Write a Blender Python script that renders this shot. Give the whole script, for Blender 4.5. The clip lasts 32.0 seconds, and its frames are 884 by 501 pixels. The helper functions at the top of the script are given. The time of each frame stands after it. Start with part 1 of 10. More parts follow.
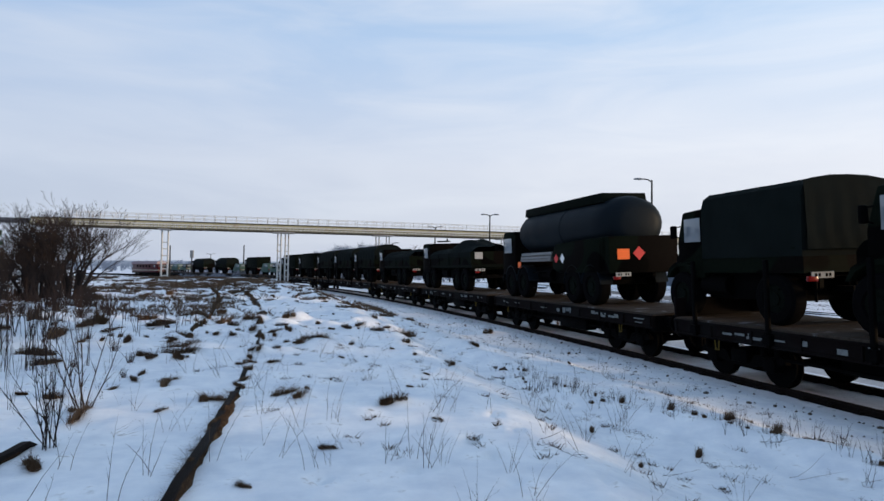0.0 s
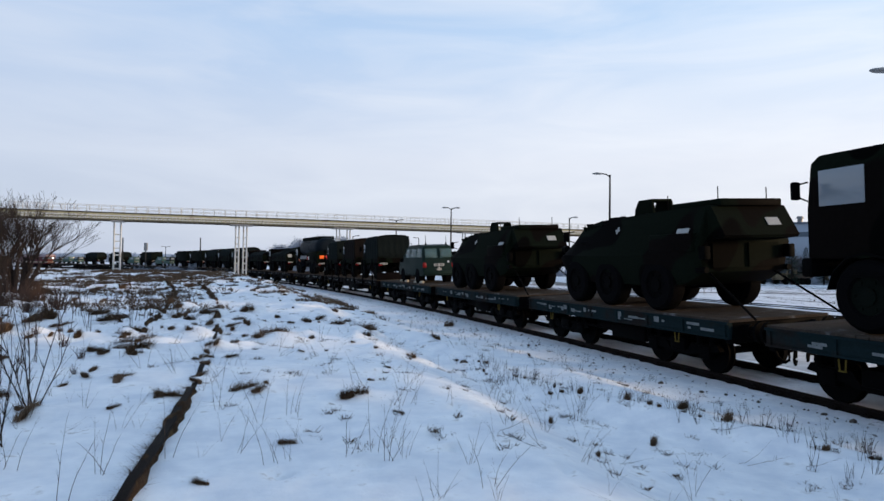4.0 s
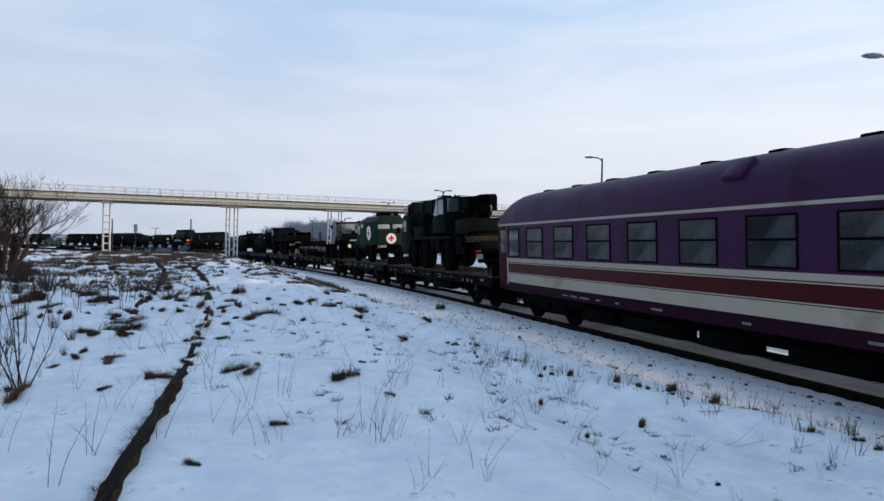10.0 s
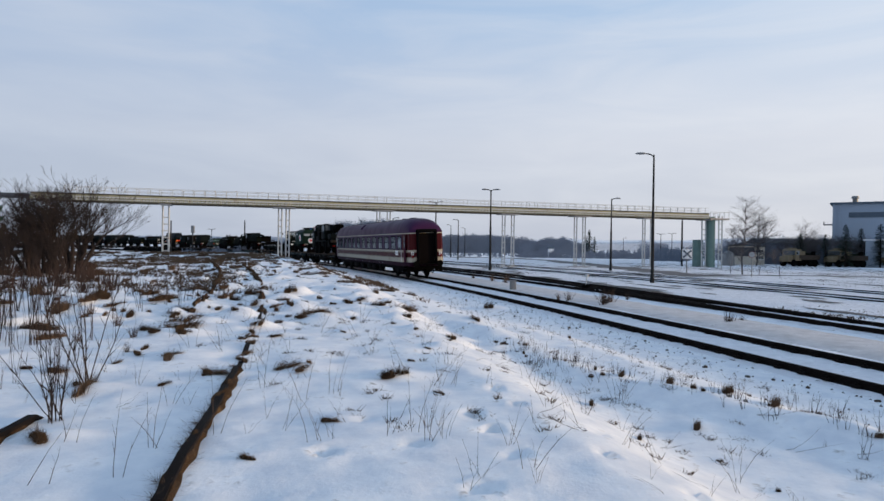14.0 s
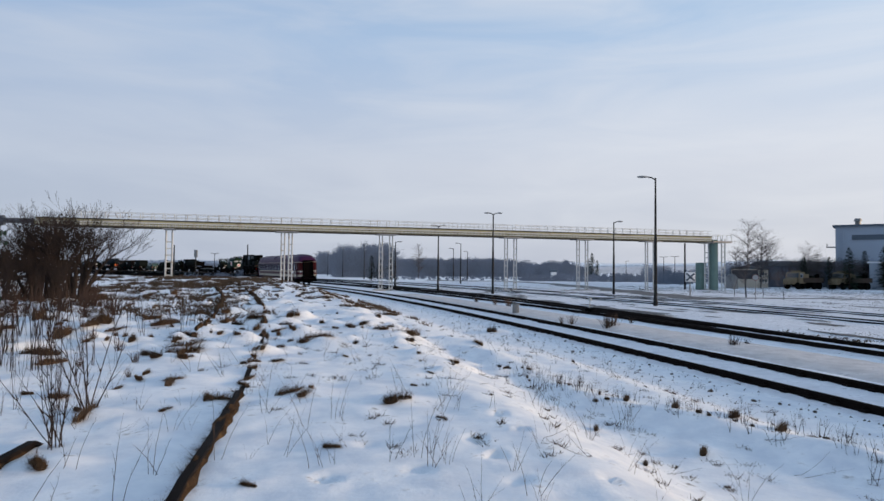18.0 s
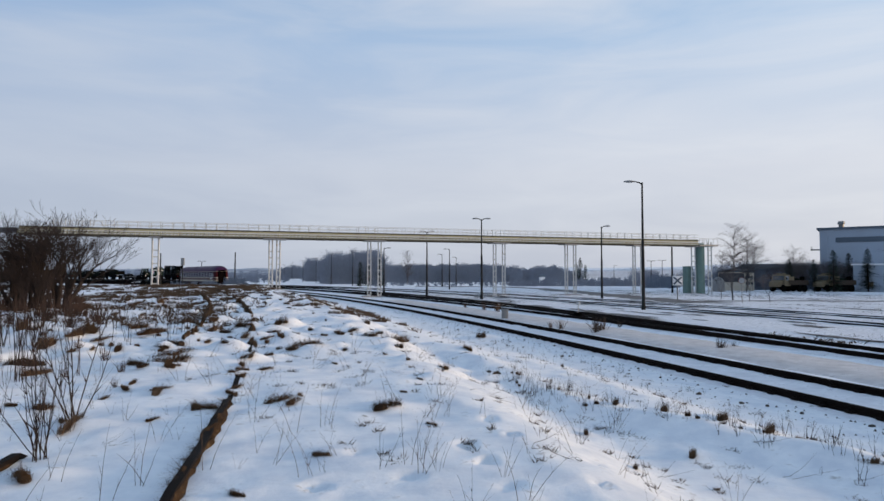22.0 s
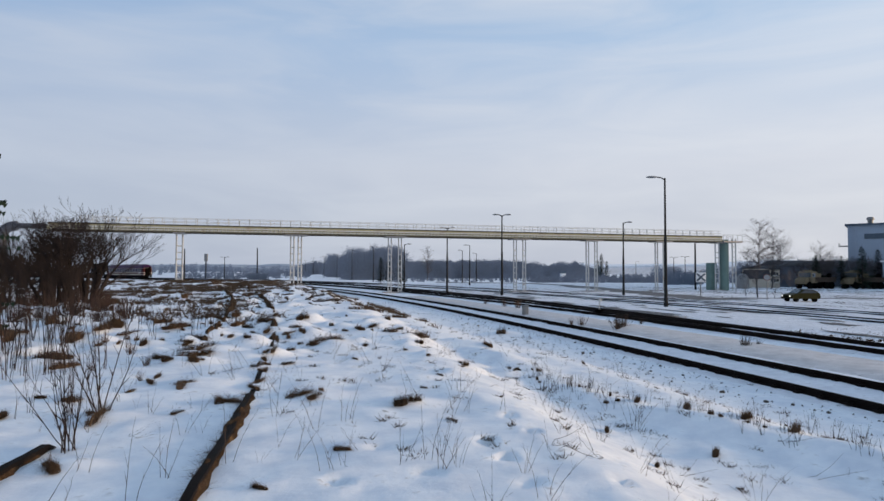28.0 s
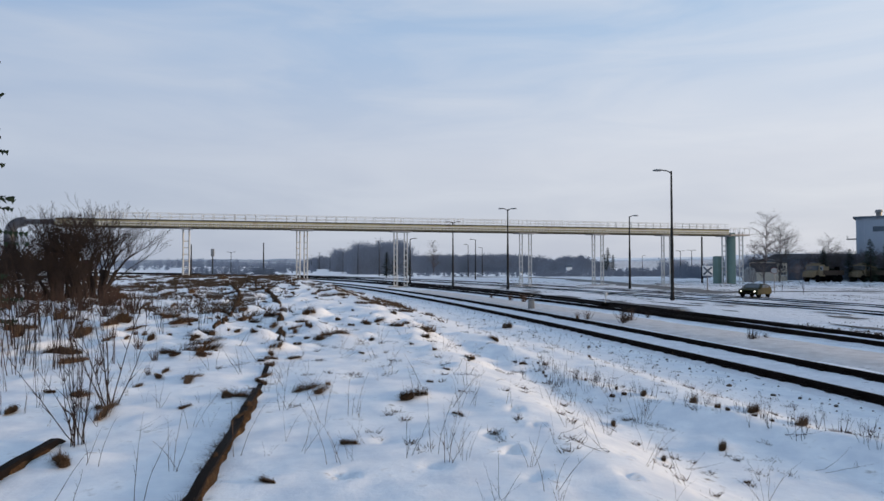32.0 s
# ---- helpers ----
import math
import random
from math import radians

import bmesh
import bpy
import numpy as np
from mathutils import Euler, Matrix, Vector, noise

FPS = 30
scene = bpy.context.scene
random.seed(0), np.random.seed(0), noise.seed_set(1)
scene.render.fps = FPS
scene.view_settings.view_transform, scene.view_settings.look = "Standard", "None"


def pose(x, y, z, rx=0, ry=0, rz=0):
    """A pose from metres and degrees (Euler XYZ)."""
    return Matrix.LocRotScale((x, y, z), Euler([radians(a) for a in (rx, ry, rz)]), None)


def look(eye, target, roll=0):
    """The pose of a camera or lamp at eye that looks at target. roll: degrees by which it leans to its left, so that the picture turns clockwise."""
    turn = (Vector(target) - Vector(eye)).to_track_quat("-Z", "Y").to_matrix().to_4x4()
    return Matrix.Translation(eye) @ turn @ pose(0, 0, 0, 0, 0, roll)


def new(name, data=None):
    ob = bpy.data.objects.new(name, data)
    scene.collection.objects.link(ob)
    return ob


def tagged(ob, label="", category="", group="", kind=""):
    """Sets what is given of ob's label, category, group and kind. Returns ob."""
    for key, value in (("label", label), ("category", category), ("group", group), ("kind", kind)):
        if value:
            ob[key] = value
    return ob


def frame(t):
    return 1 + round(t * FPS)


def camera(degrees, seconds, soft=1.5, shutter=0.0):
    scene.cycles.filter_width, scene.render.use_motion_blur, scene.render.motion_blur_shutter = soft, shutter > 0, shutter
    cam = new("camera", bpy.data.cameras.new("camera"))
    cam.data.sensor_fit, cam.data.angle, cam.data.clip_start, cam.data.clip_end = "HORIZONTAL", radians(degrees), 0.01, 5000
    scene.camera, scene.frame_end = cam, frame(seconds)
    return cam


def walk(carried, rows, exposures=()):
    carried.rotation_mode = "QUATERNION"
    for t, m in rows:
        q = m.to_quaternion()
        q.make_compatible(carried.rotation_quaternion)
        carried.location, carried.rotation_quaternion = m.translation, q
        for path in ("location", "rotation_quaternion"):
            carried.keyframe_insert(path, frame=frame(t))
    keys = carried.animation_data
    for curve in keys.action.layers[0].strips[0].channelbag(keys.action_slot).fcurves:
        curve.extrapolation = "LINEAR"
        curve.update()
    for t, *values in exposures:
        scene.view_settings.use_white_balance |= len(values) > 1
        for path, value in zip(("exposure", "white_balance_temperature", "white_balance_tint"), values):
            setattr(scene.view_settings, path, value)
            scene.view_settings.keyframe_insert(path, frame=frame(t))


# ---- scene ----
cam = camera(70.2, 32.0)
EYE_Z = 2.3
# seconds, yaw, pitch, roll of the hand-held camera, which stands on one spot
PATH = [
    (0, -0.01, 1.90, -0.75), (0.5, -0.80, 1.93, -1.01), (1, -0.81, 1.70, -0.70), (1.5, -1.99, 1.35, -0.60), (2, -1.63, 1.29, -0.75),
    (2.5, -1.60, 1.18, -1.15), (3, -2.13, 1.42, -1.15), (3.5, -3.35, 1.52, -1.03), (5.5, -3.54, 0.09, -0.28), (6, -4.22, 0.05, -0.54),
    (6.5, -3.53, 0.06, -0.32), (7, -4.34, -0.10, -0.59), (7.5, -5.05, -0.13, -0.57), (8, -4.69, -0.66, -0.56), (8.5, -5.09, -1.34, -0.53),
    (9, -4.23, -0.88, -0.63), (9.5, -4.31, -0.15, -1.10), (10, -4.29, -0.22, -1.03), (10.5, -4.22, -0.68, -1.20), (11, -3.89, -0.68, -1.22),
    (11.5, -3.37, -0.69, -1.11), (12, -3.18, -0.77, -1.14), (12.5, -2.18, -0.43, -0.93), (13, -0.93, -0.53, -0.88), (13.5, -0.29, -0.44, -0.73),
    (15.5, 0.94, -0.05, -0.76), (16, 1.47, 0.39, -0.46), (16.5, 2.12, 0.90, -0.43), (17, 1.64, 1.47, -0.54), (17.5, 1.29, 1.82, -0.61),
    (18, 0.31, 1.78, -0.56), (18.5, 0.53, 1.49, -0.31), (19, -0.14, 1.85, -0.12), (19.5, 0.38, 1.67, -0.20), (20, 0.75, 1.79, 0.25),
    (20.5, -0.14, 1.97, -0.04), (21, 0.16, 1.85, -0.18), (21.5, -0.54, 1.84, -0.08), (22, -0.71, 2.32, -0.03), (22.5, -0.22, 2.95, -0.15),
    (23, -0.07, 2.75, -0.33), (23.5, -0.04, 2.36, -0.36), (24, -0.00, 1.90, 0.00), (24.5, -0.25, 1.92, -0.20), (25, 0.53, 1.56, -0.41),
    (25.5, 0.56, 2.11, -0.39), (27.5, 1.24, 2.78, -0.12), (28, 1.13, 1.96, -0.16), (28.5, 0.98, 1.83, -0.29), (29, 1.87, 1.82, 0.03),
    (29.5, 1.42, 1.55, -0.14), (30, 1.66, 1.93, 0.13), (30.5, 1.74, 2.22, 0.27), (31, 1.81, 2.12, 0.32), (31.5, 1.52, 1.94, 0.07),
    (32, 1.66, 1.44, 0.02),
]
EXPOSURES = [(0, 0.18), (3, 0.25), (11, 0.22), (13, 0.0), (32, -0.06)]
walk(cam, [(t, pose(0, 0, EYE_Z, 90 + p, r, y)) for t, y, p, r in PATH], EXPOSURES)

# ---- sky and sun ----
SUN_AZ, SUN_EL = 94.0, 7.0        # degrees right of straight ahead, degrees up
world = bpy.data.worlds.new("winter_sky")
scene.world = world
world.use_nodes = True
wn, wl = world.node_tree.nodes, world.node_tree.links
wn.clear()


def wnode(kind, **values):
    n = wn.new(kind)
    for key, value in values.items():
        n.inputs[key].default_value = value
    return n


w_out = wn.new("ShaderNodeOutputWorld")
w_bg = wn.new("ShaderNodeBackground")
w_sky = wn.new("ShaderNodeTexSky")
w_sky.sky_type, w_sky.sun_disc = "NISHITA", False
w_sky.sun_elevation, w_sky.sun_rotation = radians(SUN_EL), radians(SUN_AZ)
w_sky.air_density, w_sky.dust_density, w_sky.ozone_density = 1.0, 2.0, 1.5
w_co = wn.new("ShaderNodeTexCoord")
w_map = wn.new("ShaderNodeMapping")
w_map.inputs["Rotation"].default_value = (0, radians(11), radians(8))
w_map.inputs["Scale"].default_value = (1.6, 1.0, 7.5)
w_noise = wnode("ShaderNodeTexNoise", Scale=2.1, Detail=6.0, Roughness=0.52, Distortion=0.6)
w_ramp = wn.new("ShaderNodeValToRGB")
w_ramp.color_ramp.elements[0].position, w_ramp.color_ramp.elements[0].color = 0.36, (0, 0, 0, 1)
w_ramp.color_ramp.elements[1].position, w_ramp.color_ramp.elements[1].color = 0.74, (1, 1, 1, 1)
# height above the horizon gives the thin cloud layer its tone
w_sep = wn.new("ShaderNodeSeparateXYZ")
w_up = wn.new("ShaderNodeValToRGB")
e = w_up.color_ramp.elements
e[0].position, e[0].color = 0.0, (5.6, 6.1, 7.3, 1)
e[1].position, e[1].color = 0.75, (2.1, 4.1, 7.0, 1)
mid = e.new(0.16)
mid.color = (6.5, 7.0, 8.2, 1)
mid = e.new(0.34)
mid.color = (4.6, 6.1, 8.4, 1)
w_veil = wn.new("ShaderNodeMix")
w_veil.data_type = "RGBA"
w_veil.inputs["B"].default_value = (7.7, 8.1, 9.0, 1)
w_fac = wn.new("ShaderNodeMath")
w_fac.operation, w_fac.inputs[1].default_value = "MULTIPLY", 0.62
w_mix = wn.new("ShaderNodeMix")
w_mix.data_type = "RGBA"
w_mix.inputs["Factor"].default_value = 0.86
wl.new(w_co.outputs["Generated"], w_map.inputs["Vector"])
wl.new(w_map.outputs["Vector"], w_noise.inputs["Vector"])
wl.new(w_noise.outputs["Fac"], w_ramp.inputs["Fac"])
wl.new(w_ramp.outputs["Color"], w_fac.inputs[0])
wl.new(w_fac.outputs["Value"], w_veil.inputs["Factor"])
wl.new(w_co.outputs["Generated"], w_sep.inputs["Vector"])
wl.new(w_sep.outputs["Z"], w_up.inputs["Fac"])
wl.new(w_up.outputs["Color"], w_veil.inputs["A"])
wl.new(w_sky.outputs["Color"], w_mix.inputs["A"])
wl.new(w_veil.outputs["Result"], w_mix.inputs["B"])
# the sky brightens towards the low sun
w_dot = wn.new("ShaderNodeVectorMath")
w_dot.operation = "DOT_PRODUCT"
w_dot.inputs[1].default_value = (math.sin(radians(SUN_AZ)), math.cos(radians(SUN_AZ)), 0.15)
w_side = wn.new("ShaderNodeMapRange")
w_side.inputs["From Min"].default_value, w_side.inputs["From Max"].default_value = -0.6, 0.9
w_warm = wn.new("ShaderNodeMix")
w_warm.data_type = "RGBA"
w_warm.inputs["A"].default_value, w_warm.inputs["B"].default_value = (0.90, 0.945, 1.0, 1), (1.43, 1.36, 1.26, 1)
w_mul = wn.new("ShaderNodeVectorMath")
w_mul.operation = "MULTIPLY"
wl.new(w_co.outputs["Generated"], w_dot.inputs[0])
wl.new(w_dot.outputs["Value"], w_side.inputs["Value"])
wl.new(w_side.outputs["Result"], w_warm.inputs["Factor"])
wl.new(w_mix.outputs["Result"], w_mul.inputs[0])
wl.new(w_warm.outputs["Result"], w_mul.inputs[1])
wl.new(w_mul.outputs["Vector"], w_bg.inputs["Color"])
w_bg.inputs["Strength"].default_value = 0.093
wl.new(w_bg.outputs["Background"], w_out.inputs["Surface"])

sun = new("sun", bpy.data.lights.new("sun", "SUN"))
sun.data.energy, sun.data.angle, sun.data.color = 3.6, radians(7.0), (1.0, 0.72, 0.44)
sun.matrix_world = look((math.sin(radians(SUN_AZ)) * 100, math.cos(radians(SUN_AZ)) * 100, 100 * math.tan(radians(SUN_EL))), (0, 0, 0))

# ---- materials ----
def material(name, colour, rough=0.7, metal=0.0, vary=0.25, scale=3.0, fine=40.0, bump=0.15, dirt=None, dirt_amount=0.0, spread=0.0, spec=0.02):
    """A surface with two scales of variation: large stains and fine grain. dirt: a second colour that comes in patches."""
    m = bpy.data.materials.new(name)
    m.use_nodes = True
    nt = m.node_tree
    n, l = nt.nodes, nt.links
    b = n["Principled BSDF"]
    b.inputs["Metallic"].default_value = metal
    b.inputs["Specular IOR Level"].default_value = spec
    co = n.new("ShaderNodeTexCoord")
    big, small = n.new("ShaderNodeTexNoise"), n.new("ShaderNodeTexNoise")
    for tex, size, detail in ((big, scale, 5.0), (small, fine, 3.0)):
        tex.inputs["Scale"].default_value, tex.inputs["Detail"].default_value = size, detail
        l.new(co.outputs["Object"], tex.inputs["Vector"])
    add = n.new("ShaderNodeMath")
    add.operation = "ADD"
    l.new(big.outputs["Fac"], add.inputs[0])
    l.new(small.outputs["Fac"], add.inputs[1])
    rng = n.new("ShaderNodeMapRange")
    rng.inputs["From Min"].default_value, rng.inputs["From Max"].default_value = 0.6, 1.4
    rng.inputs["To Min"].default_value, rng.inputs["To Max"].default_value = 1 - vary, 1 + vary
    l.new(add.outputs["Value"], rng.inputs["Value"])
    tone = rng.outputs["Result"]
    if spread:
        info = n.new("ShaderNodeObjectInfo")
        r2 = n.new("ShaderNodeMapRange")
        r2.inputs["To Min"].default_value, r2.inputs["To Max"].default_value = 1 - spread, 1 + spread
        l.new(info.outputs["Random"], r2.inputs["Value"])
        mul = n.new("ShaderNodeMath")
        mul.operation = "MULTIPLY"
        l.new(tone, mul.inputs[0])
        l.new(r2.outputs["Result"], mul.inputs[1])
        tone = mul.outputs["Value"]
    base = n.new("ShaderNodeVectorMath")
    base.operation = "SCALE"
    base.inputs[0].default_value = colour
    l.new(tone, base.inputs["Scale"])
    out = base.outputs["Vector"]
    if dirt:
        ramp = n.new("ShaderNodeMapRange")
        ramp.inputs["From Min"].default_value, ramp.inputs["From Max"].default_value = 0.62 - dirt_amount * 0.4, 0.72 - dirt_amount * 0.3
        l.new(big.outputs["Fac"], ramp.inputs["Value"])
        mix = n.new("ShaderNodeMix")
        mix.data_type = "RGBA"
        mix.inputs["B"].default_value = (*dirt, 1)
        l.new(ramp.outputs["Result"], mix.inputs["Factor"])
        l.new(out, mix.inputs["A"])
        out = mix.outputs["Result"]
    l.new(out, b.inputs["Base Color"])
    rr = n.new("ShaderNodeMapRange")
    rr.inputs["To Min"].default_value, rr.inputs["To Max"].default_value = max(0.03, rough - 0.12), min(1.0, rough + 0.12)
    l.new(big.outputs["Fac"], rr.inputs["Value"])
    l.new(rr.outputs["Result"], b.inputs["Roughness"])
    if bump:
        bp = n.new("ShaderNodeBump")
        bp.inputs["Strength"].default_value, bp.inputs["Distance"].default_value = bump, 0.02
        l.new(small.outputs["Fac"], bp.inputs["Height"])
        l.new(bp.outputs["Normal"], b.inputs["Normal"])
    return m


def camouflage(name, green, brown, black, scale=0.9, rough=0.75, bump=0.1):
    """Three-tone paint: green with brown and black blotches, dusty."""
    m = bpy.data.materials.new(name)
    m.use_nodes = True
    n, l = m.node_tree.nodes, m.node_tree.links
    b = n["Principled BSDF"]
    b.inputs["Roughness"].default_value = rough
    b.inputs["Specular IOR Level"].default_value = 0.015
    co = n.new("ShaderNodeTexCoord")
    last = None
    for k, (colour, lo) in enumerate(((brown, 0.53), (black, 0.58))):
        mp = n.new("ShaderNodeMapping")
        mp.inputs["Location"].default_value = (7.3 * k, 3.1 * k, 11.7 * k)
        tex = n.new("ShaderNodeTexNoise")
        tex.inputs["Scale"].default_value, tex.inputs["Detail"].default_value = scale, 1.0
        edge = n.new("ShaderNodeMapRange")
        edge.inputs["From Min"].default_value, edge.inputs["From Max"].default_value = lo, lo + 0.015
        mix = n.new("ShaderNodeMix")
        mix.data_type = "RGBA"
        mix.inputs["A"].default_value, mix.inputs["B"].default_value = (*green, 1), (*colour, 1)
        l.new(co.outputs["Object"], mp.inputs["Vector"])
        l.new(mp.outputs["Vector"], tex.inputs["Vector"])
        l.new(tex.outputs["Fac"], edge.inputs["Value"])
        l.new(edge.outputs["Result"], mix.inputs["Factor"])
        if last:
            l.new(last, mix.inputs["A"])
        last = mix.outputs["Result"]
    dust = n.new("ShaderNodeTexNoise")
    dust.inputs["Scale"].default_value, dust.inputs["Detail"].default_value = 14.0, 4.0
    l.new(co.outputs["Object"], dust.inputs["Vector"])
    rng = n.new("ShaderNodeMapRange")
    rng.inputs["To Min"].default_value, rng.inputs["To Max"].default_value = 0.6, 1.4
    l.new(dust.outputs["Fac"], rng.inputs["Value"])
    sc = n.new("ShaderNodeVectorMath")
    sc.operation = "SCALE"
    l.new(last, sc.inputs[0])
    l.new(rng.outputs["Result"], sc.inputs["Scale"])
    l.new(sc.outputs["Vector"], b.inputs["Base Color"])
    bp = n.new("ShaderNodeBump")
    bp.inputs["Strength"].default_value, bp.inputs["Distance"].default_value = bump, 0.02
    l.new(dust.outputs["Fac"], bp.inputs["Height"])
    l.new(bp.outputs["Normal"], b.inputs["Normal"])
    return m


def glass(name, tint=(0.05, 0.06, 0.07), rough=0.06, see=0.0):
    """Window glass: dark and glossy, or partly clear (see: 0 to 1)."""
    m = bpy.data.materials.new(name)
    m.use_nodes = True
    n, l = m.node_tree.nodes, m.node_tree.links
    b = n["Principled BSDF"]
    b.inputs["Base Color"].default_value = (*tint, 1)
    b.inputs["Roughness"].default_value = rough
    b.inputs["Specular IOR Level"].default_value = 0.7
    if see:
        tr, mix = n.new("ShaderNodeBsdfTransparent"), n.new("ShaderNodeMixShader")
        mix.inputs["Fac"].default_value = see
        l.new(b.outputs["BSDF"], mix.inputs[1])
        l.new(tr.outputs["BSDF"], mix.inputs[2])
        l.new(mix.outputs["Shader"], n["Material Output"].inputs["Surface"])
    return m


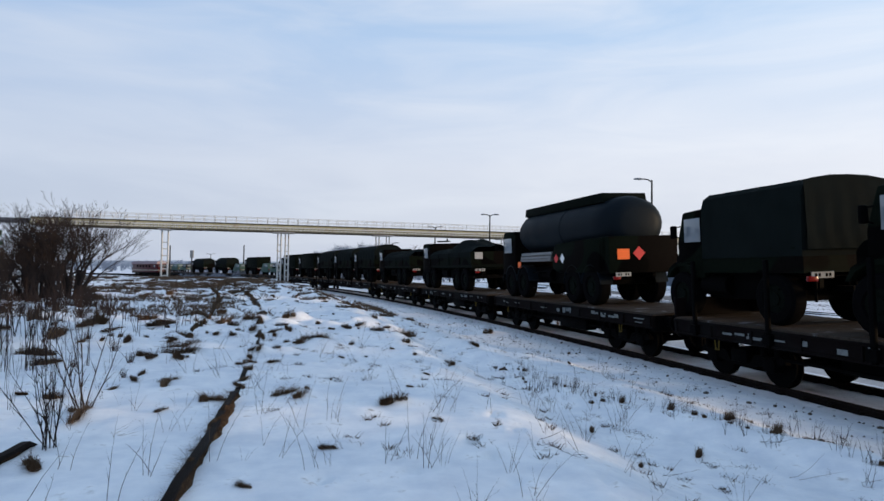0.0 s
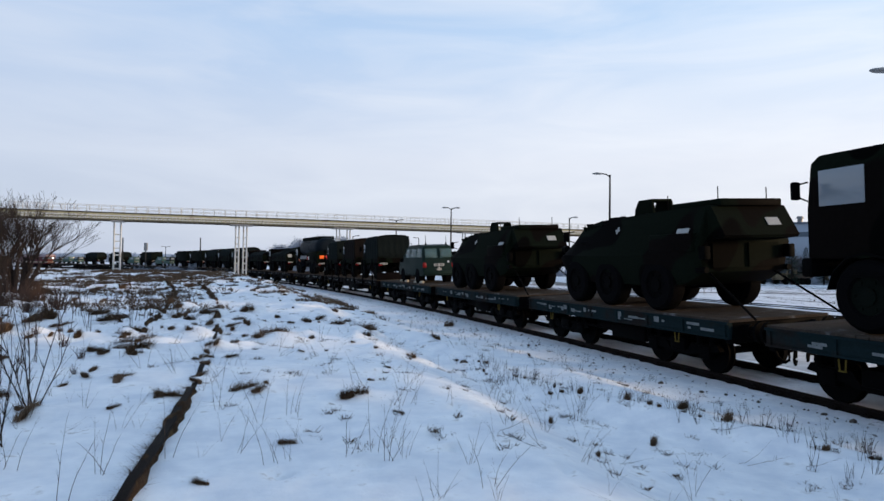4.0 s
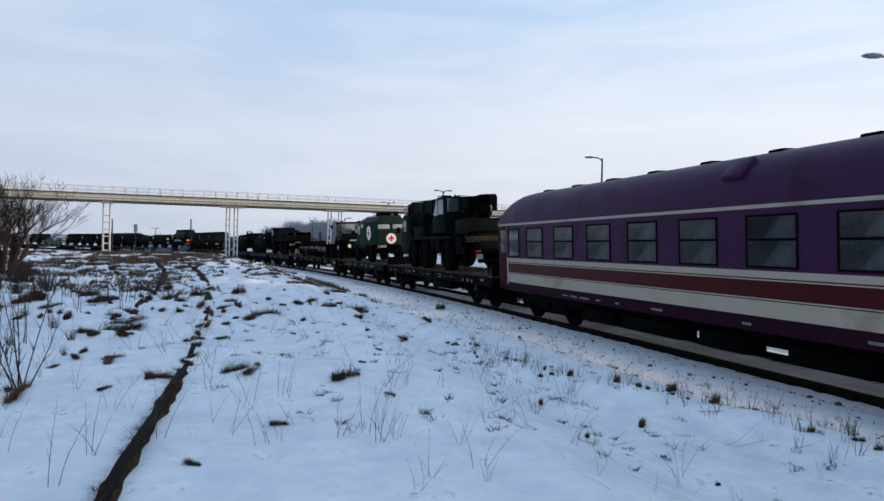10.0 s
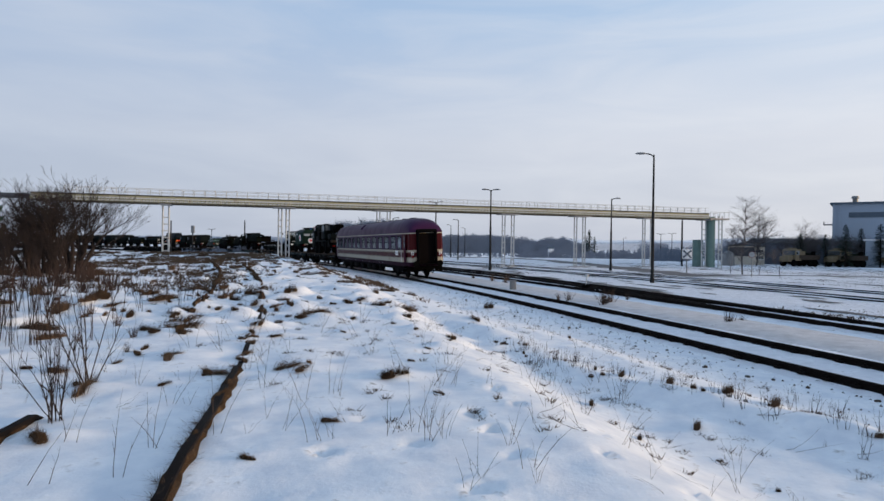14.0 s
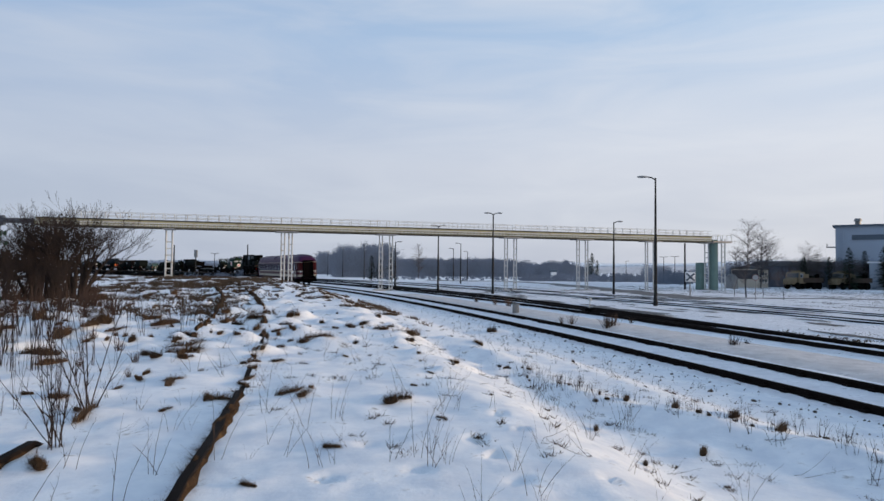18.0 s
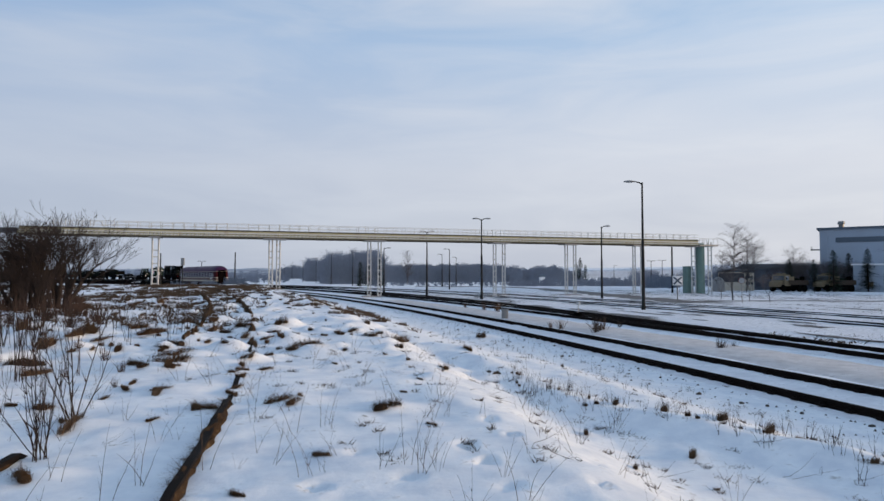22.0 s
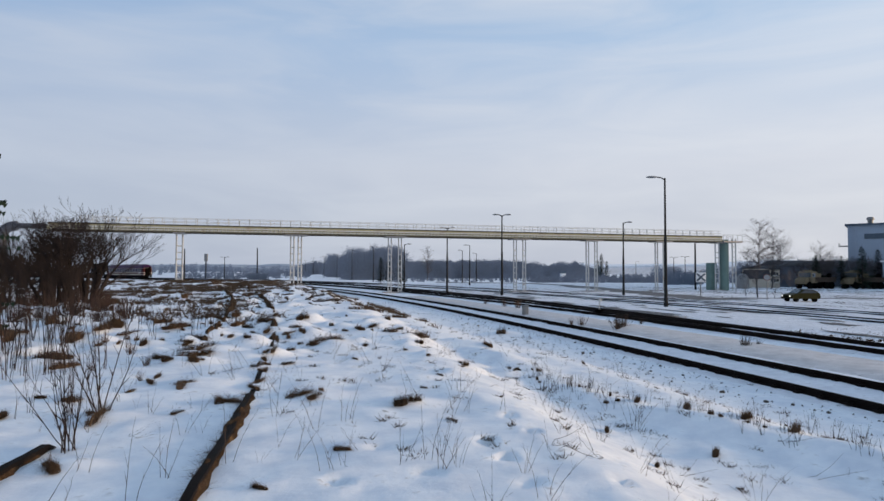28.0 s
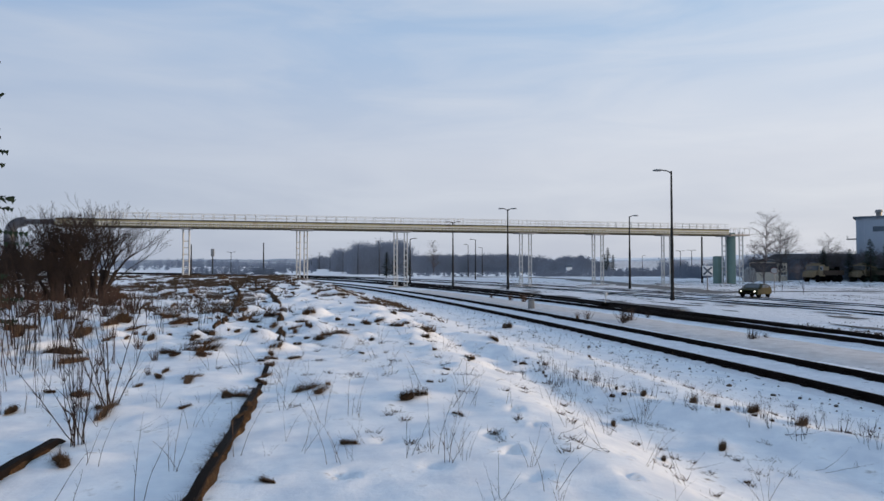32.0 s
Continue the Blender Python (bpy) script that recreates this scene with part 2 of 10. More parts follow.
MAT = dict(
    rail=material("rusty_rail_steel", (0.012, 0.009, 0.008), 0.7, 0.2, 0.3, 2.0, 60),
    faded=material("faded_wagon_lettering", (0.14, 0.155, 0.16), 0.8, 0, 0.4, 6, 40, 0),
    sleeper=material("weathered_sleeper", (0.09, 0.075, 0.065), 0.9, 0, 0.35, 4, 50),
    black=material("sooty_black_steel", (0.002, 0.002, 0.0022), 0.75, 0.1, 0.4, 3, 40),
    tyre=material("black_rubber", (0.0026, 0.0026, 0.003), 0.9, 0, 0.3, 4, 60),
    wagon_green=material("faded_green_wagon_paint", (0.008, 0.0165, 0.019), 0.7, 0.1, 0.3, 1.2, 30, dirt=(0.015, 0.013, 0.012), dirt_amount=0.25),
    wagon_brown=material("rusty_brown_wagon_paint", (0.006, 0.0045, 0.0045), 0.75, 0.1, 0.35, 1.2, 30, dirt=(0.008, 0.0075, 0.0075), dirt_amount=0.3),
    deck=material("worn_timber_deck", (0.050, 0.040, 0.033), 0.9, 0, 0.35, 2.0, 25, dirt=(0.15, 0.15, 0.16), dirt_amount=0.02),
    trailer_deck=material("snow_dusted_timber", (0.10, 0.098, 0.096), 0.9, 0, 0.35, 1.5, 25, dirt=(0.22, 0.22, 0.23), dirt_amount=0.1),
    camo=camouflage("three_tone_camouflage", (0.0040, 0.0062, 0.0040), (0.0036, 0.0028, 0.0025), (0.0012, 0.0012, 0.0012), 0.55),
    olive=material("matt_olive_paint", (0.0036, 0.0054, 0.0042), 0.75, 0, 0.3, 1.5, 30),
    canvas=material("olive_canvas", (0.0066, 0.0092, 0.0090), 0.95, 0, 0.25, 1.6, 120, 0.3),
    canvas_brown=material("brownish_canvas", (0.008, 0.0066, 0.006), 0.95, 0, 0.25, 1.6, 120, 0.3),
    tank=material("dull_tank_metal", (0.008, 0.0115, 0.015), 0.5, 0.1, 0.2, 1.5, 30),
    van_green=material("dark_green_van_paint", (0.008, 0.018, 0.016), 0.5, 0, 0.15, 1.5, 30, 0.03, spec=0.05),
    pale_green=material("pale_green_paint", (0.05, 0.085, 0.075), 0.6, 0, 0.2, 1.5, 30),
    coach_red=material("wine_red_coach_paint", (0.050, 0.004, 0.006), 0.42, 0, 0.2, 0.8, 20, 0.03, dirt=(0.045, 0.008, 0.010), dirt_amount=0.05, spec=0.10),
    coach_purple=material("dull_purple_coach_paint", (0.039, 0.0105, 0.042), 0.45, 0, 0.2, 0.8, 20, 0.03, dirt=(0.026, 0.008, 0.026), dirt_amount=0.2, spec=0.10),
    coach_cream=material("cream_stripe_paint", (0.36, 0.325, 0.26), 0.5, 0, 0.12, 1.0, 25, 0.03, dirt=(0.28, 0.24, 0.19), dirt_amount=0.05),
    white=material("white_paint", (0.78, 0.78, 0.78), 0.5, 0, 0.08, 2, 30, 0.03, spec=0.3),
    red=material("signal_red_paint", (0.55, 0.03, 0.03), 0.5, 0, 0.1, 2, 30, 0.03, spec=0.3),
    orange=material("orange_warning_plate", (0.85, 0.14, 0.02), 0.5, 0, 0.08, 2, 30, 0.03, spec=0.3),
    plate=material("dirty_white_plate", (0.34, 0.34, 0.33), 0.6, 0, 0.2, 6, 40, 0.03),
    lamp_red=material("red_lamp_lens", (0.16, 0.008, 0.008), 0.2, 0, 0.1, 4, 30, 0.02, spec=0.35),
    chrome=material("bright_steel", (0.5, 0.5, 0.5), 0.3, 0.9, 0.1, 4, 30, 0.02, spec=0.35),
    glass_dark=glass("dark_glass"),
    glass_pale=glass("pale_sky_glass", (0.17, 0.19, 0.21), 0.12),
    glass_clear=glass("clear_cab_glass", (0.05, 0.08, 0.08), 0.05, 0.72),
    white_steel=material("white_painted_lattice", (0.46, 0.47, 0.47), 0.55, 0, 0.15, 2, 40, 0.05, dirt=(0.35, 0.30, 0.25), dirt_amount=0.12, spec=0.3),
    yellow_steel=material("pale_yellow_girder_paint", (0.33, 0.315, 0.19), 0.6, 0, 0.2, 0.8, 30, 0.05, dirt=(0.25, 0.22, 0.15), dirt_amount=0.2, spec=0.3),
    flange=material("dark_flange_paint", (0.075, 0.072, 0.060), 0.7, 0.1, 0.25, 1.0, 30, 0.05),
    handle_yellow=material("chipped_yellow_paint", (0.09, 0.065, 0.015), 0.6, 0, 0.3, 6, 40, 0.05),
    grey_steel=material("dull_galvanised_steel", (0.22, 0.22, 0.22), 0.55, 0.5, 0.2, 2, 40, spec=0.3),
    pipe=material("grey_pipe_cladding", (0.075, 0.08, 0.095), 0.5, 0.5, 0.2, 2, 20, spec=0.3),
    green_tank=material("sea_green_tower_paint", (0.145, 0.215, 0.195), 0.55, 0, 0.2, 1, 30, 0.05),
    concrete=material("weathered_concrete", (0.30, 0.29, 0.28), 0.9, 0, 0.2, 1.5, 30, 0.2),
    post=material("dark_lamp_post_paint", (0.03, 0.03, 0.03), 0.7, 0.1, 0.3, 3, 30),
    turf=material("frozen_straw_turf", (0.045, 0.029, 0.019), 0.98, 0, 0.5, 9, 70, 0.8, dirt=(0.10, 0.066, 0.036), dirt_amount=0.15),
    wood=material("wet_grey_timber", (0.055, 0.042, 0.034), 0.9, 0, 0.35, 5, 60, 0.3),
    grass=material("dead_brown_grass", (0.102, 0.068, 0.045), 0.95, 0, 0.35, 6, 50, 0, spread=0.3),
    weed=material("dry_weed_stalks", (0.085, 0.060, 0.046), 0.95, 0, 0.3, 6, 50, 0, spread=0.25),
    twig=material("bare_dark_twigs", (0.032, 0.025, 0.023), 0.95, 0, 0.3, 6, 50, 0, spread=0.2),
    reed=material("reddish_dry_stems", (0.056, 0.038, 0.032), 0.95, 0, 0.3, 6, 50, 0, spread=0.2),
    far_tree=material("pale_bare_branches", (0.095, 0.085, 0.085), 0.95, 0, 0.3, 2, 20, 0, spread=0.25),
    fir=material("dark_fir_needles", (0.022, 0.035, 0.026), 0.95, 0, 0.35, 3, 40, 0, spread=0.2),
    # Blue-grey haze of the distance is put into this twig colour.
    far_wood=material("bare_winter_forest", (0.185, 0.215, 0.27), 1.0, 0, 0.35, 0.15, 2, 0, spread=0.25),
    hall=material("pale_blue_grey_cladding", (0.30, 0.355, 0.43), 0.6, 0, 0.1, 0.3, 8, 0.05, spec=0.3),
    hall_dark=material("grey_blue_band", (0.10, 0.125, 0.155), 0.6, 0, 0.15, 0.5, 8, 0.05),
    dark_roof=material("dark_shed_walls", (0.07, 0.07, 0.075), 0.8, 0, 0.25, 0.5, 10),
    beige=material("pale_beige_plaster", (0.45, 0.40, 0.33), 0.85, 0, 0.15, 1, 20, 0.1),
    sand=material("faded_sand_paint", (0.17, 0.135, 0.088), 0.8, 0, 0.3, 1, 20, 0.1),
    car=material("olive_gold_car_paint", (0.026, 0.024, 0.0075), 0.4, 0, 0.15, 2, 30, 0.02, spec=0.04),
    blue=material("enamel_blue_sign", (0.03, 0.10, 0.30), 0.4, 0, 0.1, 3, 30, 0.02),
)


# ---- mesh helpers ----
class Shape:
    """Collects pieces of one mesh."""

    def __init__(self):
        self.bm = bmesh.new()

    def box(self, x, y, z, sx, sy, sz, bevel=0.0, turn=None):
        """A box about (x, y, z)."""
        r = bmesh.ops.create_cube(self.bm, size=1.0, matrix=Matrix.Translation((x, y, z)) @ (turn.to_4x4() if turn else Matrix()) @ Matrix.Diagonal((sx, sy, sz, 1)))
        if bevel:
            edges = list({ed for v in r["verts"] for ed in v.link_edges})
            bmesh.ops.bevel(self.bm, geom=edges, offset=bevel, segments=2, affect="EDGES", profile=0.5)
        return self

    def rod(self, a, b, r, seg=8, r2=None):
        """A round bar from a to b."""
        a, b = Vector(a), Vector(b)
        d = b - a
        if d.length < 1e-6:
            return self
        m = Matrix.Translation((a + b) / 2) @ d.to_track_quat("Z", "Y").to_matrix().to_4x4()
        bmesh.ops.create_cone(self.bm, cap_ends=True, segments=seg, radius1=r, radius2=r if r2 is None else r2, depth=d.length, matrix=m)
        return self

    def beam(self, a, b, w, h):
        """A square bar from a to b, w wide and h high."""
        a, b = Vector(a), Vector(b)
        d = b - a
        m = Matrix.Translation((a + b) / 2) @ d.to_track_quat("Y", "Z").to_matrix().to_4x4() @ Matrix.Diagonal((w, d.length, h, 1))
        bmesh.ops.create_cube(self.bm, size=1.0, matrix=m)
        return self

    def prism(self, outline, x0, x1, axis="x", bevel=0.0):
        """An outline of (a, b) points pushed along an axis from x0 to x1. axis x: points are (y, z); y: (x, z); z: (x, y)."""
        def at(p, q):
            return {"x": (q, p[0], p[1]), "y": (p[0], q, p[1]), "z": (p[0], p[1], q)}[axis]
        va = [self.bm.verts.new(at(p, x0)) for p in outline]
        vb = [self.bm.verts.new(at(p, x1)) for p in outline]
        n = len(outline)
        fs = [self.bm.faces.new(va[::-1]), self.bm.faces.new(vb)]
        for i in range(n):
            fs.append(self.bm.faces.new((va[i], va[(i + 1) % n], vb[(i + 1) % n], vb[i])))
        bmesh.ops.recalc_face_normals(self.bm, faces=fs)
        if bevel:
            edges = list({ed for f in fs for ed in f.edges})
            bmesh.ops.bevel(self.bm, geom=edges, offset=bevel, segments=2, affect="EDGES", profile=0.5)
        return self

    def loft(self, rings, closed=True, caps=True):
        """Joins rings of points of equal number into a skin."""
        rows = [[self.bm.verts.new(p) for p in ring] for ring in rings]
        fs = []
        for ra, rb in zip(rows, rows[1:]):
            n = len(ra)
            for i in range(n if closed else n - 1):
                j = (i + 1) % n
                fs.append(self.bm.faces.new((ra[i], ra[j], rb[j], rb[i])))
        if caps and closed:
            fs += [self.bm.faces.new(rows[0][::-1]), self.bm.faces.new(rows[-1])]
        bmesh.ops.recalc_face_normals(self.bm, faces=fs)
        return self

    def wheel(self, x, y, z, r, w, hub=0.55):
        """A tyre with rounded shoulders and a dished hub, its axle along x."""
        prof = [(-w / 2, r * hub), (-w / 2, r * 0.86), (-w * 0.36, r * 0.97), (0, r), (w * 0.36, r * 0.97), (w / 2, r * 0.86), (w / 2, r * hub), (w * 0.2, r * hub * 0.8), (-w * 0.2, r * hub * 0.8)]
        seg = 20
        self.loft([[(x + p[0], y + p[1] * math.cos(2 * math.pi * k / seg), z + p[1] * math.sin(2 * math.pi * k / seg)) for p in prof] for k in range(seg + 1)], True, False)
        return self

    def hub(self, x, y, z, r, w):
        self.rod((x - w / 2, y, z), (x + w / 2, y, z), r, 14)
        self.rod((x - w * 0.62, y, z), (x + w * 0.62, y, z), r * 0.45, 10)
        for k in range(6):
            a = k * math.pi / 3
            self.rod((x - w * 0.56, y + r * 0.7 * math.cos(a), z + r * 0.7 * math.sin(a)), (x + w * 0.56, y + r * 0.7 * math.cos(a), z + r * 0.7 * math.sin(a)), r * 0.09, 6)
        return self


def smooth_mesh(me, angle=35):
    me.polygons.foreach_set("use_smooth", [True] * len(me.polygons))
    me.set_sharp_from_angle(angle=radians(angle))


def part(name, shape, mat, parent=None, label=""):
    """Links a shape as ONE mesh object, under a thing or a part if given."""
    me = bpy.data.meshes.new(name)
    shape.bm.to_mesh(me)
    shape.bm.free()
    smooth_mesh(me)
    me.materials.append(MAT[mat] if isinstance(mat, str) else mat)
    ob = new(name, me)
    if parent is not None:
        ob.parent = parent
    if label:
        tagged(ob, label)
    return ob


def sheet(name, verts, faces, mat, parent=None, smooth=True):
    me = bpy.data.meshes.new(name)
    me.from_pydata(verts, [], faces)
    if smooth:
        me.polygons.foreach_set("use_smooth", [True] * len(me.polygons))
    me.materials.append(MAT[mat] if isinstance(mat, str) else mat)
    ob = new(name, me)
    if parent is not None:
        ob.parent = parent
    return ob


def thing(name, label, category, group=""):
    return tagged(new(name), label, category, group)


# ---- the railway line: arc length to place and heading ----
HEADING = [0.197, 0.245, 0.294, 0.349, 0.406, 0.465, 0.523, 0.584, 0.645, 0.708, 0.77, 0.833, 0.896, 0.959, 1.021, 1.084, 1.147]
_s = np.arange(-260.0, 701.0, 1.0)
_h = np.interp(_s, np.arange(17) * 20.0, HEADING)
_h = np.where(_s > 320, 1.147 + (_s - 320) * 0.0010, _h)
_dx = -np.sin((_h[1:] + _h[:-1]) / 2)
_dy = np.cos((_h[1:] + _h[:-1]) / 2)
_x = np.concatenate([[0], np.cumsum(_dx)])
_y = np.concatenate([[0], np.cumsum(_dy)])
_x += 11.924 - _x[260]
_y += -5.0 - _y[260]


def line(s, across=0.0):
    """Place and heading (radians, to the left of +y) at s metres along the line, so many metres to its right."""
    h = np.interp(s, _s, _h)
    return np.interp(s, _s, _x) + across * np.cos(h), np.interp(s, _s, _y) + across * np.sin(h), h


def rear(t):
    """Arc length of the train's tail at t seconds: about 38 to 43 km/h."""
    d = 11.5 - t
    return 20.5 - 11.9 * d + (0.06 * d * d if d > 0 else 0.0)

# ---- ground ----
def _hash(i, j, k):
    v = np.sin(i * 127.1 + j * 311.7 + k * 74.7) * 43758.5453
    return v - np.floor(v)


def lumps(x, y, size, k=0):
    """Smooth random heights from -1 to 1, with lumps of about that size."""
    x, y = np.asarray(x) / size, np.asarray(y) / size
    i, j = np.floor(x), np.floor(y)
    u, v = x - i, y - j
    u, v = u * u * (3 - 2 * u), v * v * (3 - 2 * v)
    a, b = _hash(i, j, k), _hash(i + 1, j, k)
    c, d = _hash(i, j + 1, k), _hash(i + 1, j + 1, k)
    return 2 * ((a + (b - a) * u) * (1 - v) + (c + (d - c) * u) * v) - 1


def step(a, b, v):
    t = np.clip((v - a) / (b - a), 0, 1)
    return t * t * (3 - 2 * t)


_near = (_s > -60) & (_s < 420)


def off_line(x, y):
    """Metres to the right of the railway line."""
    h = np.interp(y, _y[_near], _h[_near])
    return (x - np.interp(y, _y[_near], _x[_near])) * np.cos(h)


def ridge_off(y):
    """Metres from the line to the low ridge beside it."""
    return np.clip(4.3 + (np.asarray(y, float) - 7.5) * 0.6, 3.9, 6.0)


def ground_z(x, y):
    """The snow's height: a bank on the near side of the line, level beyond it."""
    x, y = np.asarray(x, float), np.asarray(y, float)
    u = off_line(x, y)
    top = 0.66 + 0.44 * step(14, 62, y) - 1.3 * step(70, 125, y) + 0.10 * step(-2, -14, x) * (y < 200)
    edge = 0.25 * lumps(x, y, 5.0, 3)
    near = step(24, 13, y)
    bank = (1 - near) * (0.55 * step(3.4, 6.6 + edge, -u) + 0.45 * step(6.6 + edge, 8.3 + edge, -u)) + near * (0.34 * step(2.8, 4.4, -u) + 0.66 * step(6.4, 8.6 + edge, -u))
    far = step(60, 160, np.hypot(x, y))
    z = -0.20 + bank * (top + 0.20)
    # a low ridge of old spoil runs between the foot of the bank and the line
    z = z + near * (0.17 + 0.07 * lumps(x, y, 1.1, 24)) * np.exp(-((-u - ridge_off(y)) / 0.6) ** 2)
    rough = step(2.6, 4.0, np.abs(u))
    left = step(4.0, 8.0, -u)
    z = z + rough * (0.030 * lumps(x, y, 2.3, 1) + 0.020 * lumps(x, y, 0.7, 2) + 0.013 * lumps(x, y, 0.31, 5) + 0.006 * lumps(x, y, 0.17, 6))
    z = z + left * (0.19 * np.maximum(0, lumps(x, y, 1.2, 7)) ** 2 + 0.12 * np.maximum(0, lumps(x, y, 0.55, 8)) ** 2) * step(6, 14, y) * (1 - far)
    # the old sidings on the bank lie in shallow ruts
    z = z + far * 1.0 * lumps(x, y, 60.0, 4) * step(180, 400, np.hypot(x, y)) * 2
    # a low rise beyond the yard
    z = z + (3.0 + 13.0 * step(0.0, 0.2, x / np.maximum(y, 1.0))) * step(260, 1100, y) + 10 * step(0.0, 0.2, x / np.maximum(y, 1.0)) * step(300, 900, y) * np.maximum(0, lumps(x, y, 300.0, 9))
    return z


TUFT_LEFT = [(-0.59, 7.76, 0.42), (-3.82, 8.86, 0.48), (-2.99, 13.71, 0.57), (-2.89, 10.86, 0.35), (-3.77, 15.56, 0.43), (-1.99, 14.01, 0.36), (-0.82, 14.81, 0.40), (-0.21, 9.96, 0.20), (-1.02, 5.76, 0.26), (-1.43, 4.71, 0.18), (-3.28, 5.11, 0.34), (-8.22, 13.56, 0.85), (-4.10, 7.06, 0.25), (-4.37, 11.16, 0.26), (-4.86, 10.71, 0.48), (-6.80, 13.71, 0.49), (-2.88, 7.81, 0.33), (-3.16, 7.16, 0.21), (-1.99, 8.21, 0.45), (-1.73, 8.36, 0.31), (-2.82, 8.81, 0.25), (-0.43, 8.91, 0.13), (-2.31, 17.96, 0.42), (-2.87, 16.56, 0.30), (-0.03, 7.06, 0.14), (-4.70, 7.80, 0.50), (-3.79, 8.73, 0.36), (-8.46, 13.93, 0.62), (-5.23, 11.27, 0.40), (-2.80, 7.77, 0.30), (-1.80, 8.08, 0.36), (-2.88, 13.22, 0.50), (-3.89, 6.84, 0.34), (-7.45, 11.48, 0.50), (-7.96, 15.34, 0.50), (-12.72, 23.10, 0.60), (-9.30, 19.41, 0.45), (-3.33, 10.49, 0.25), (-1.79, 11.48, 0.22), (-2.16, 16.74, 0.30), (-0.99, 13.13, 0.20)]
TUFT_RIGHT = [(2.03, 8.51, 0.19), (2.89, 10.07, 0.28), (3.65, 10.03, 0.36), (3.12, 7.67, 0.30), (4.39, 9.64, 0.34), (4.64, 8.74, 0.37), (5.41, 9.34, 0.23), (3.09, 5.71, 0.14), (5.44, 8.94, 0.28), (5.29, 8.29, 0.21), (5.42, 8.04, 0.21), (0.17, 11.86, 0.36), (2.90, 6.51, 0.11), (1.89, 25.25, 0.82), (3.29, 16.14, 0.24), (2.14, 6.76, 0.17), (3.35, 5.21, 0.20), (5.92, 17.64, 0.33), (-1.54, 18.31, 0.40), (-0.48, 12.11, 0.22)]


def tuft_places():
    """Where the clumps of dead grass stand: they thicken over the bank with distance, most of all on its far side."""
    rnd = random.Random(52)
    spots = [(x, y, s * 1.12) for x, y, s in TUFT_LEFT + TUFT_RIGHT]
    while len(spots) < 290:
        y = 9.5 + 42 * rnd.random()
        x = float(np.interp(y, _y[_near], _x[_near])) - 5.6 - (3.5 + y * 0.55) * rnd.random() ** 0.8
        if float(lumps(x, y, 5.0, 21)) + 0.7 * float(lumps(x, y, 1.6, 22)) + 0.012 * (y - 20) > 0.15 + 0.5 * rnd.random():
            spots.append((x, y, rnd.uniform(0.16, 0.42) + 0.5 * rnd.random() ** 4 + 0.005 * y))
    return spots


TUFT_PLACES = tuft_places()


def prints(x, y):
    """Old footprints: shallow hollows with slightly raised rims along two trails."""
    rnd = random.Random(15)
    spots = [(-0.7, 5.9), (-0.2, 5.2), (0.3, 6.1), (1.35, 5.1), (-0.9, 4.9)]
    for x0, y0, dx, dy, n in ((0.35, 4.3, 0.09, 0.72, 8), (1.9, 4.4, -0.16, 0.76, 4)):
        for k in range(n):
            spots.append((x0 + dx * k + (0.13 if k % 2 else -0.13) + rnd.uniform(-0.07, 0.07), y0 + dy * k + rnd.uniform(-0.1, 0.1)))
    z = np.zeros_like(np.asarray(x, float))
    for px_, py in spots:
        a = rnd.uniform(-0.5, 0.5)
        u = ((x - px_) * math.cos(a) + (y - py) * math.sin(a)) / 0.065
        v = (-(x - px_) * math.sin(a) + (y - py) * math.cos(a)) / 0.125
        r2 = np.minimum(u * u + v * v, 30)
        z = z + (-0.075 * np.exp(-r2 * r2 * 1.1) + 0.014 * np.exp(-(np.sqrt(r2) - 1.45) ** 2 / 0.12)) * rnd.uniform(0.5, 1.1)
    return z


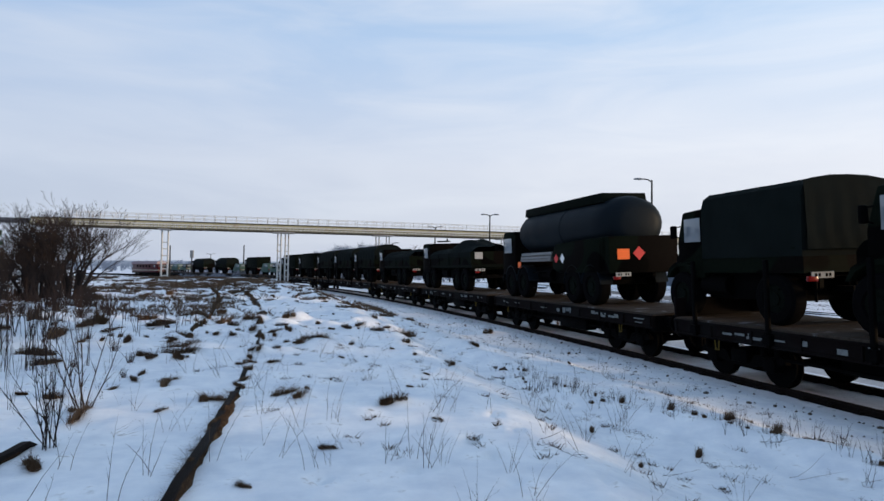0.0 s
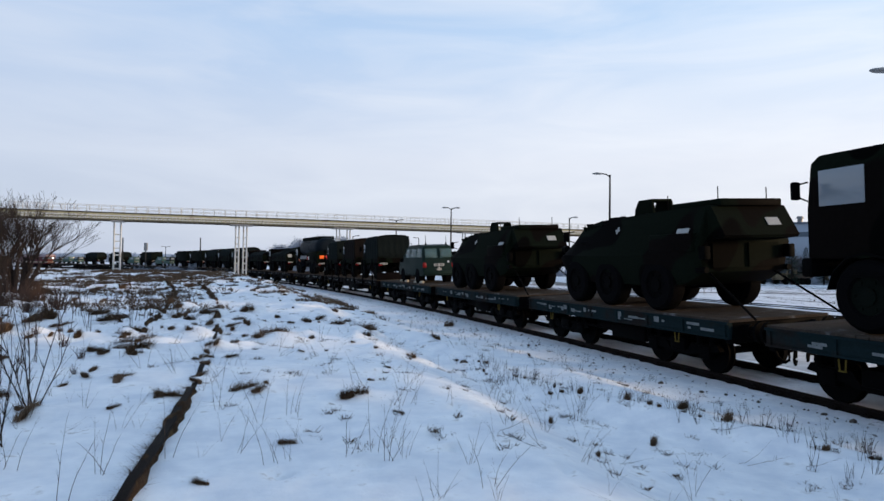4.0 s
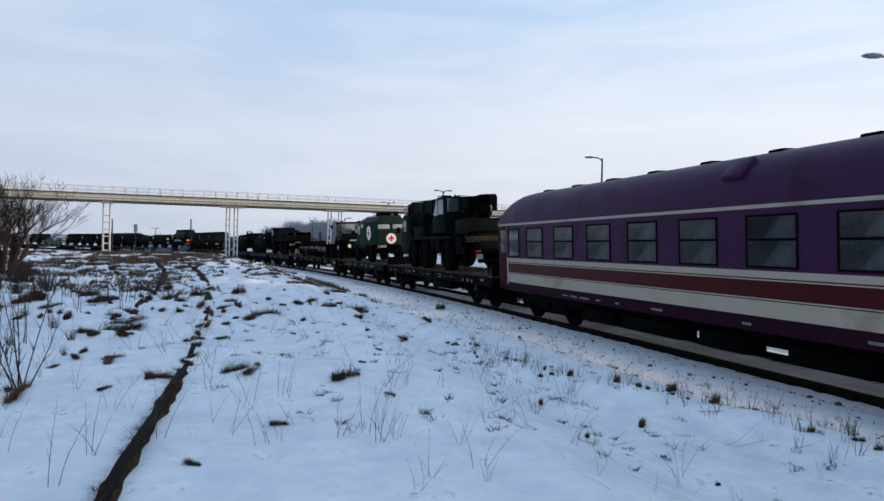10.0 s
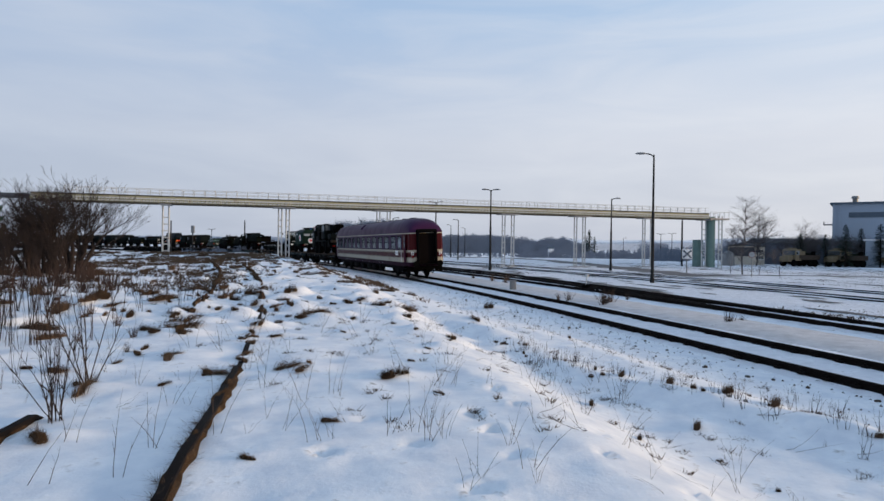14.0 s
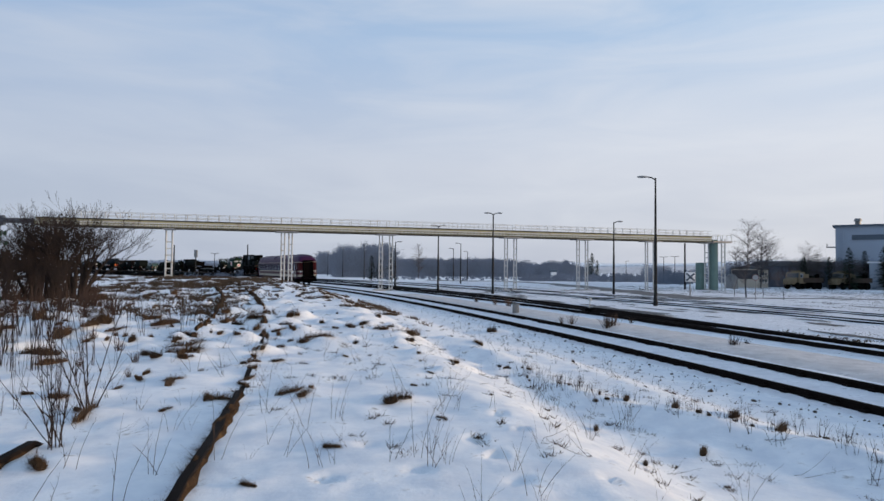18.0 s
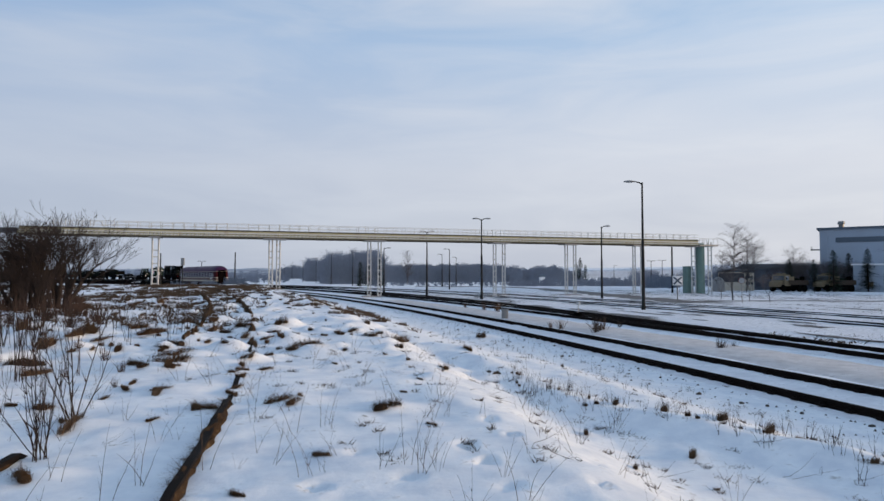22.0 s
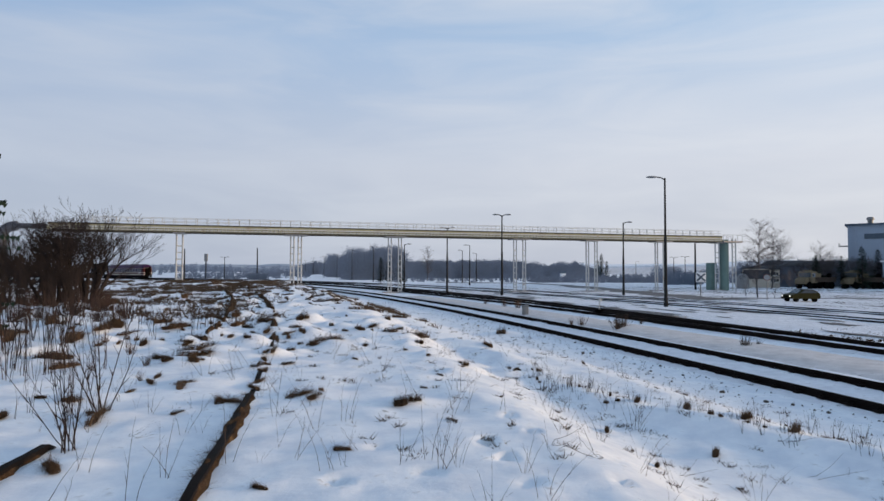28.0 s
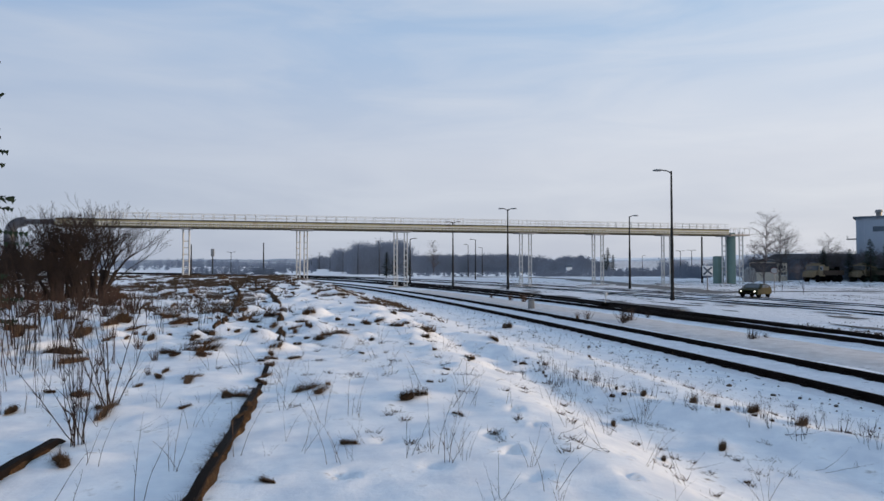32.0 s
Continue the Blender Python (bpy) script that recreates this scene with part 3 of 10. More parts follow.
def snow_material():
    m = bpy.data.materials.new("trodden_old_snow")
    m.use_nodes = True
    n, l = m.node_tree.nodes, m.node_tree.links
    b = n["Principled BSDF"]
    co = n.new("ShaderNodeTexCoord")

    def tex(size, detail=4.0, rough=0.55):
        t = n.new("ShaderNodeTexNoise")
        t.inputs["Scale"].default_value, t.inputs["Detail"].default_value, t.inputs["Roughness"].default_value = size, detail, rough
        l.new(co.outputs["Object"], t.inputs["Vector"])
        return t

    def ranged(src, a, b_, c=0.0, d=1.0):
        r = n.new("ShaderNodeMapRange")
        for key, v in zip(("From Min", "From Max", "To Min", "To Max"), (a, b_, c, d)):
            r.inputs[key].default_value = v
        l.new(src, r.inputs["Value"])
        return r.outputs["Result"]

    wide, mid, fine, grit = tex(0.35), tex(2.2, 6, 0.6), tex(9.0, 5, 0.6), tex(60.0, 3)
    tone = n.new("ShaderNodeMix")
    tone.data_type = "RGBA"
    tone.inputs["A"].default_value, tone.inputs["B"].default_value = (0.66, 0.685, 0.735, 1), (0.84, 0.845, 0.86, 1)
    l.new(ranged(mid.outputs["Fac"], 0.35, 0.65), tone.inputs["Factor"])
    # dirt and straw that show through thin snow
    dirt = n.new("ShaderNodeMix")
    dirt.data_type = "RGBA"
    dirt.inputs["B"].default_value = (0.16, 0.12, 0.085, 1)
    spot = n.new("ShaderNodeMath")
    spot.operation = "MULTIPLY"
    l.new(ranged(mid.outputs["Fac"], 0.55, 0.72), spot.inputs[0])
    l.new(ranged(fine.outputs["Fac"], 0.54, 0.66), spot.inputs[1])
    l.new(spot.outputs["Value"], dirt.inputs["Factor"])
    l.new(tone.outputs["Result"], dirt.inputs["A"])
    l.new(dirt.outputs["Result"], b.inputs["Base Color"])
    b.inputs["Roughness"].default_value = 0.75
    b.inputs["Specular IOR Level"].default_value = 0.25
    bump = n.new("ShaderNodeBump")
    bump.inputs["Strength"].default_value, bump.inputs["Distance"].default_value = 0.35, 0.022
    l.new(fine.outputs["Fac"], bump.inputs["Height"])
    b2 = n.new("ShaderNodeBump")
    b2.inputs["Strength"].default_value, b2.inputs["Distance"].default_value = 0.25, 0.006
    l.new(grit.outputs["Fac"], b2.inputs["Height"])
    l.new(bump.outputs["Normal"], b2.inputs["Normal"])
    l.new(b2.outputs["Normal"], b.inputs["Normal"])
    return m


MAT["snow"] = snow_material()


def graded(a, b, fine_a, fine_b, fine, grow=1.06):
    """Places from a to b, close together between fine_a and fine_b and ever wider apart outside."""
    v = list(np.arange(fine_a, fine_b, fine))
    st, p = fine, v[-1]
    while p < b:
        st *= grow
        p += st
        v.append(p)
    st, p = fine, fine_a
    while p > a:
        st *= grow
        p -= st
        v.insert(0, p)
    return np.array(v)


DRIFT = 0.13


def build_ground():
    xs = graded(-3500, 3500, -10.0, 7.5, 0.08, 1.04)
    ys = graded(-300, 4500, 3.0, 17.0, 0.08, 1.02)
    gx, gy = np.meshgrid(xs, ys)
    gz = ground_z(gx, gy) + prints(gx, gy)
    # snow has drifted up behind each clump of grass
    drift = np.zeros_like(gz)
    for tx, ty, size in TUFT_PLACES:
        i0, i1 = np.searchsorted(xs, (tx - 2.2 * size, tx + 2.2 * size))
        j0, j1 = np.searchsorted(ys, (ty - 1.6 * size, ty + 2.6 * size))
        u = (gx[j0:j1, i0:i1] - tx - 0.12 * size) / (0.78 * size)
        v = (gy[j0:j1, i0:i1] - ty - 0.42 * size) / (0.50 * size)
        drift[j0:j1, i0:i1] = np.maximum(drift[j0:j1, i0:i1], DRIFT * size * np.exp(-(u * u + v * v) ** 1.4))
    gz += drift
    nx, ny = len(xs), len(ys)
    verts = np.stack([gx.ravel(), gy.ravel(), gz.ravel()], -1)
    i = np.arange(nx * ny).reshape(ny, nx)
    faces = np.stack([i[:-1, :-1].ravel(), i[:-1, 1:].ravel(), i[1:, 1:].ravel(), i[1:, :-1].ravel()], -1)
    me = bpy.data.meshes.new("ground")
    me.vertices.add(len(verts))
    me.vertices.foreach_set("co", verts.ravel())
    me.loops.add(faces.size)
    me.loops.foreach_set("vertex_index", faces.ravel().astype(np.int32))
    me.polygons.add(len(faces))
    me.polygons.foreach_set("loop_start", np.arange(0, faces.size, 4, dtype=np.int32))
    me.update(calc_edges=True)
    me.polygons.foreach_set("use_smooth", [True] * len(me.polygons))
    me.materials.append(MAT["snow"])
    tagged(new("ground", me), "old snow over a railway bank and yard", "ground", kind="structure")


build_ground()


# ---- tracks ----
RAIL_PROFILE = [(-0.07, 0.0), (-0.07, 0.02), (-0.012, 0.035), (-0.012, 0.115), (-0.036, 0.125), (-0.036, 0.16), (0.036, 0.16), (0.036, 0.125), (0.012, 0.115), (0.012, 0.035), (0.07, 0.02), (0.07, 0.0)]


def sweep(name, mat, centre, profile, parent=None):
    """Draws a profile of (across, up) points along places (x, y, z, heading)."""
    rings = []
    for x, y, z, h in centre:
        c, s = math.cos(h), math.sin(h)
        rings.append([(x + a * c, y + a * s, z + b) for a, b in profile])
    return part(name, Shape().loft(rings), mat, parent)


def track(name, offset, s0, s1, gauge, label, lift=0.0, cant=0.0, sleepers=True, stepping=2.0):
    base = tagged(new(name), label, "railway track", kind="structure")
    ss = np.arange(s0, s1, stepping)
    for side in (-1, 1):
        rows = []
        for s in ss:
            o = offset(s) + side * gauge / 2
            x, y, h = line(s, o)
            rows.append((x, y, -0.16 + lift + (cant if side > 0 else 0), h))
        sweep("rail", "rail", rows, RAIL_PROFILE, base)
    return base


MAIN_GAUGE, CANT = 1.56, 0.07
main_track = track("track_main", lambda s: 0.0, -150, 520, MAIN_GAUGE, "rusty main railway track with snow between its rails", cant=CANT)
track("track_second", lambda s: 7.2, -150, 480, 1.56, "second railway track half buried in snow", lift=0.0)
track("track_turnout", lambda s: 7.25 + max(0.0, s - 24) * 0.055 if s < 120 else 12.5, 24, 420, 1.56, "diverging yard track in the snow", lift=-0.01)
track("track_third", lambda s: 18.3, -40, 400, 1.56, "far yard track just showing in the snow", lift=-0.075)
track("track_fourth", lambda s: 23.5, -40, 400, 1.56, "far yard track just showing in the snow", lift=-0.08)


def bed_material(name="dirty_track_snow", low=(0.62, 0.62, 0.65, 1), high=(0.78, 0.78, 0.81, 1), more=0.0):
    m = MAT["snow"].copy()
    m.name = name
    n = m.node_tree.nodes
    for node in n:
        if node.type == "MAP_RANGE" and abs(node.inputs["From Min"].default_value - 0.55) < 0.005:
            node.inputs["From Min"].default_value, node.inputs["From Max"].default_value = 0.55 - more, 0.72 - more
        if node.type == "MIX" and node.inputs["B"].default_value[0] < 0.2:
            node.inputs["B"].default_value = (0.055, 0.045, 0.04, 1)
        elif node.type == "MIX":
            node.inputs["A"].default_value, node.inputs["B"].default_value = low, high
    return m


MAT["bed"] = bed_material(more=0.02)
MAT["yard"] = bed_material("thin_yard_snow", (0.60, 0.60, 0.63, 1), (0.80, 0.80, 0.83, 1), 0.13)
MAT["road"] = bed_material("worn_snow_road", (0.47, 0.435, 0.425, 1), (0.63, 0.595, 0.585, 1))


def build_bed(offset, s0, s1, width, lift, label, mat="bed"):
    ss = np.arange(s0, s1, 0.7)
    aa = np.linspace(-width / 2, width / 2, 9)
    verts, faces = [], []
    for s in ss:
        for a in aa:
            x, y, h = line(s, offset + a)
            edge = abs(a) / (width / 2)
            z = lift + (CANT / MAIN_GAUGE * (a + 0.78) if offset == 0 else 0.0) - 0.10 * edge ** 3 + 0.018 * float(lumps(x, y, 0.45, 11)) + 0.012 * float(lumps(x, y, 0.2, 12))
            verts.append((x, y, z))
    k = len(aa)
    for i in range(len(ss) - 1):
        for j in range(k - 1):
            q = i * k + j
            faces.append((q, q + 1, q + k + 1, q + k))
    tagged(sheet("trackbed", verts, faces, mat), label, "track bed", kind="structure")


build_bed(0.0, -20, 150, 2.5, -0.115, "dirty snow over the sleepers of the main track")
build_bed(7.2, -10, 120, 2.4, -0.115, "grey snow between the rails of the second track")
build_bed(3.9, -20, 70, 3.2, -0.12, "warm grey-brown snow of a service path", "road")


def build_yard():
    """Thin, dirty snow over the level ground beyond the second track."""
    ss, oo = np.arange(-10, 130, 1.6), np.arange(9.2, 76, 1.6)
    verts, faces = [], []
    for s in ss:
        for o in oo:
            x, y, h = line(s, o)
            verts.append((float(x), float(y), float(ground_z(x, y)) + (0.055 if s > ss[0] and 9.5 < o < 74 else -0.05)))
    k = len(oo)
    for i in range(len(ss) - 1):
        for j in range(k - 1):
            q = i * k + j
            faces.append((q, q + 1, q + k + 1, q + k))
    tagged(sheet("yard_ground", verts, faces, "yard"), "thin dirty snow over the level yard", "ground", kind="structure")


build_yard()


def sleepers():
    """Sleeper ends that show beside the rails of the main track."""
    rnd = random.Random(61)
    sh = Shape().box(0, 0, 0, 1.98, 0.25, 0.14, 0.02)
    me = bpy.data.meshes.new("sleeper")
    sh.bm.to_mesh(me)
    sh.bm.free()
    me.materials.append(MAT["sleeper"])
    for k in range(150):
        x, y, h = line(2 + 0.62 * k, rnd.uniform(-0.03, 0.03))
        ob = new("sleeper", me)
        ob.parent = main_track
        ob.matrix_basis = pose(float(x), float(y), -0.235 + CANT / 2 + rnd.uniform(-0.03, 0.004), 0, -math.degrees(CANT / MAIN_GAUGE), math.degrees(float(h)) + rnd.uniform(-1, 1))
    # iron fastenings on both sides of each rail
    sh = Shape().box(0, 0, 0, 0.26, 0.16, 0.05, 0.01).rod((-0.09, 0, 0.02), (-0.09, 0, 0.07), 0.022, 6).rod((0.09, 0, 0.02), (0.09, 0, 0.07), 0.022, 6)
    me = bpy.data.meshes.new("rail_fastening")
    sh.bm.to_mesh(me)
    sh.bm.free()
    me.materials.append(MAT["rail"])
    for k in range(120):
        for side in (-1, 1):
            x, y, h = line(2 + 0.62 * k, side * MAIN_GAUGE / 2)
            ob = new("rail_fastening", me)
            ob.parent = main_track
            ob.matrix_basis = pose(float(x), float(y), -0.125 + (CANT if side > 0 else 0), 0, 0, math.degrees(float(h)))


sleepers()

# ---- pipe bridge ----
BRIDGE_X0, BRIDGE_Y0, BRIDGE_DIR = -30.0, 68.0, math.atan2(0.3, 1.0)
BZ = 6.5          # underside of the girder


def on_bridge(a, across=0.0):
    """A place a metres along the bridge from its first tower."""
    c, s = math.cos(BRIDGE_DIR), math.sin(BRIDGE_DIR)
    return BRIDGE_X0 + a * c - across * s, BRIDGE_Y0 + a * s + across * c


def ladder_column(parent, a, across, z0, z1, w=0.62, rung=0.72):
    """Two upright channels joined by short rungs."""
    turn = Matrix.Rotation(BRIDGE_DIR, 3, "Z")
    cx, cy = on_bridge(a, across)
    left, right = (Vector((cx, cy, 0)) + turn @ Vector((i * w / 2, 0, 0)) for i in (-1, 1))
    base = part("column", Shape().beam((left.x, left.y, z0), (left.x, left.y, z1), 0.13, 0.16).beam((right.x, right.y, z0), (right.x, right.y, z1), 0.13, 0.16), "white_steel", parent)
    z = z0 + 0.35
    while z + rung < z1:
        part("rung", Shape().beam((left.x, left.y, z), (right.x, right.y, z), 0.06, 0.12), "white_steel", base)
        z += rung


def build_bridge():
    base = thing("pipe_bridge", "long pale yellow pipe bridge on white lattice columns", "bridge")
    c, s = math.cos(BRIDGE_DIR), math.sin(BRIDGE_DIR)
    a0, a1 = -12.5, 69.5
    turn = Matrix.Rotation(BRIDGE_DIR, 3, "Z")

    def pt(a, across, z):
        x, y = on_bridge(a, across)
        return (x, y, BZ + (z - BZ) * 0.78 if z > BZ else z)

    for side in (-0.8, 0.8):
        sh = Shape()
        sh.beam(pt(a0, side, BZ + 0.30), pt(a1, side, BZ + 0.30), 0.12, 0.12)
        sh.beam(pt(a0, side, BZ + 0.62), pt(a1, side, BZ + 0.62), 0.12, 0.14)
        part("girder_chord", sh, "white_steel", base)
        sh = Shape()
        sh.beam(pt(a0, side, BZ + 0.83), pt(a1, side, BZ + 0.83), 0.12, 0.17)
        part("girder_web", sh, "yellow_steel", base)
        sh = Shape()
        sh.beam(pt(a0, side, BZ + 0.99), pt(a1, side, BZ + 0.99), 0.24, 0.13)
        sh.beam(pt(a0, side, BZ + 0.03), pt(a1, side, BZ + 0.03), 0.2, 0.15)
        part("girder_flange", sh, "flange", base)
        sh = Shape()
        a = a0
        while a < a1:
            sh.beam(pt(a, side, BZ + 0.10), pt(a, side, BZ + 0.56), 0.32, 0.08)
            a += 0.42
        part("girder_lattice", sh, "yellow_steel", base)
        rail = Shape()
        for z in (1.5, 1.98):
            rail.beam(pt(a0 + 3, side, BZ + z), pt(a1, side, BZ + z), 0.045, 0.045)
        a = a0 + 3
        while a < a1 + 0.1:
            rail.beam(pt(a, side, BZ + 1.0), pt(a, side, BZ + 1.99), 0.05, 0.05)
            a += 1.12
        part("railing", rail, "white_steel", base)
    sh = Shape()
    sh.beam(pt(a0, 0, BZ + 0.95), pt(a1, 0, BZ + 0.95), 1.4, 0.05)
    part("walkway", sh, "grey_steel", base)
    for off in (-0.35, 0.35):
        sh = Shape()
        sh.rod(pt(a0 - 3.0, off, BZ + 0.55), pt(a1, off, BZ + 0.55), 0.26, 14)
        part("pipe", sh, "pipe", base)
    # the pipes turn down at the near bank
    sh = Shape()
    ring = []
    for k in range(13):
        ang = k / 12 * math.pi / 2
        ring.append((a0 - 3.0 - 1.4 * math.sin(ang), BZ + 0.55 - 1.4 * (1 - math.cos(ang))))
    for (p, z), (q, w) in zip(ring, ring[1:]):
        sh.rod(pt(p, 0, z), pt(q, 0, w), 0.52, 14)
    sh.rod(pt(ring[-1][0], 0, ring[-1][1]), pt(ring[-1][0], 0, 0.3), 0.52, 14)
    part("pipe_elbow", sh, "pipe", base, "wide grey pipe bend that drops to the ground")
    # columns
    towers = [(-11.0, 1), (0.0, 1), (12.4, 2), (23.9, 2), (39.9, 2), (50.0, 2), (60.3, 2), (69.35, 1)]
    for a, n in towers:
        x, y = on_bridge(a)
        g = float(ground_z(x, y)) - 0.1
        if n == 1:
            ladder_column(base, a, 0.0, g, BZ - 0.1)
        else:
            for da in ((-0.42, 0.42) if a < 20 else (-0.62, 0.62)):
                ladder_column(base, a + da, 0.0, g, BZ - 0.1, 0.36)
        sh = Shape()
        half = 0.6 if n == 1 else 1.25
        sh.beam(pt(a - half, 0, BZ - 0.06), pt(a + half, 0, BZ - 0.06), 1.9, 0.12)
        part("bearing_beam", sh, "grey_steel", base)
        sh = Shape()
        sh.beam(pt(a - half - 0.2, 0, g + 0.1), pt(a + half + 0.2, 0, g + 0.1), 1.0, 0.25)
        part("footing", sh, "concrete", base)
    # stair tower at the far end
    g = -0.2
    sh = Shape()
    x, y = on_bridge(70.45)
    sh.rod((x, y, g), (x, y, BZ + 0.4), 0.62, 18)
    part("riser_tank", sh, "green_tank", base, "sea-green round riser casing")
    ladder_column(base, 71.45, -0.8, g, BZ + 0.5, 0.55)
    sh = Shape()
    x, y = on_bridge(69.6, 1.5)
    sh.box(x, y, 1.75, 0.9, 1.6, 3.9, 0.03)
    part("casing_hut", sh, "green_tank", base)
    sh = Shape()
    sh.beam(pt(69.5, 0, BZ + 0.1), pt(72.6, 0, BZ + 0.1), 2.4, 0.2)
    part("landing", sh, "grey_steel", base)
    sh = Shape()
    for side in (-1.1, 1.1):
        sh.beam(pt(69.5, side, BZ + 1.3), pt(72.6, side, BZ + 1.3), 0.05, 0.05)
        for k in range(5):
            sh.beam(pt(69.5 + k * 0.775, side, BZ + 0.2), pt(69.5 + k * 0.775, side, BZ + 1.3), 0.05, 0.05)
    part("railing", sh, "white_steel", base)


build_bridge()


# ---- lamps ----
def street_lamp(x, y, height, arms, label, turn=0.0, group="yard lamps", arm=1.1, head=0.16):
    """A tapered post with one or two arms that end in flat lamp heads."""
    g = float(ground_z(x, y)) - 0.1
    ob = thing("street_lamp", label, "lamp", group)
    ob.matrix_basis = pose(x, y, g, 0, 0, turn)
    sh = Shape()
    sh.rod((0, 0, 0), (0, 0, height * 0.55), 0.125, 12, 0.105)
    sh.rod((0, 0, height * 0.55), (0, 0, height), 0.085, 12, 0.06)
    sh.rod((0, 0, 0), (0, 0, 0.5), 0.16, 12)
    part("post", sh, "post", ob)
    for side in arms:
        sh = Shape()
        pts = [(0, 0, height - 0.15), (side * arm * 0.25, 0, height + 0.02), (side * arm * 0.6, 0, height + 0.08)]
        for p, q in zip(pts, pts[1:]):
            sh.rod(p, q, 0.045, 8)
        part("arm", sh, "post", ob)
        sh = Shape()
        sh.loft([[(side * (arm * 0.55 + k * head), yy * w, height + 0.06 + zz * hgt) for yy, zz in ((-1, 0), (-0.7, 0.8), (0, 1), (0.7, 0.8), (1, 0), (0.6, -0.6), (-0.6, -0.6))] for k, w, hgt in ((0, 0.07, 0.05), (1, 0.15, 0.09), (2.5, 0.17, 0.10), (4, 0.13, 0.07), (4.6, 0.05, 0.03))])
        part("lamp_head", sh, "grey_steel", ob)
    return ob


street_lamp(15.3, 45.9, 9.5, (-1,), "tall dark single-arm lamp post in the snowy yard", 0)
street_lamp(5.0, 66.3, 8.6, (-1, 1), "tall double-arm lamp post beside the yard tracks", 0, arm=0.8, head=0.115)
street_lamp(18.3, 68.5, 8.0, (1,), "slim single-arm lamp post behind the yard tracks", 0, arm=0.8, head=0.115)
street_lamp(-0.9, 77.5, 8.0, (-1, 1), "double-arm lamp post beyond the pipe bridge", 0, arm=0.8, head=0.115)
street_lamp(17.0, 20.2, 9.3, (-1,), "tall single-arm lamp post close to the line", 0)

# ---- rolling stock ----
CONSIST = []                      # thing, middle's metres ahead of the tail, half of its wheelbase, height
DECK = 1.28
_cache = {}


def shared(key, make, mat):
    """One mesh for all alike pieces."""
    if key not in _cache:
        sh = make()
        me = bpy.data.meshes.new(key.split("|")[0])
        sh.bm.to_mesh(me)
        sh.bm.free()
        smooth_mesh(me)
        me.materials.append(MAT[mat])
        _cache[key] = me
    return _cache[key]


def piece(name, me, parent, x=0.0, y=0.0, z=0.0, rx=0, ry=0, rz=0, label=""):
    ob = new(name, me)
    ob.parent = parent
    ob.matrix_basis = pose(x, y, z, rx, ry, rz)
    if label:
        tagged(ob, label)
    return ob


def road_wheel(parent, x, y, r, w, z=None, hub="olive"):
    """A rubber tyre with its hub on a vehicle."""
    z = r if z is None else z
    t = piece("wheel", shared(f"wheel|{r}|{w}", lambda: Shape().wheel(0, 0, 0, r, w), "tyre"), parent, x, y, z)
    piece("hub", shared(f"hub|{r}|{w}|{hub}", lambda: Shape().hub(0, 0, 0, r * 0.56, w * 0.75), hub), t)
    return t


def axle_pair(parent, y, r, w, track, hub="olive"):
    for side in (-1, 1):
        road_wheel(parent, side * track / 2, y, r, w, hub=hub)


def number_plate(parent, x, y, z, w=0.52, h=0.12, rz=0):
    p = piece("number_plate", shared(f"plate|{w}", lambda: Shape().box(0, 0, 0, w, 0.02, h), "plate"), parent, x, y, z, 0, 0, rz)
    bar = piece("plate_bars", shared(f"platebar|{w}", lambda: [s := Shape(), [s.box(w * (-0.32 + 0.16 * k), -0.013, 0, w * 0.09, 0.006, h * 0.55) for k in range(5) if k != 2]][0], "black"), p)
    return bar


def rail_wheelset(parent, y, z=0.46, r=0.46):
    def make():
        s = Shape()
        for side in (-1, 1):
            s.rod((side * 0.69, 0, 0), (side * 0.82, 0, 0), r, 24)
            s.rod((side * 0.665, 0, 0), (side * 0.695, 0, 0), r + 0.028, 24)
            s.rod((side * 0.80, 0, 0), (side * 0.86, 0, 0), 0.13, 12)
        s.rod((-0.7, 0, 0), (0.7, 0, 0), 0.085, 12)
        return s
    piece("wheelset", shared(f"wheelset|{r}", make, "black"), parent, 0, y, z)


def bogie(parent, y, base=1.8, r=0.46):
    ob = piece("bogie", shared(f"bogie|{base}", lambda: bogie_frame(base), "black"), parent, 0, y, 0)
    for k in (-1, 1):
        rail_wheelset(ob, k * base / 2, r, r)


def bogie_frame(base):
    s = Shape()
    b = base / 2
    for side in (-1, 1):
        x = side * 0.99
        s.prism([(-b - 0.45, 0.52), (-b - 0.35, 0.66), (-0.45, 0.62), (-0.3, 0.42), (0.3, 0.42), (0.45, 0.62), (b + 0.35, 0.66), (b + 0.45, 0.52), (b - 0.2, 0.42), (0.35, 0.34), (-0.35, 0.34), (-b + 0.2, 0.42)][::-1], x - 0.06, x + 0.06)
        for k in (-1, 1):
            s.box(x, k * b, 0.46, 0.22, 0.34, 0.30, 0.03)
            s.rod((x - 0.02, k * b - 0.2, 0.62), (x - 0.02, k * b - 0.2, 0.80), 0.075, 10)
            s.rod((x - 0.02, k * b + 0.2, 0.62), (x - 0.02, k * b + 0.2, 0.80), 0.075, 10)
        s.box(x, 0, 0.56, 0.2, 0.5, 0.3, 0.03)
    s.box(0, 0, 0.62, 1.9, 0.42, 0.2)
    return s


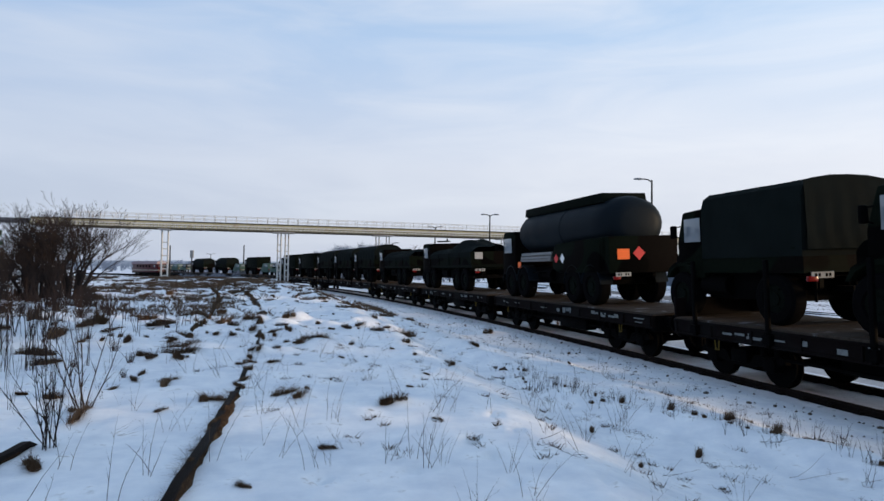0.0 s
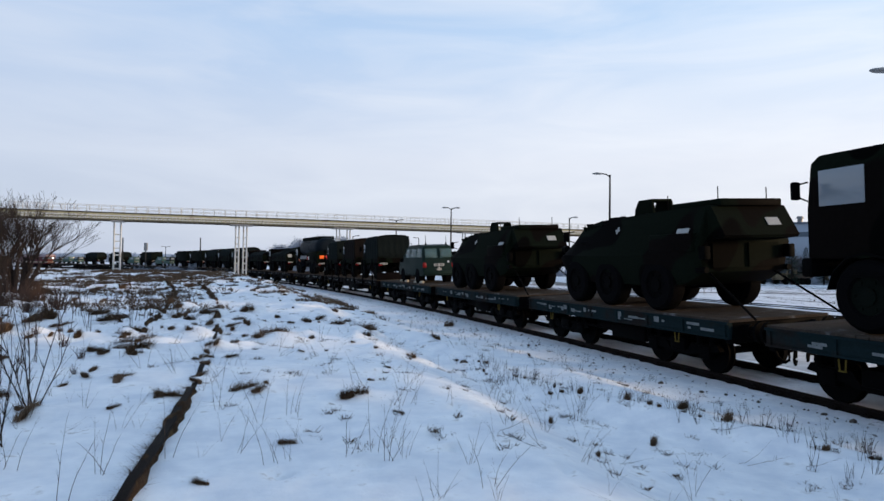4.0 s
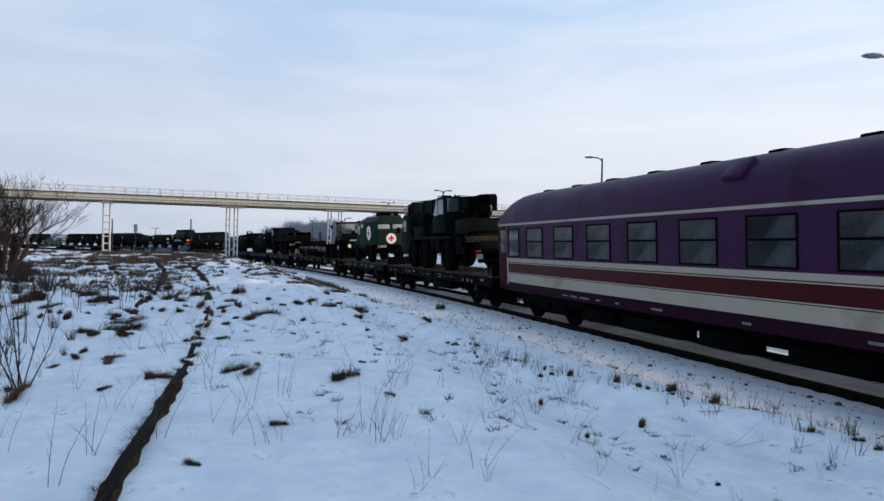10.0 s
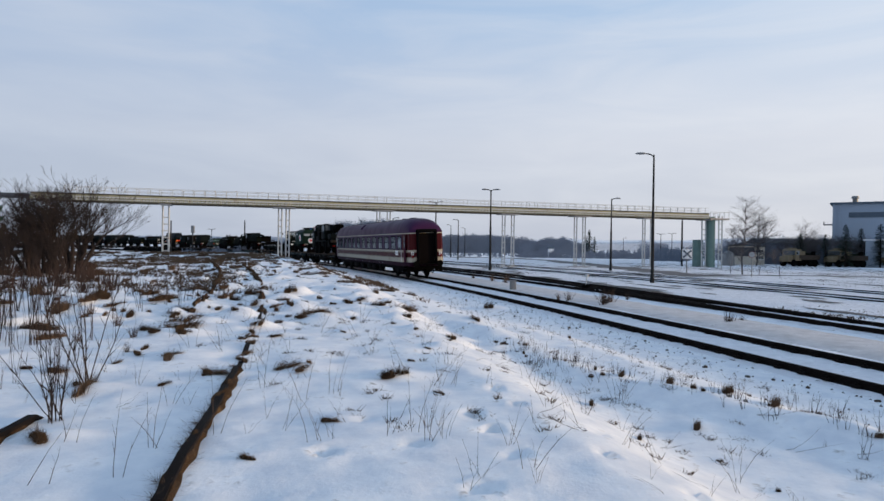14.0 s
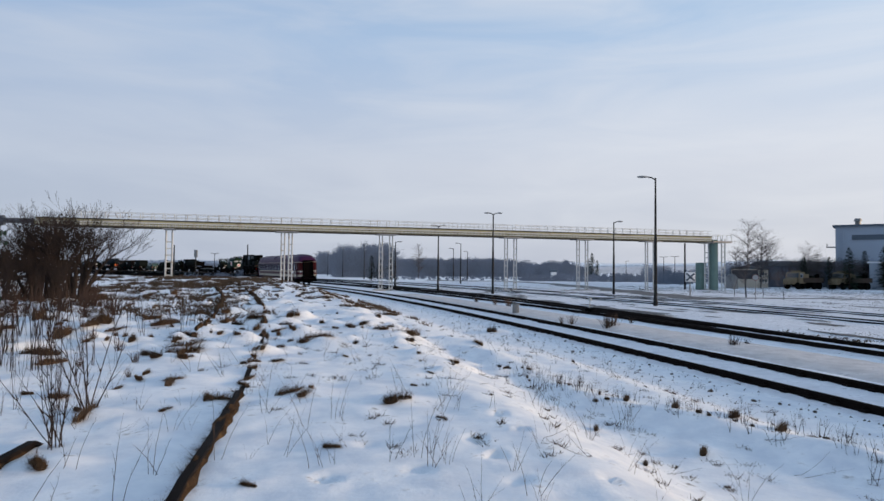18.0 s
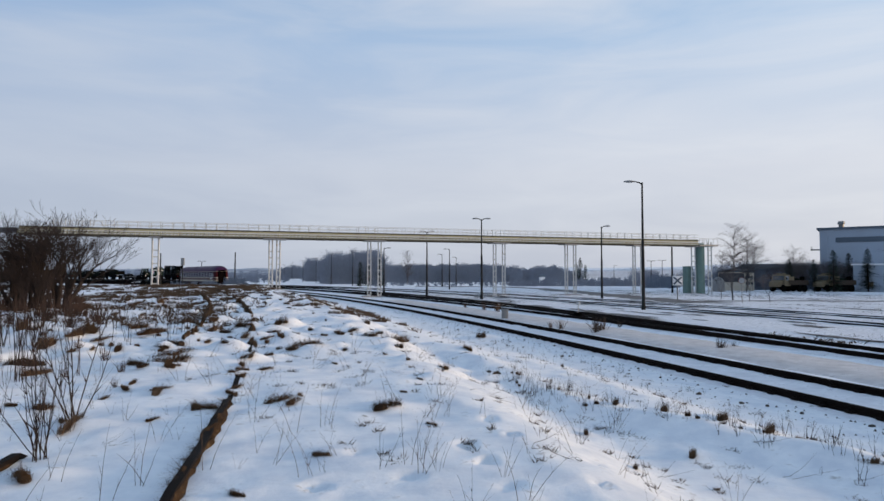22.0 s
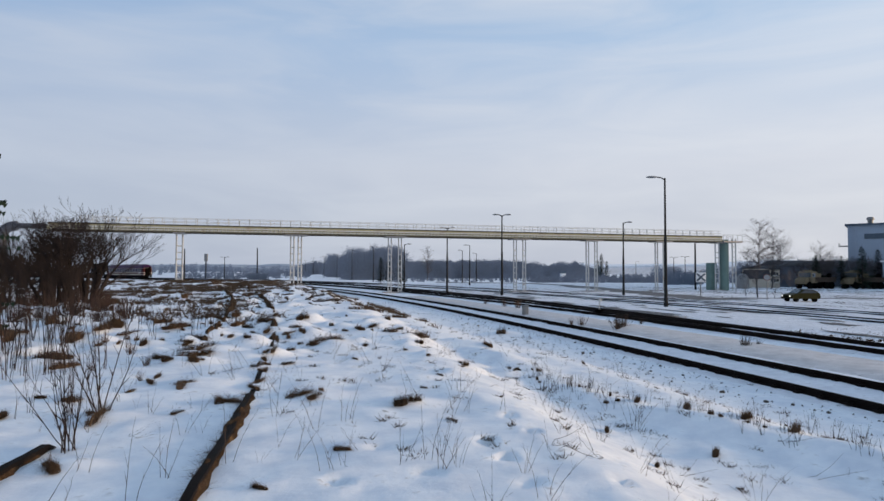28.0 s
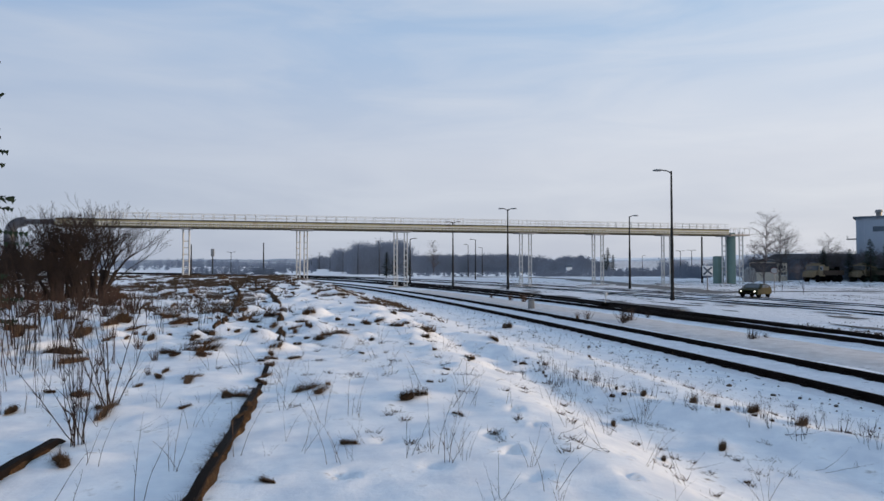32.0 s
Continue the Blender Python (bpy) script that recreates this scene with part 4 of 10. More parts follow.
def buffers(parent, half):
    def make():
        s = Shape()
        s.rod((0, 0, 0), (0, 0.36, 0), 0.10, 12)
        s.rod((0, 0, 0), (0, 0.14, 0), 0.14, 12)
        s.rod((0, 0.36, 0), (0, 0.42, 0), 0.23, 18)
        return s
    for end in (-1, 1):
        for side in (-1, 1):
            piece("buffer", shared("buffer", make, "black"), parent, side * 0.875, end * half, 1.04, 0, 0, 0 if end > 0 else 180)
        def hook():
            s = Shape()
            s.box(0, 0.1, 0, 0.12, 0.3, 0.16, 0.02)
            for k in range(3):
                s.rod((-0.1, 0.28, -0.08 - 0.16 * k), (0.1, 0.28, -0.1 - 0.16 * k), 0.025, 6)
                s.rod((-0.1, 0.28, -0.08 - 0.16 * k), (-0.09, 0.28, -0.24 - 0.16 * k), 0.022, 6)
                s.rod((0.1, 0.28, -0.08 - 0.16 * k), (0.09, 0.28, -0.24 - 0.16 * k), 0.022, 6)
            for sx in (-0.45, 0.45):
                pts = [(sx, 0.02, -0.05), (sx, 0.22, -0.25), (sx * 0.9, 0.3, -0.5), (sx * 0.7, 0.36, -0.62), (sx * 0.5, 0.42, -0.55)]
                for p, q in zip(pts, pts[1:]):
                    s.rod(p, q, 0.028, 7)
            return s
        piece("screw_coupling", shared("coupling", hook, "black"), parent, 0, end * half, 1.0, 0, 0, 0 if end > 0 else 180)


def flatcar(d0, d1, paint, label, stakes=0, end_boards=False, bogies=1.8, planks=True, seed=0):
    """A bogie flat wagon with a timber deck, deep side sills, lettering panels, buffers and chains."""
    rnd = random.Random(seed)
    length = d1 - d0 - 1.0
    half = length / 2
    ob = thing("flat_wagon", label, "rail wagon", "wagons of the train")
    for side in (-1, 1):
        s = Shape()
        s.prism([(-half, 0.88), (-half, 1.22), (half, 1.22), (half, 0.88)][::-1], side * 1.30 - 0.05, side * 1.30 + 0.05)
        s.box(side * 1.36, 0, 1.205, 0.06, length, 0.05)
        s.box(side * 1.36, 0, 0.90, 0.05, length, 0.04)
        n = max(6, int(length / 1.25))
        for k in range(n + 1):
            y = -half + 0.1 + (length - 0.2) * k / n
            s.box(side * 1.365, y, 1.05, 0.05, 0.07, 0.28)
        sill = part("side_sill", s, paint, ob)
        for k in range(int(length * (2.6 if paint == "wagon_green" else 1.7))):
            y = -half + 0.6 + rnd.random() * (length - 1.2)
            w, h = rnd.choice(((0.40, 0.06), (0.22, 0.10), (0.18, 0.13), (0.5, 0.035), (0.3, 0.05), (0.12, 0.12), (0.34, 0.025), (0.09, 0.05)))
            piece("lettering_bar", shared(f"bar|{w}|{h}", lambda: Shape().box(0, 0, 0, 0.006, w, h), "faded"), sill, side * 1.354, y, 1.0 + rnd.random() * 0.12)
    s = Shape()
    for end in (-1, 1):
        s.box(0, end * (half - 0.08), 1.0, 2.6, 0.16, 0.42, 0.02)
    s.box(0, 0, 0.95, 0.5, length - 0.3, 0.36)
    for k in range(5):
        s.box(0, (k - 2) * half * 0.4, 1.02, 2.5, 0.14, 0.22)
    s.rod((-0.9, -half * 0.2, 0.72), (-0.9, half * 0.15, 0.72), 0.16, 12)
    s.box(0.4, half * 0.1, 0.72, 0.5, 0.9, 0.3, 0.03)
    # Filler boxes added so the shaded underside of short wagons looks solid.
    if length < 16.5:
        s.box(0, 0, 0.66, 1.5, length * 0.46, 0.34, 0.03)
    for side in (-1, 1):
        if length < 16.5:
            s.box(side * 0.92, -length * 0.08, 0.62, 0.4, length * 0.16, 0.36, 0.03)
        s.rod((side * 1.0, -length * 0.3, 0.62), (side * 1.0, length * 0.3, 0.62), 0.04, 6)
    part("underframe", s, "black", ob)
    n = max(1, int(length / 0.23))
    s = Shape()
    for k in range(n):
        y = -half + length * (k + 0.5) / n
        s.box(0, y, 1.25 + rnd.uniform(-0.004, 0.004), 2.66, length / n - 0.012, 0.055)
    tagged(part("deck_planks", s, "deck", ob), "worn timber planks with traces of snow", kind="stuff")
    if stakes:
        for side in (-1, 1):
            for k in range(stakes):
                y = -half + 0.9 + (length - 1.8) * k / (stakes - 1)
                piece("stake", shared("stake", lambda: Shape().box(0, 0, 0.62, 0.075, 0.10, 1.75, 0.015).box(0, 0, -0.1, 0.14, 0.2, 0.2), "black"), ob, side * 1.40, y, 1.15)
    if end_boards:
        for end in (-1, 1):
            piece("end_board", shared(f"endboard|{paint}", lambda: Shape().box(0, 0, 0.24, 2.7, 0.07, 0.48, 0.01).box(-0.9, 0.05, 0.24, 0.08, 0.05, 0.46).box(0.9, 0.05, 0.24, 0.08, 0.05, 0.46).box(0, 0.05, 0.24, 0.08, 0.05, 0.46), paint), ob, 0, end * (half - 0.04), 1.26)
    for side in (-1, 1):
        for end in (-1, 1):
            piece("grab_handle", shared("grab", lambda: Shape().rod((0, -0.07, 0), (0, -0.05, -0.2), 0.016, 6).rod((0, 0.07, 0), (0, 0.05, -0.2), 0.016, 6).rod((0, -0.07, -0.2), (0, 0.07, -0.2), 0.016, 6), "handle_yellow"), ob, side * 1.35, end * (half - 1.6), 0.86)
    for end in (-1, 1):
        bogie(ob, end * (half - bogies / 2 - 1.05), bogies)
    buffers(ob, half)
    CONSIST.append((ob, (d0 + d1) / 2, half - 1.9, 0.0))
    return ob


def outline(half, w, taper, end_w, r=0.12):
    """A coach's plan with tapered ends."""
    e = end_w
    left = [(-w, half - taper), (-e, half - r), (-e + r, half)]
    pts = [(x, y) for x, y in left] + [(-x, y) for x, y in left[::-1]]
    return pts + [(x, -y) for x, y in pts[::-1]]


def passenger_coach(d0, label):
    """An older passenger coach in wine red, purple and cream with tapered ends."""
    half = 12.98
    ob = thing("passenger_coach", label, "rail coach")
    plan = outline(half, 1.41, 1.7, 1.24)

    def band(name, z0, z1, mat, grow=0.0, label=""):
        pts = [(x + math.copysign(grow, x), y + math.copysign(grow, y)) for x, y in plan]
        return part(name, Shape().prism(pts, z0, z1, "z"), mat, ob, label)

    band("skirt", 0.88, 1.17, "coach_skirt")
    band("lower_stripe", 1.17, 1.47, "coach_cream", 0.003)
    band("pinstripe", 1.47, 1.49, "coach_red", 0.002)
    band("pinstripe", 1.49, 1.515, "coach_cream", 0.004)
    band("middle_band", 1.515, 1.84, "coach_red", 0.0)
    band("pinstripe", 1.84, 1.865, "coach_cream", 0.004)
    band("pinstripe", 1.865, 1.89, "coach_red", 0.003)
    band("upper_stripe", 1.89, 2.02, "coach_cream", 0.004)
    side = band("window_band", 2.02, 3.17, "coach_purple")
    # the vestibule ends are wine red
    for end in (-1, 1):
        cut = end * 11.66
        pts = [(x, y) for x, y in plan if y * end > 11.66] + [(-1.394, cut), (1.394, cut)]
        mid = end * 12.4
        pts.sort(key=lambda p: math.atan2(p[1] - mid, p[0]))
        pts = [(x + math.copysign(0.004, x), y + (math.copysign(0.004, y) if y != cut else 0.0)) for x, y in pts]
        part("vestibule_panel", Shape().prism(pts, 2.02, 3.17, "z"), "coach_red", side)
    band("cornice_stripe", 3.17, 3.24, "coach_cream", 0.012)
    # roof, drawn in at both ends
    rings = []
    ends = [0.0, 0.06, 0.2, 0.42, 0.75, 1.2, 1.8, 2.6]
    for y in [-half + e for e in ends] + [0] + [half - e for e in ends[::-1]]:
        e = half - abs(y)
        k = math.sqrt(max(0.0, 1 - (1 - min(1, e / 2.0)) ** 2.5))
        w = 1.24 + 0.17 * min(1, e / 1.7)
        top = 3.46 + 0.86 * k
        ring = []
        for j in range(15):
            a = math.pi * j / 14
            c, s_ = math.cos(a), math.sin(a)
            ring.append((-w * math.copysign(abs(c) ** 0.75, c), y, 3.24 + (top - 3.24) * s_ ** 0.85))
        rings.append(ring)
    part("roof", Shape().loft(rings[6:-6]), "coach_purple", ob)
    part("roof_end", Shape().loft(rings[:7]), "coach_purple", ob)
    part("roof_end", Shape().loft(rings[-7:]), "coach_purple", ob)
    # windows on both sides
    spots = [-9.55 + 1.91 * k for k in range(11)]
    for sx in (-1, 1):
        for k, y in enumerate(spots):
            wd = 1.16
            win = piece("window_frame", shared("coachwindow", lambda: frame_shape(wd, 0.98, 0.035, 0.035), "coach_dark"), ob, sx * 1.412, y, 2.56)
            piece("upper_pane", shared("coachpane_u", lambda: Shape().box(0, 0, 0, 0.012, wd - 0.08, 0.38), "coach_glass"), win, 0, 0, 0.255)
            piece("lower_pane", shared("coachpane_l", lambda: Shape().box(0, 0, 0, 0.012, wd - 0.08, 0.46), "coach_glass"), win, 0, 0, -0.215)
            piece("sash_bar", shared("coachsash", lambda: Shape().box(0, 0, 0, 0.03, wd - 0.06, 0.04), "black"), win, 0, 0, 0.03)
        for y in (-11.1, 11.15):
            win = piece("window_frame", shared("coachwindow_s", lambda: frame_shape(0.84, 0.98, 0.035, 0.035), "coach_dark"), ob, sx * 1.412, y, 2.56)
            piece("pane", shared("coachpane_s", lambda: Shape().box(0, 0, 0, 0.012, 0.76, 0.9), "glass_dark"), win)
        for end in (-1, 1):
            skew = -sx * end * 5.7
            door = piece("door", shared("coachdoor", lambda: Shape().box(0, 0, 0, 0.03, 0.80, 1.95, 0.01), "coach_door"), ob, sx * 1.362, end * 12.08, 2.16, 0, 0, skew)
            piece("door_window", shared("doorwin", lambda: Shape().box(0, 0, 0, 0.036, 0.46, 0.8, 0.01), "coach_glass"), door, 0, 0, 0.45)
            piece("handrail", shared("handrail", lambda: Shape().rod((0, 0, -0.65), (0, 0, 0.25), 0.022, 8).rod((0, 0, 0.25), (-0.0, 0.06, 0.27), 0.02, 6), "chrome"), ob, sx * 1.45, end * 11.62, 1.75)
            steps = Shape()
            for q in range(3):
                steps.box(0, 0, -0.25 * q, 0.28, 0.75, 0.035)
            for yy in (-0.38, 0.38):
                steps.box(0, yy, -0.25, 0.26, 0.03, 0.55)
            piece("steps", shared("coachsteps", lambda: steps, "black"), ob, sx * 1.2, end * 12.1, 0.95)
    # end walls with rubber gangways
    for end in (-1, 1):
        s = Shape()
        for x in (-0.66, 0.66):
            s.box(x, 0, 2.22, 0.20, 0.28, 2.45, 0.08)
        s.box(0, 0, 3.36, 1.5, 0.28, 0.24, 0.09)
        piece("gangway_bellows", part_mesh("gangway_bellows", s, "tyre"), ob, 0, end * (half + 0.12), 0)
        s = Shape().box(0, 0, 2.1, 1.12, 0.06, 2.2).box(0, -0.03 * end, 2.1, 0.7, 0.08, 1.9, 0.01)
        piece("end_door", part_mesh("end_door", s, "doorway_black"), ob, 0, end * (half + 0.01), 0)
        piece("gangway_plate", part_mesh("gangway_plate", Shape().box(0, 0, 0, 1.2, 0.5, 0.05), "black"), ob, 0, end * (half + 0.2), 1.02)
        for sx in (-1, 1):
            red_l = piece("tail_lamp", shared("taillamp", lambda: Shape().box(0, 0, 0, 0.14, 0.05, 0.2, 0.02).rod((0, 0, 0.02), (0, -0.04, 0.02), 0.05, 12), "lamp_red"), ob, sx * 1.04, end * (half + 0.03), 1.58)
            tri = piece("end_sign", shared("endsign", lambda: frame_shape_y(0.16, 0.30, 0.03), "white"), ob, sx * 1.04, end * (half + 0.012), 1.75)
    # signs and lettering on the side
    for sx in (-1, 1):
        sign = piece("destination_board", shared("destboard", lambda: Shape().box(0, 0, 0, 0.03, 0.62, 0.32, 0.01), "white"), ob, sx * 1.435, -10.38, 1.80)
        piece("lettering_bar", shared("destbars", lambda: [s := Shape(), [s.box(-0.0, -0.2 + 0.1 * k, 0.02 * (k % 2), 0.034, 0.06, 0.10) for k in range(5)]][0], "hall_dark"), sign)
        for y, w in ((7.6, 0.30), (7.1, 0.42), (6.5, 0.5), (5.8, 0.22), (4.9, 0.16), (-6.3, 0.30), (-5.2, 0.18), (-2.0, 0.35), (0.6, 0.22), (3.3, 0.4), (-12.0, 0.3)):
            piece("lettering_bar", shared(f"cbar|{w}", lambda: Shape().box(0, 0, 0, 0.006, w, 0.05), "faded"), ob, sx * 1.413 if abs(y) < 11 else sx * 1.30, y, 1.0 if abs(y) < 11 else 2.1)
        piece("round_cap", shared("roundcap", lambda: Shape().rod((-0.01, 0, 0), (0.01, 0, 0), 0.07, 12), "grey_steel"), ob, sx * 1.415, -10.35, 1.31)
    for k in range(12):
        y = -10.9 + k * 1.95
        big = k == 0
        piece("roof_vent", shared(f"vent|{big}", lambda: Shape().box(0, 0, 0.02, 0.4, 0.8 if big else 0.4, 0.11, 0.04).box(0, 0, -0.03, 0.3, 0.5 if big else 0.3, 0.1), "black"), ob, -0.25, y, 4.28)
    piece("roof_hatch", shared("hatch", lambda: Shape().box(0, 0, 0, 0.55, 0.55, 0.16, 0.05), "coach_purple"), ob, -1.15, 1.0, 3.97, 0, -42, 0)
    # underframe
    s = Shape()
    s.box(0, 0, 0.72, 2.2, 2 * half - 1, 0.22)
    for y, l_, w in ((6.2, 1.6, 0.5), (3.9, 2.2, 0.5), (1.5, 1.3, 0.55), (-0.9, 1.6, 0.45), (-2.7, 1.3, 0.5), (-4.4, 0.8, 0.35)):
        for sx in (-1, 1):
            s.box(sx * 0.95, y, 0.52, w, l_, 0.36, 0.03)
    s.rod((-0.2, -0.5, 0.5), (-0.2, 3.0, 0.5), 0.14, 12)
    for k in range(5):
        s.rod((-1.1, -6.0 + 1.2 * k, 0.78), (-1.1, -6.0 + 1.2 * k, 0.66), 0.06, 8)
    part("underframe", s, "black", ob)
    for end in (-1, 1):
        bogie(ob, end * 9.5, 2.5)
    buffers(ob, half - 0.05)
    CONSIST.append((ob, d0 + 13.85, 9.5, 0.0))
    return ob


def part_mesh(name, shape, mat):
    me = bpy.data.meshes.new(name)
    shape.bm.to_mesh(me)
    shape.bm.free()
    smooth_mesh(me)
    me.materials.append(MAT[mat])
    return me


def frame_shape(w, h, t, d):
    """A window frame in the y-z plane."""
    s = Shape()
    for sy in (-1, 1):
        s.box(0, sy * (w / 2 - t / 2), 0, d, t, h)
    for sz in (-1, 1):
        s.box(0, 0, sz * (h / 2 - t / 2), d, w - 2 * t, t)
    return s


def frame_shape_y(w, h, t):
    s = Shape()
    for sx in (-1, 1):
        s.box(sx * (w / 2 - t / 2), 0, 0, t, 0.012, h)
    for sz in (-1, 0, 1):
        s.box(0, 0, sz * (h / 2 - t / 2), w, 0.012, t)
    return s


# Mottling in the pane colour imitates reflections and curtain streaks.
MAT["coach_glass"] = material("mottled_reflection_glass", (0.013, 0.016, 0.019), 0.12, 0, 0.6, 1.2, 14, 0.02, dirt=(0.040, 0.046, 0.052), dirt_amount=0.3, spec=0.5)
MAT["coach_skirt"] = material("dark_plum_skirt_paint", (0.020, 0.0055, 0.013), 0.5, 0, 0.25, 0.9, 20, 0.03)
MAT["coach_door"] = material("dark_wine_door_paint", (0.046, 0.008, 0.018), 0.45, 0, 0.2, 0.9, 20, 0.03)
MAT["doorway_black"] = material("near_black_doorway", (0.004, 0.003, 0.003), 0.9, 0, 0.2, 2, 30, 0.02)
MAT["coach_dark"] = material("sooty_red_end_door", (0.007, 0.002, 0.002), 0.7, 0, 0.3, 2, 30, 0.03)


def ring_shape(r, t, spokes=4):
    """A hand wheel on a side wall: a round rim with spokes."""
    sh = Shape()
    pts = [(0.0, r * math.cos(k * math.pi / 10), r * math.sin(k * math.pi / 10)) for k in range(21)]
    for p, q in zip(pts, pts[1:]):
        sh.rod(p, q, t, 7)
    for k in range(spokes):
        a = k * 2 * math.pi / spokes
        sh.rod((0.05, 0, 0), (0, r * math.cos(a), r * math.sin(a)), t * 0.7, 6)
    return sh


# ---- loads ----
def load(ob, d, half, up=DECK):
    CONSIST.append((ob, d, half, up))
    return ob


def side_window(parent, x, y, z, w, h, mat="glass_clear", skew=0):
    return piece("side_window", shared(f"swin|{w}|{h}|{mat}", lambda: Shape().box(0, 0, 0, 0.02, w, h, 0.008), mat), parent, x, y, z, skew)


def mirror(parent, x, y, z):
    return piece("mirror", shared("mirror", lambda: Shape().box(0, 0, 0, 0.18, 0.07, 0.32, 0.03).rod((0.09, 0, 0.12), (0.28, 0, 0.16), 0.015, 6).rod((0.09, 0, -0.12), (0.28, 0, -0.18), 0.015, 6), "black"), parent, x, y, z)


def chock(d, x, up=DECK):
    ob = thing("wheel_chock", "pale timber chock nailed to the wagon deck", "chock", "wheel chocks")
    part("block", Shape().prism([(-0.22, 0), (0.22, 0), (0.22, 0.05), (-0.02, 0.13), (-0.22, 0.13)], x - 0.07, x + 0.07, bevel=0.008), "beige", ob)
    load(ob, d, 0.3, up + 0.003)


def canvas_skin(length, width, z0, z1, roof=0.18, sag=0.03, seed=1, bows=5, round_top=False):
    """A canvas tilt over bows: sagging between them, creased, closed at both ends."""
    rnd = random.Random(seed)
    rings = []
    n = bows * 4
    prof = []
    if round_top:
        for j in range(13):
            a = math.pi * j / 12
            prof.append((-math.cos(a), 0.45 + 0.55 * math.sin(a)))
        prof = [(-1, 0.0), (-1.0, 0.22)] + prof + [(1.0, 0.22), (1, 0.0)]
    else:
        prof = [(-1, 0), (-1.0, 0.3), (-0.995, 0.6), (-0.985, 0.76), (-0.93, 0.88), (-0.78, 0.95), (-0.4, 0.99), (0, 1.0), (0.4, 0.99), (0.78, 0.95), (0.93, 0.88), (0.985, 0.76), (0.995, 0.6), (1.0, 0.3), (1, 0)]
    for k in range(n + 1):
        y = -length / 2 + length * k / n
        dip = sag * math.sin(math.pi * (k % 4) / 4) ** 2
        ring = []
        for px_, pz in prof:
            j = rnd.uniform(-0.012, 0.012)
            ring.append((px_ * (width / 2 - dip * (0.2 < pz < 0.95)) + j, y + rnd.uniform(-0.01, 0.01), z0 + pz * (z1 - z0) - (dip * 0.9 if pz > 0.9 else 0) + j))
        rings.append(ring)
    return Shape().loft(rings)


def rear_flap(parent, y, width, z0, z1, mat):
    """The gathered canvas curtain at the tail."""
    verts, faces = [], []
    nx, nz = 22, 8
    for i in range(nz + 1):
        for j in range(nx + 1):
            u = j / nx * 2 - 1
            fold = 0.020 * math.sin(u * 17 + i * 0.55 + 1.3 * math.sin(i * 0.8)) * (0.3 + 0.7 * (1 - i / nz)) - 0.05 * (1 - i / nz)
            verts.append((u * width / 2 * 0.98, y - 0.03 + fold, z0 + (z1 - z0) * i / nz * 0.97))
    for i in range(nz):
        for j in range(nx):
            q = i * (nx + 1) + j
            faces.append((q, q + 1, q + nx + 2, q + nx + 1))
    ob = sheet("rear_curtain", verts, faces, mat, parent)
    return ob


def chassis(parent, y0, y1, z=0.85, w=0.9):
    s = Shape()
    for side in (-1, 1):
        s.box(side * w / 2, (y0 + y1) / 2, z, 0.1, y1 - y0, 0.24)
    for k in range(5):
        s.box(0, y0 + (y1 - y0) * (k + 0.5) / 5, z, w, 0.12, 0.18)
    s.rod((-0.75, (y0 + y1) / 2 + 0.2, z - 0.05), (-0.75, (y0 + y1) / 2 + 1.2, z - 0.05), 0.26, 14)
    s.box(0.72, (y0 + y1) / 2 + 0.4, z - 0.08, 0.5, 0.9, 0.45, 0.05)
    ln = y1 - y0
    # Filler boxes added to block the view through the dark underside.
    s.box(0, (y0 + y1) / 2 - 0.04 * ln, z - 0.06, 1.55, ln * 0.62, 0.62, 0.05)
    s.box(0, y0 + 0.16 * ln, z - 0.1, 1.5, ln * 0.16, 0.5, 0.05)
    part("chassis", s, "black", parent)


def tail_lights(parent, y, z, x=0.95):
    for side in (-1, 1):
        piece("tail_light", shared("tlight", lambda: Shape().box(0, 0, 0, 0.24, 0.06, 0.11, 0.015), "lamp_red"), parent, side * x, y, z)


def squeeze(ob, k):
    """Shortens a vehicle along its length without changing its wheels."""
    for c in ob.children:
        if c.location.length > 1e-6 or c.matrix_basis.to_euler().to_matrix() != Matrix.Identity(3):
            c.location.y *= k
        elif c.type == "MESH":
            if c.data.users == 1:
                c.data.transform(Matrix.Diagonal((1, k, 1, 1)))
            for g in c.children:
                if g.location.length > 1e-6:
                    g.location.y *= k
                elif g.type == "MESH" and g.data.users == 1:
                    g.data.transform(Matrix.Diagonal((1, k, 1, 1)))


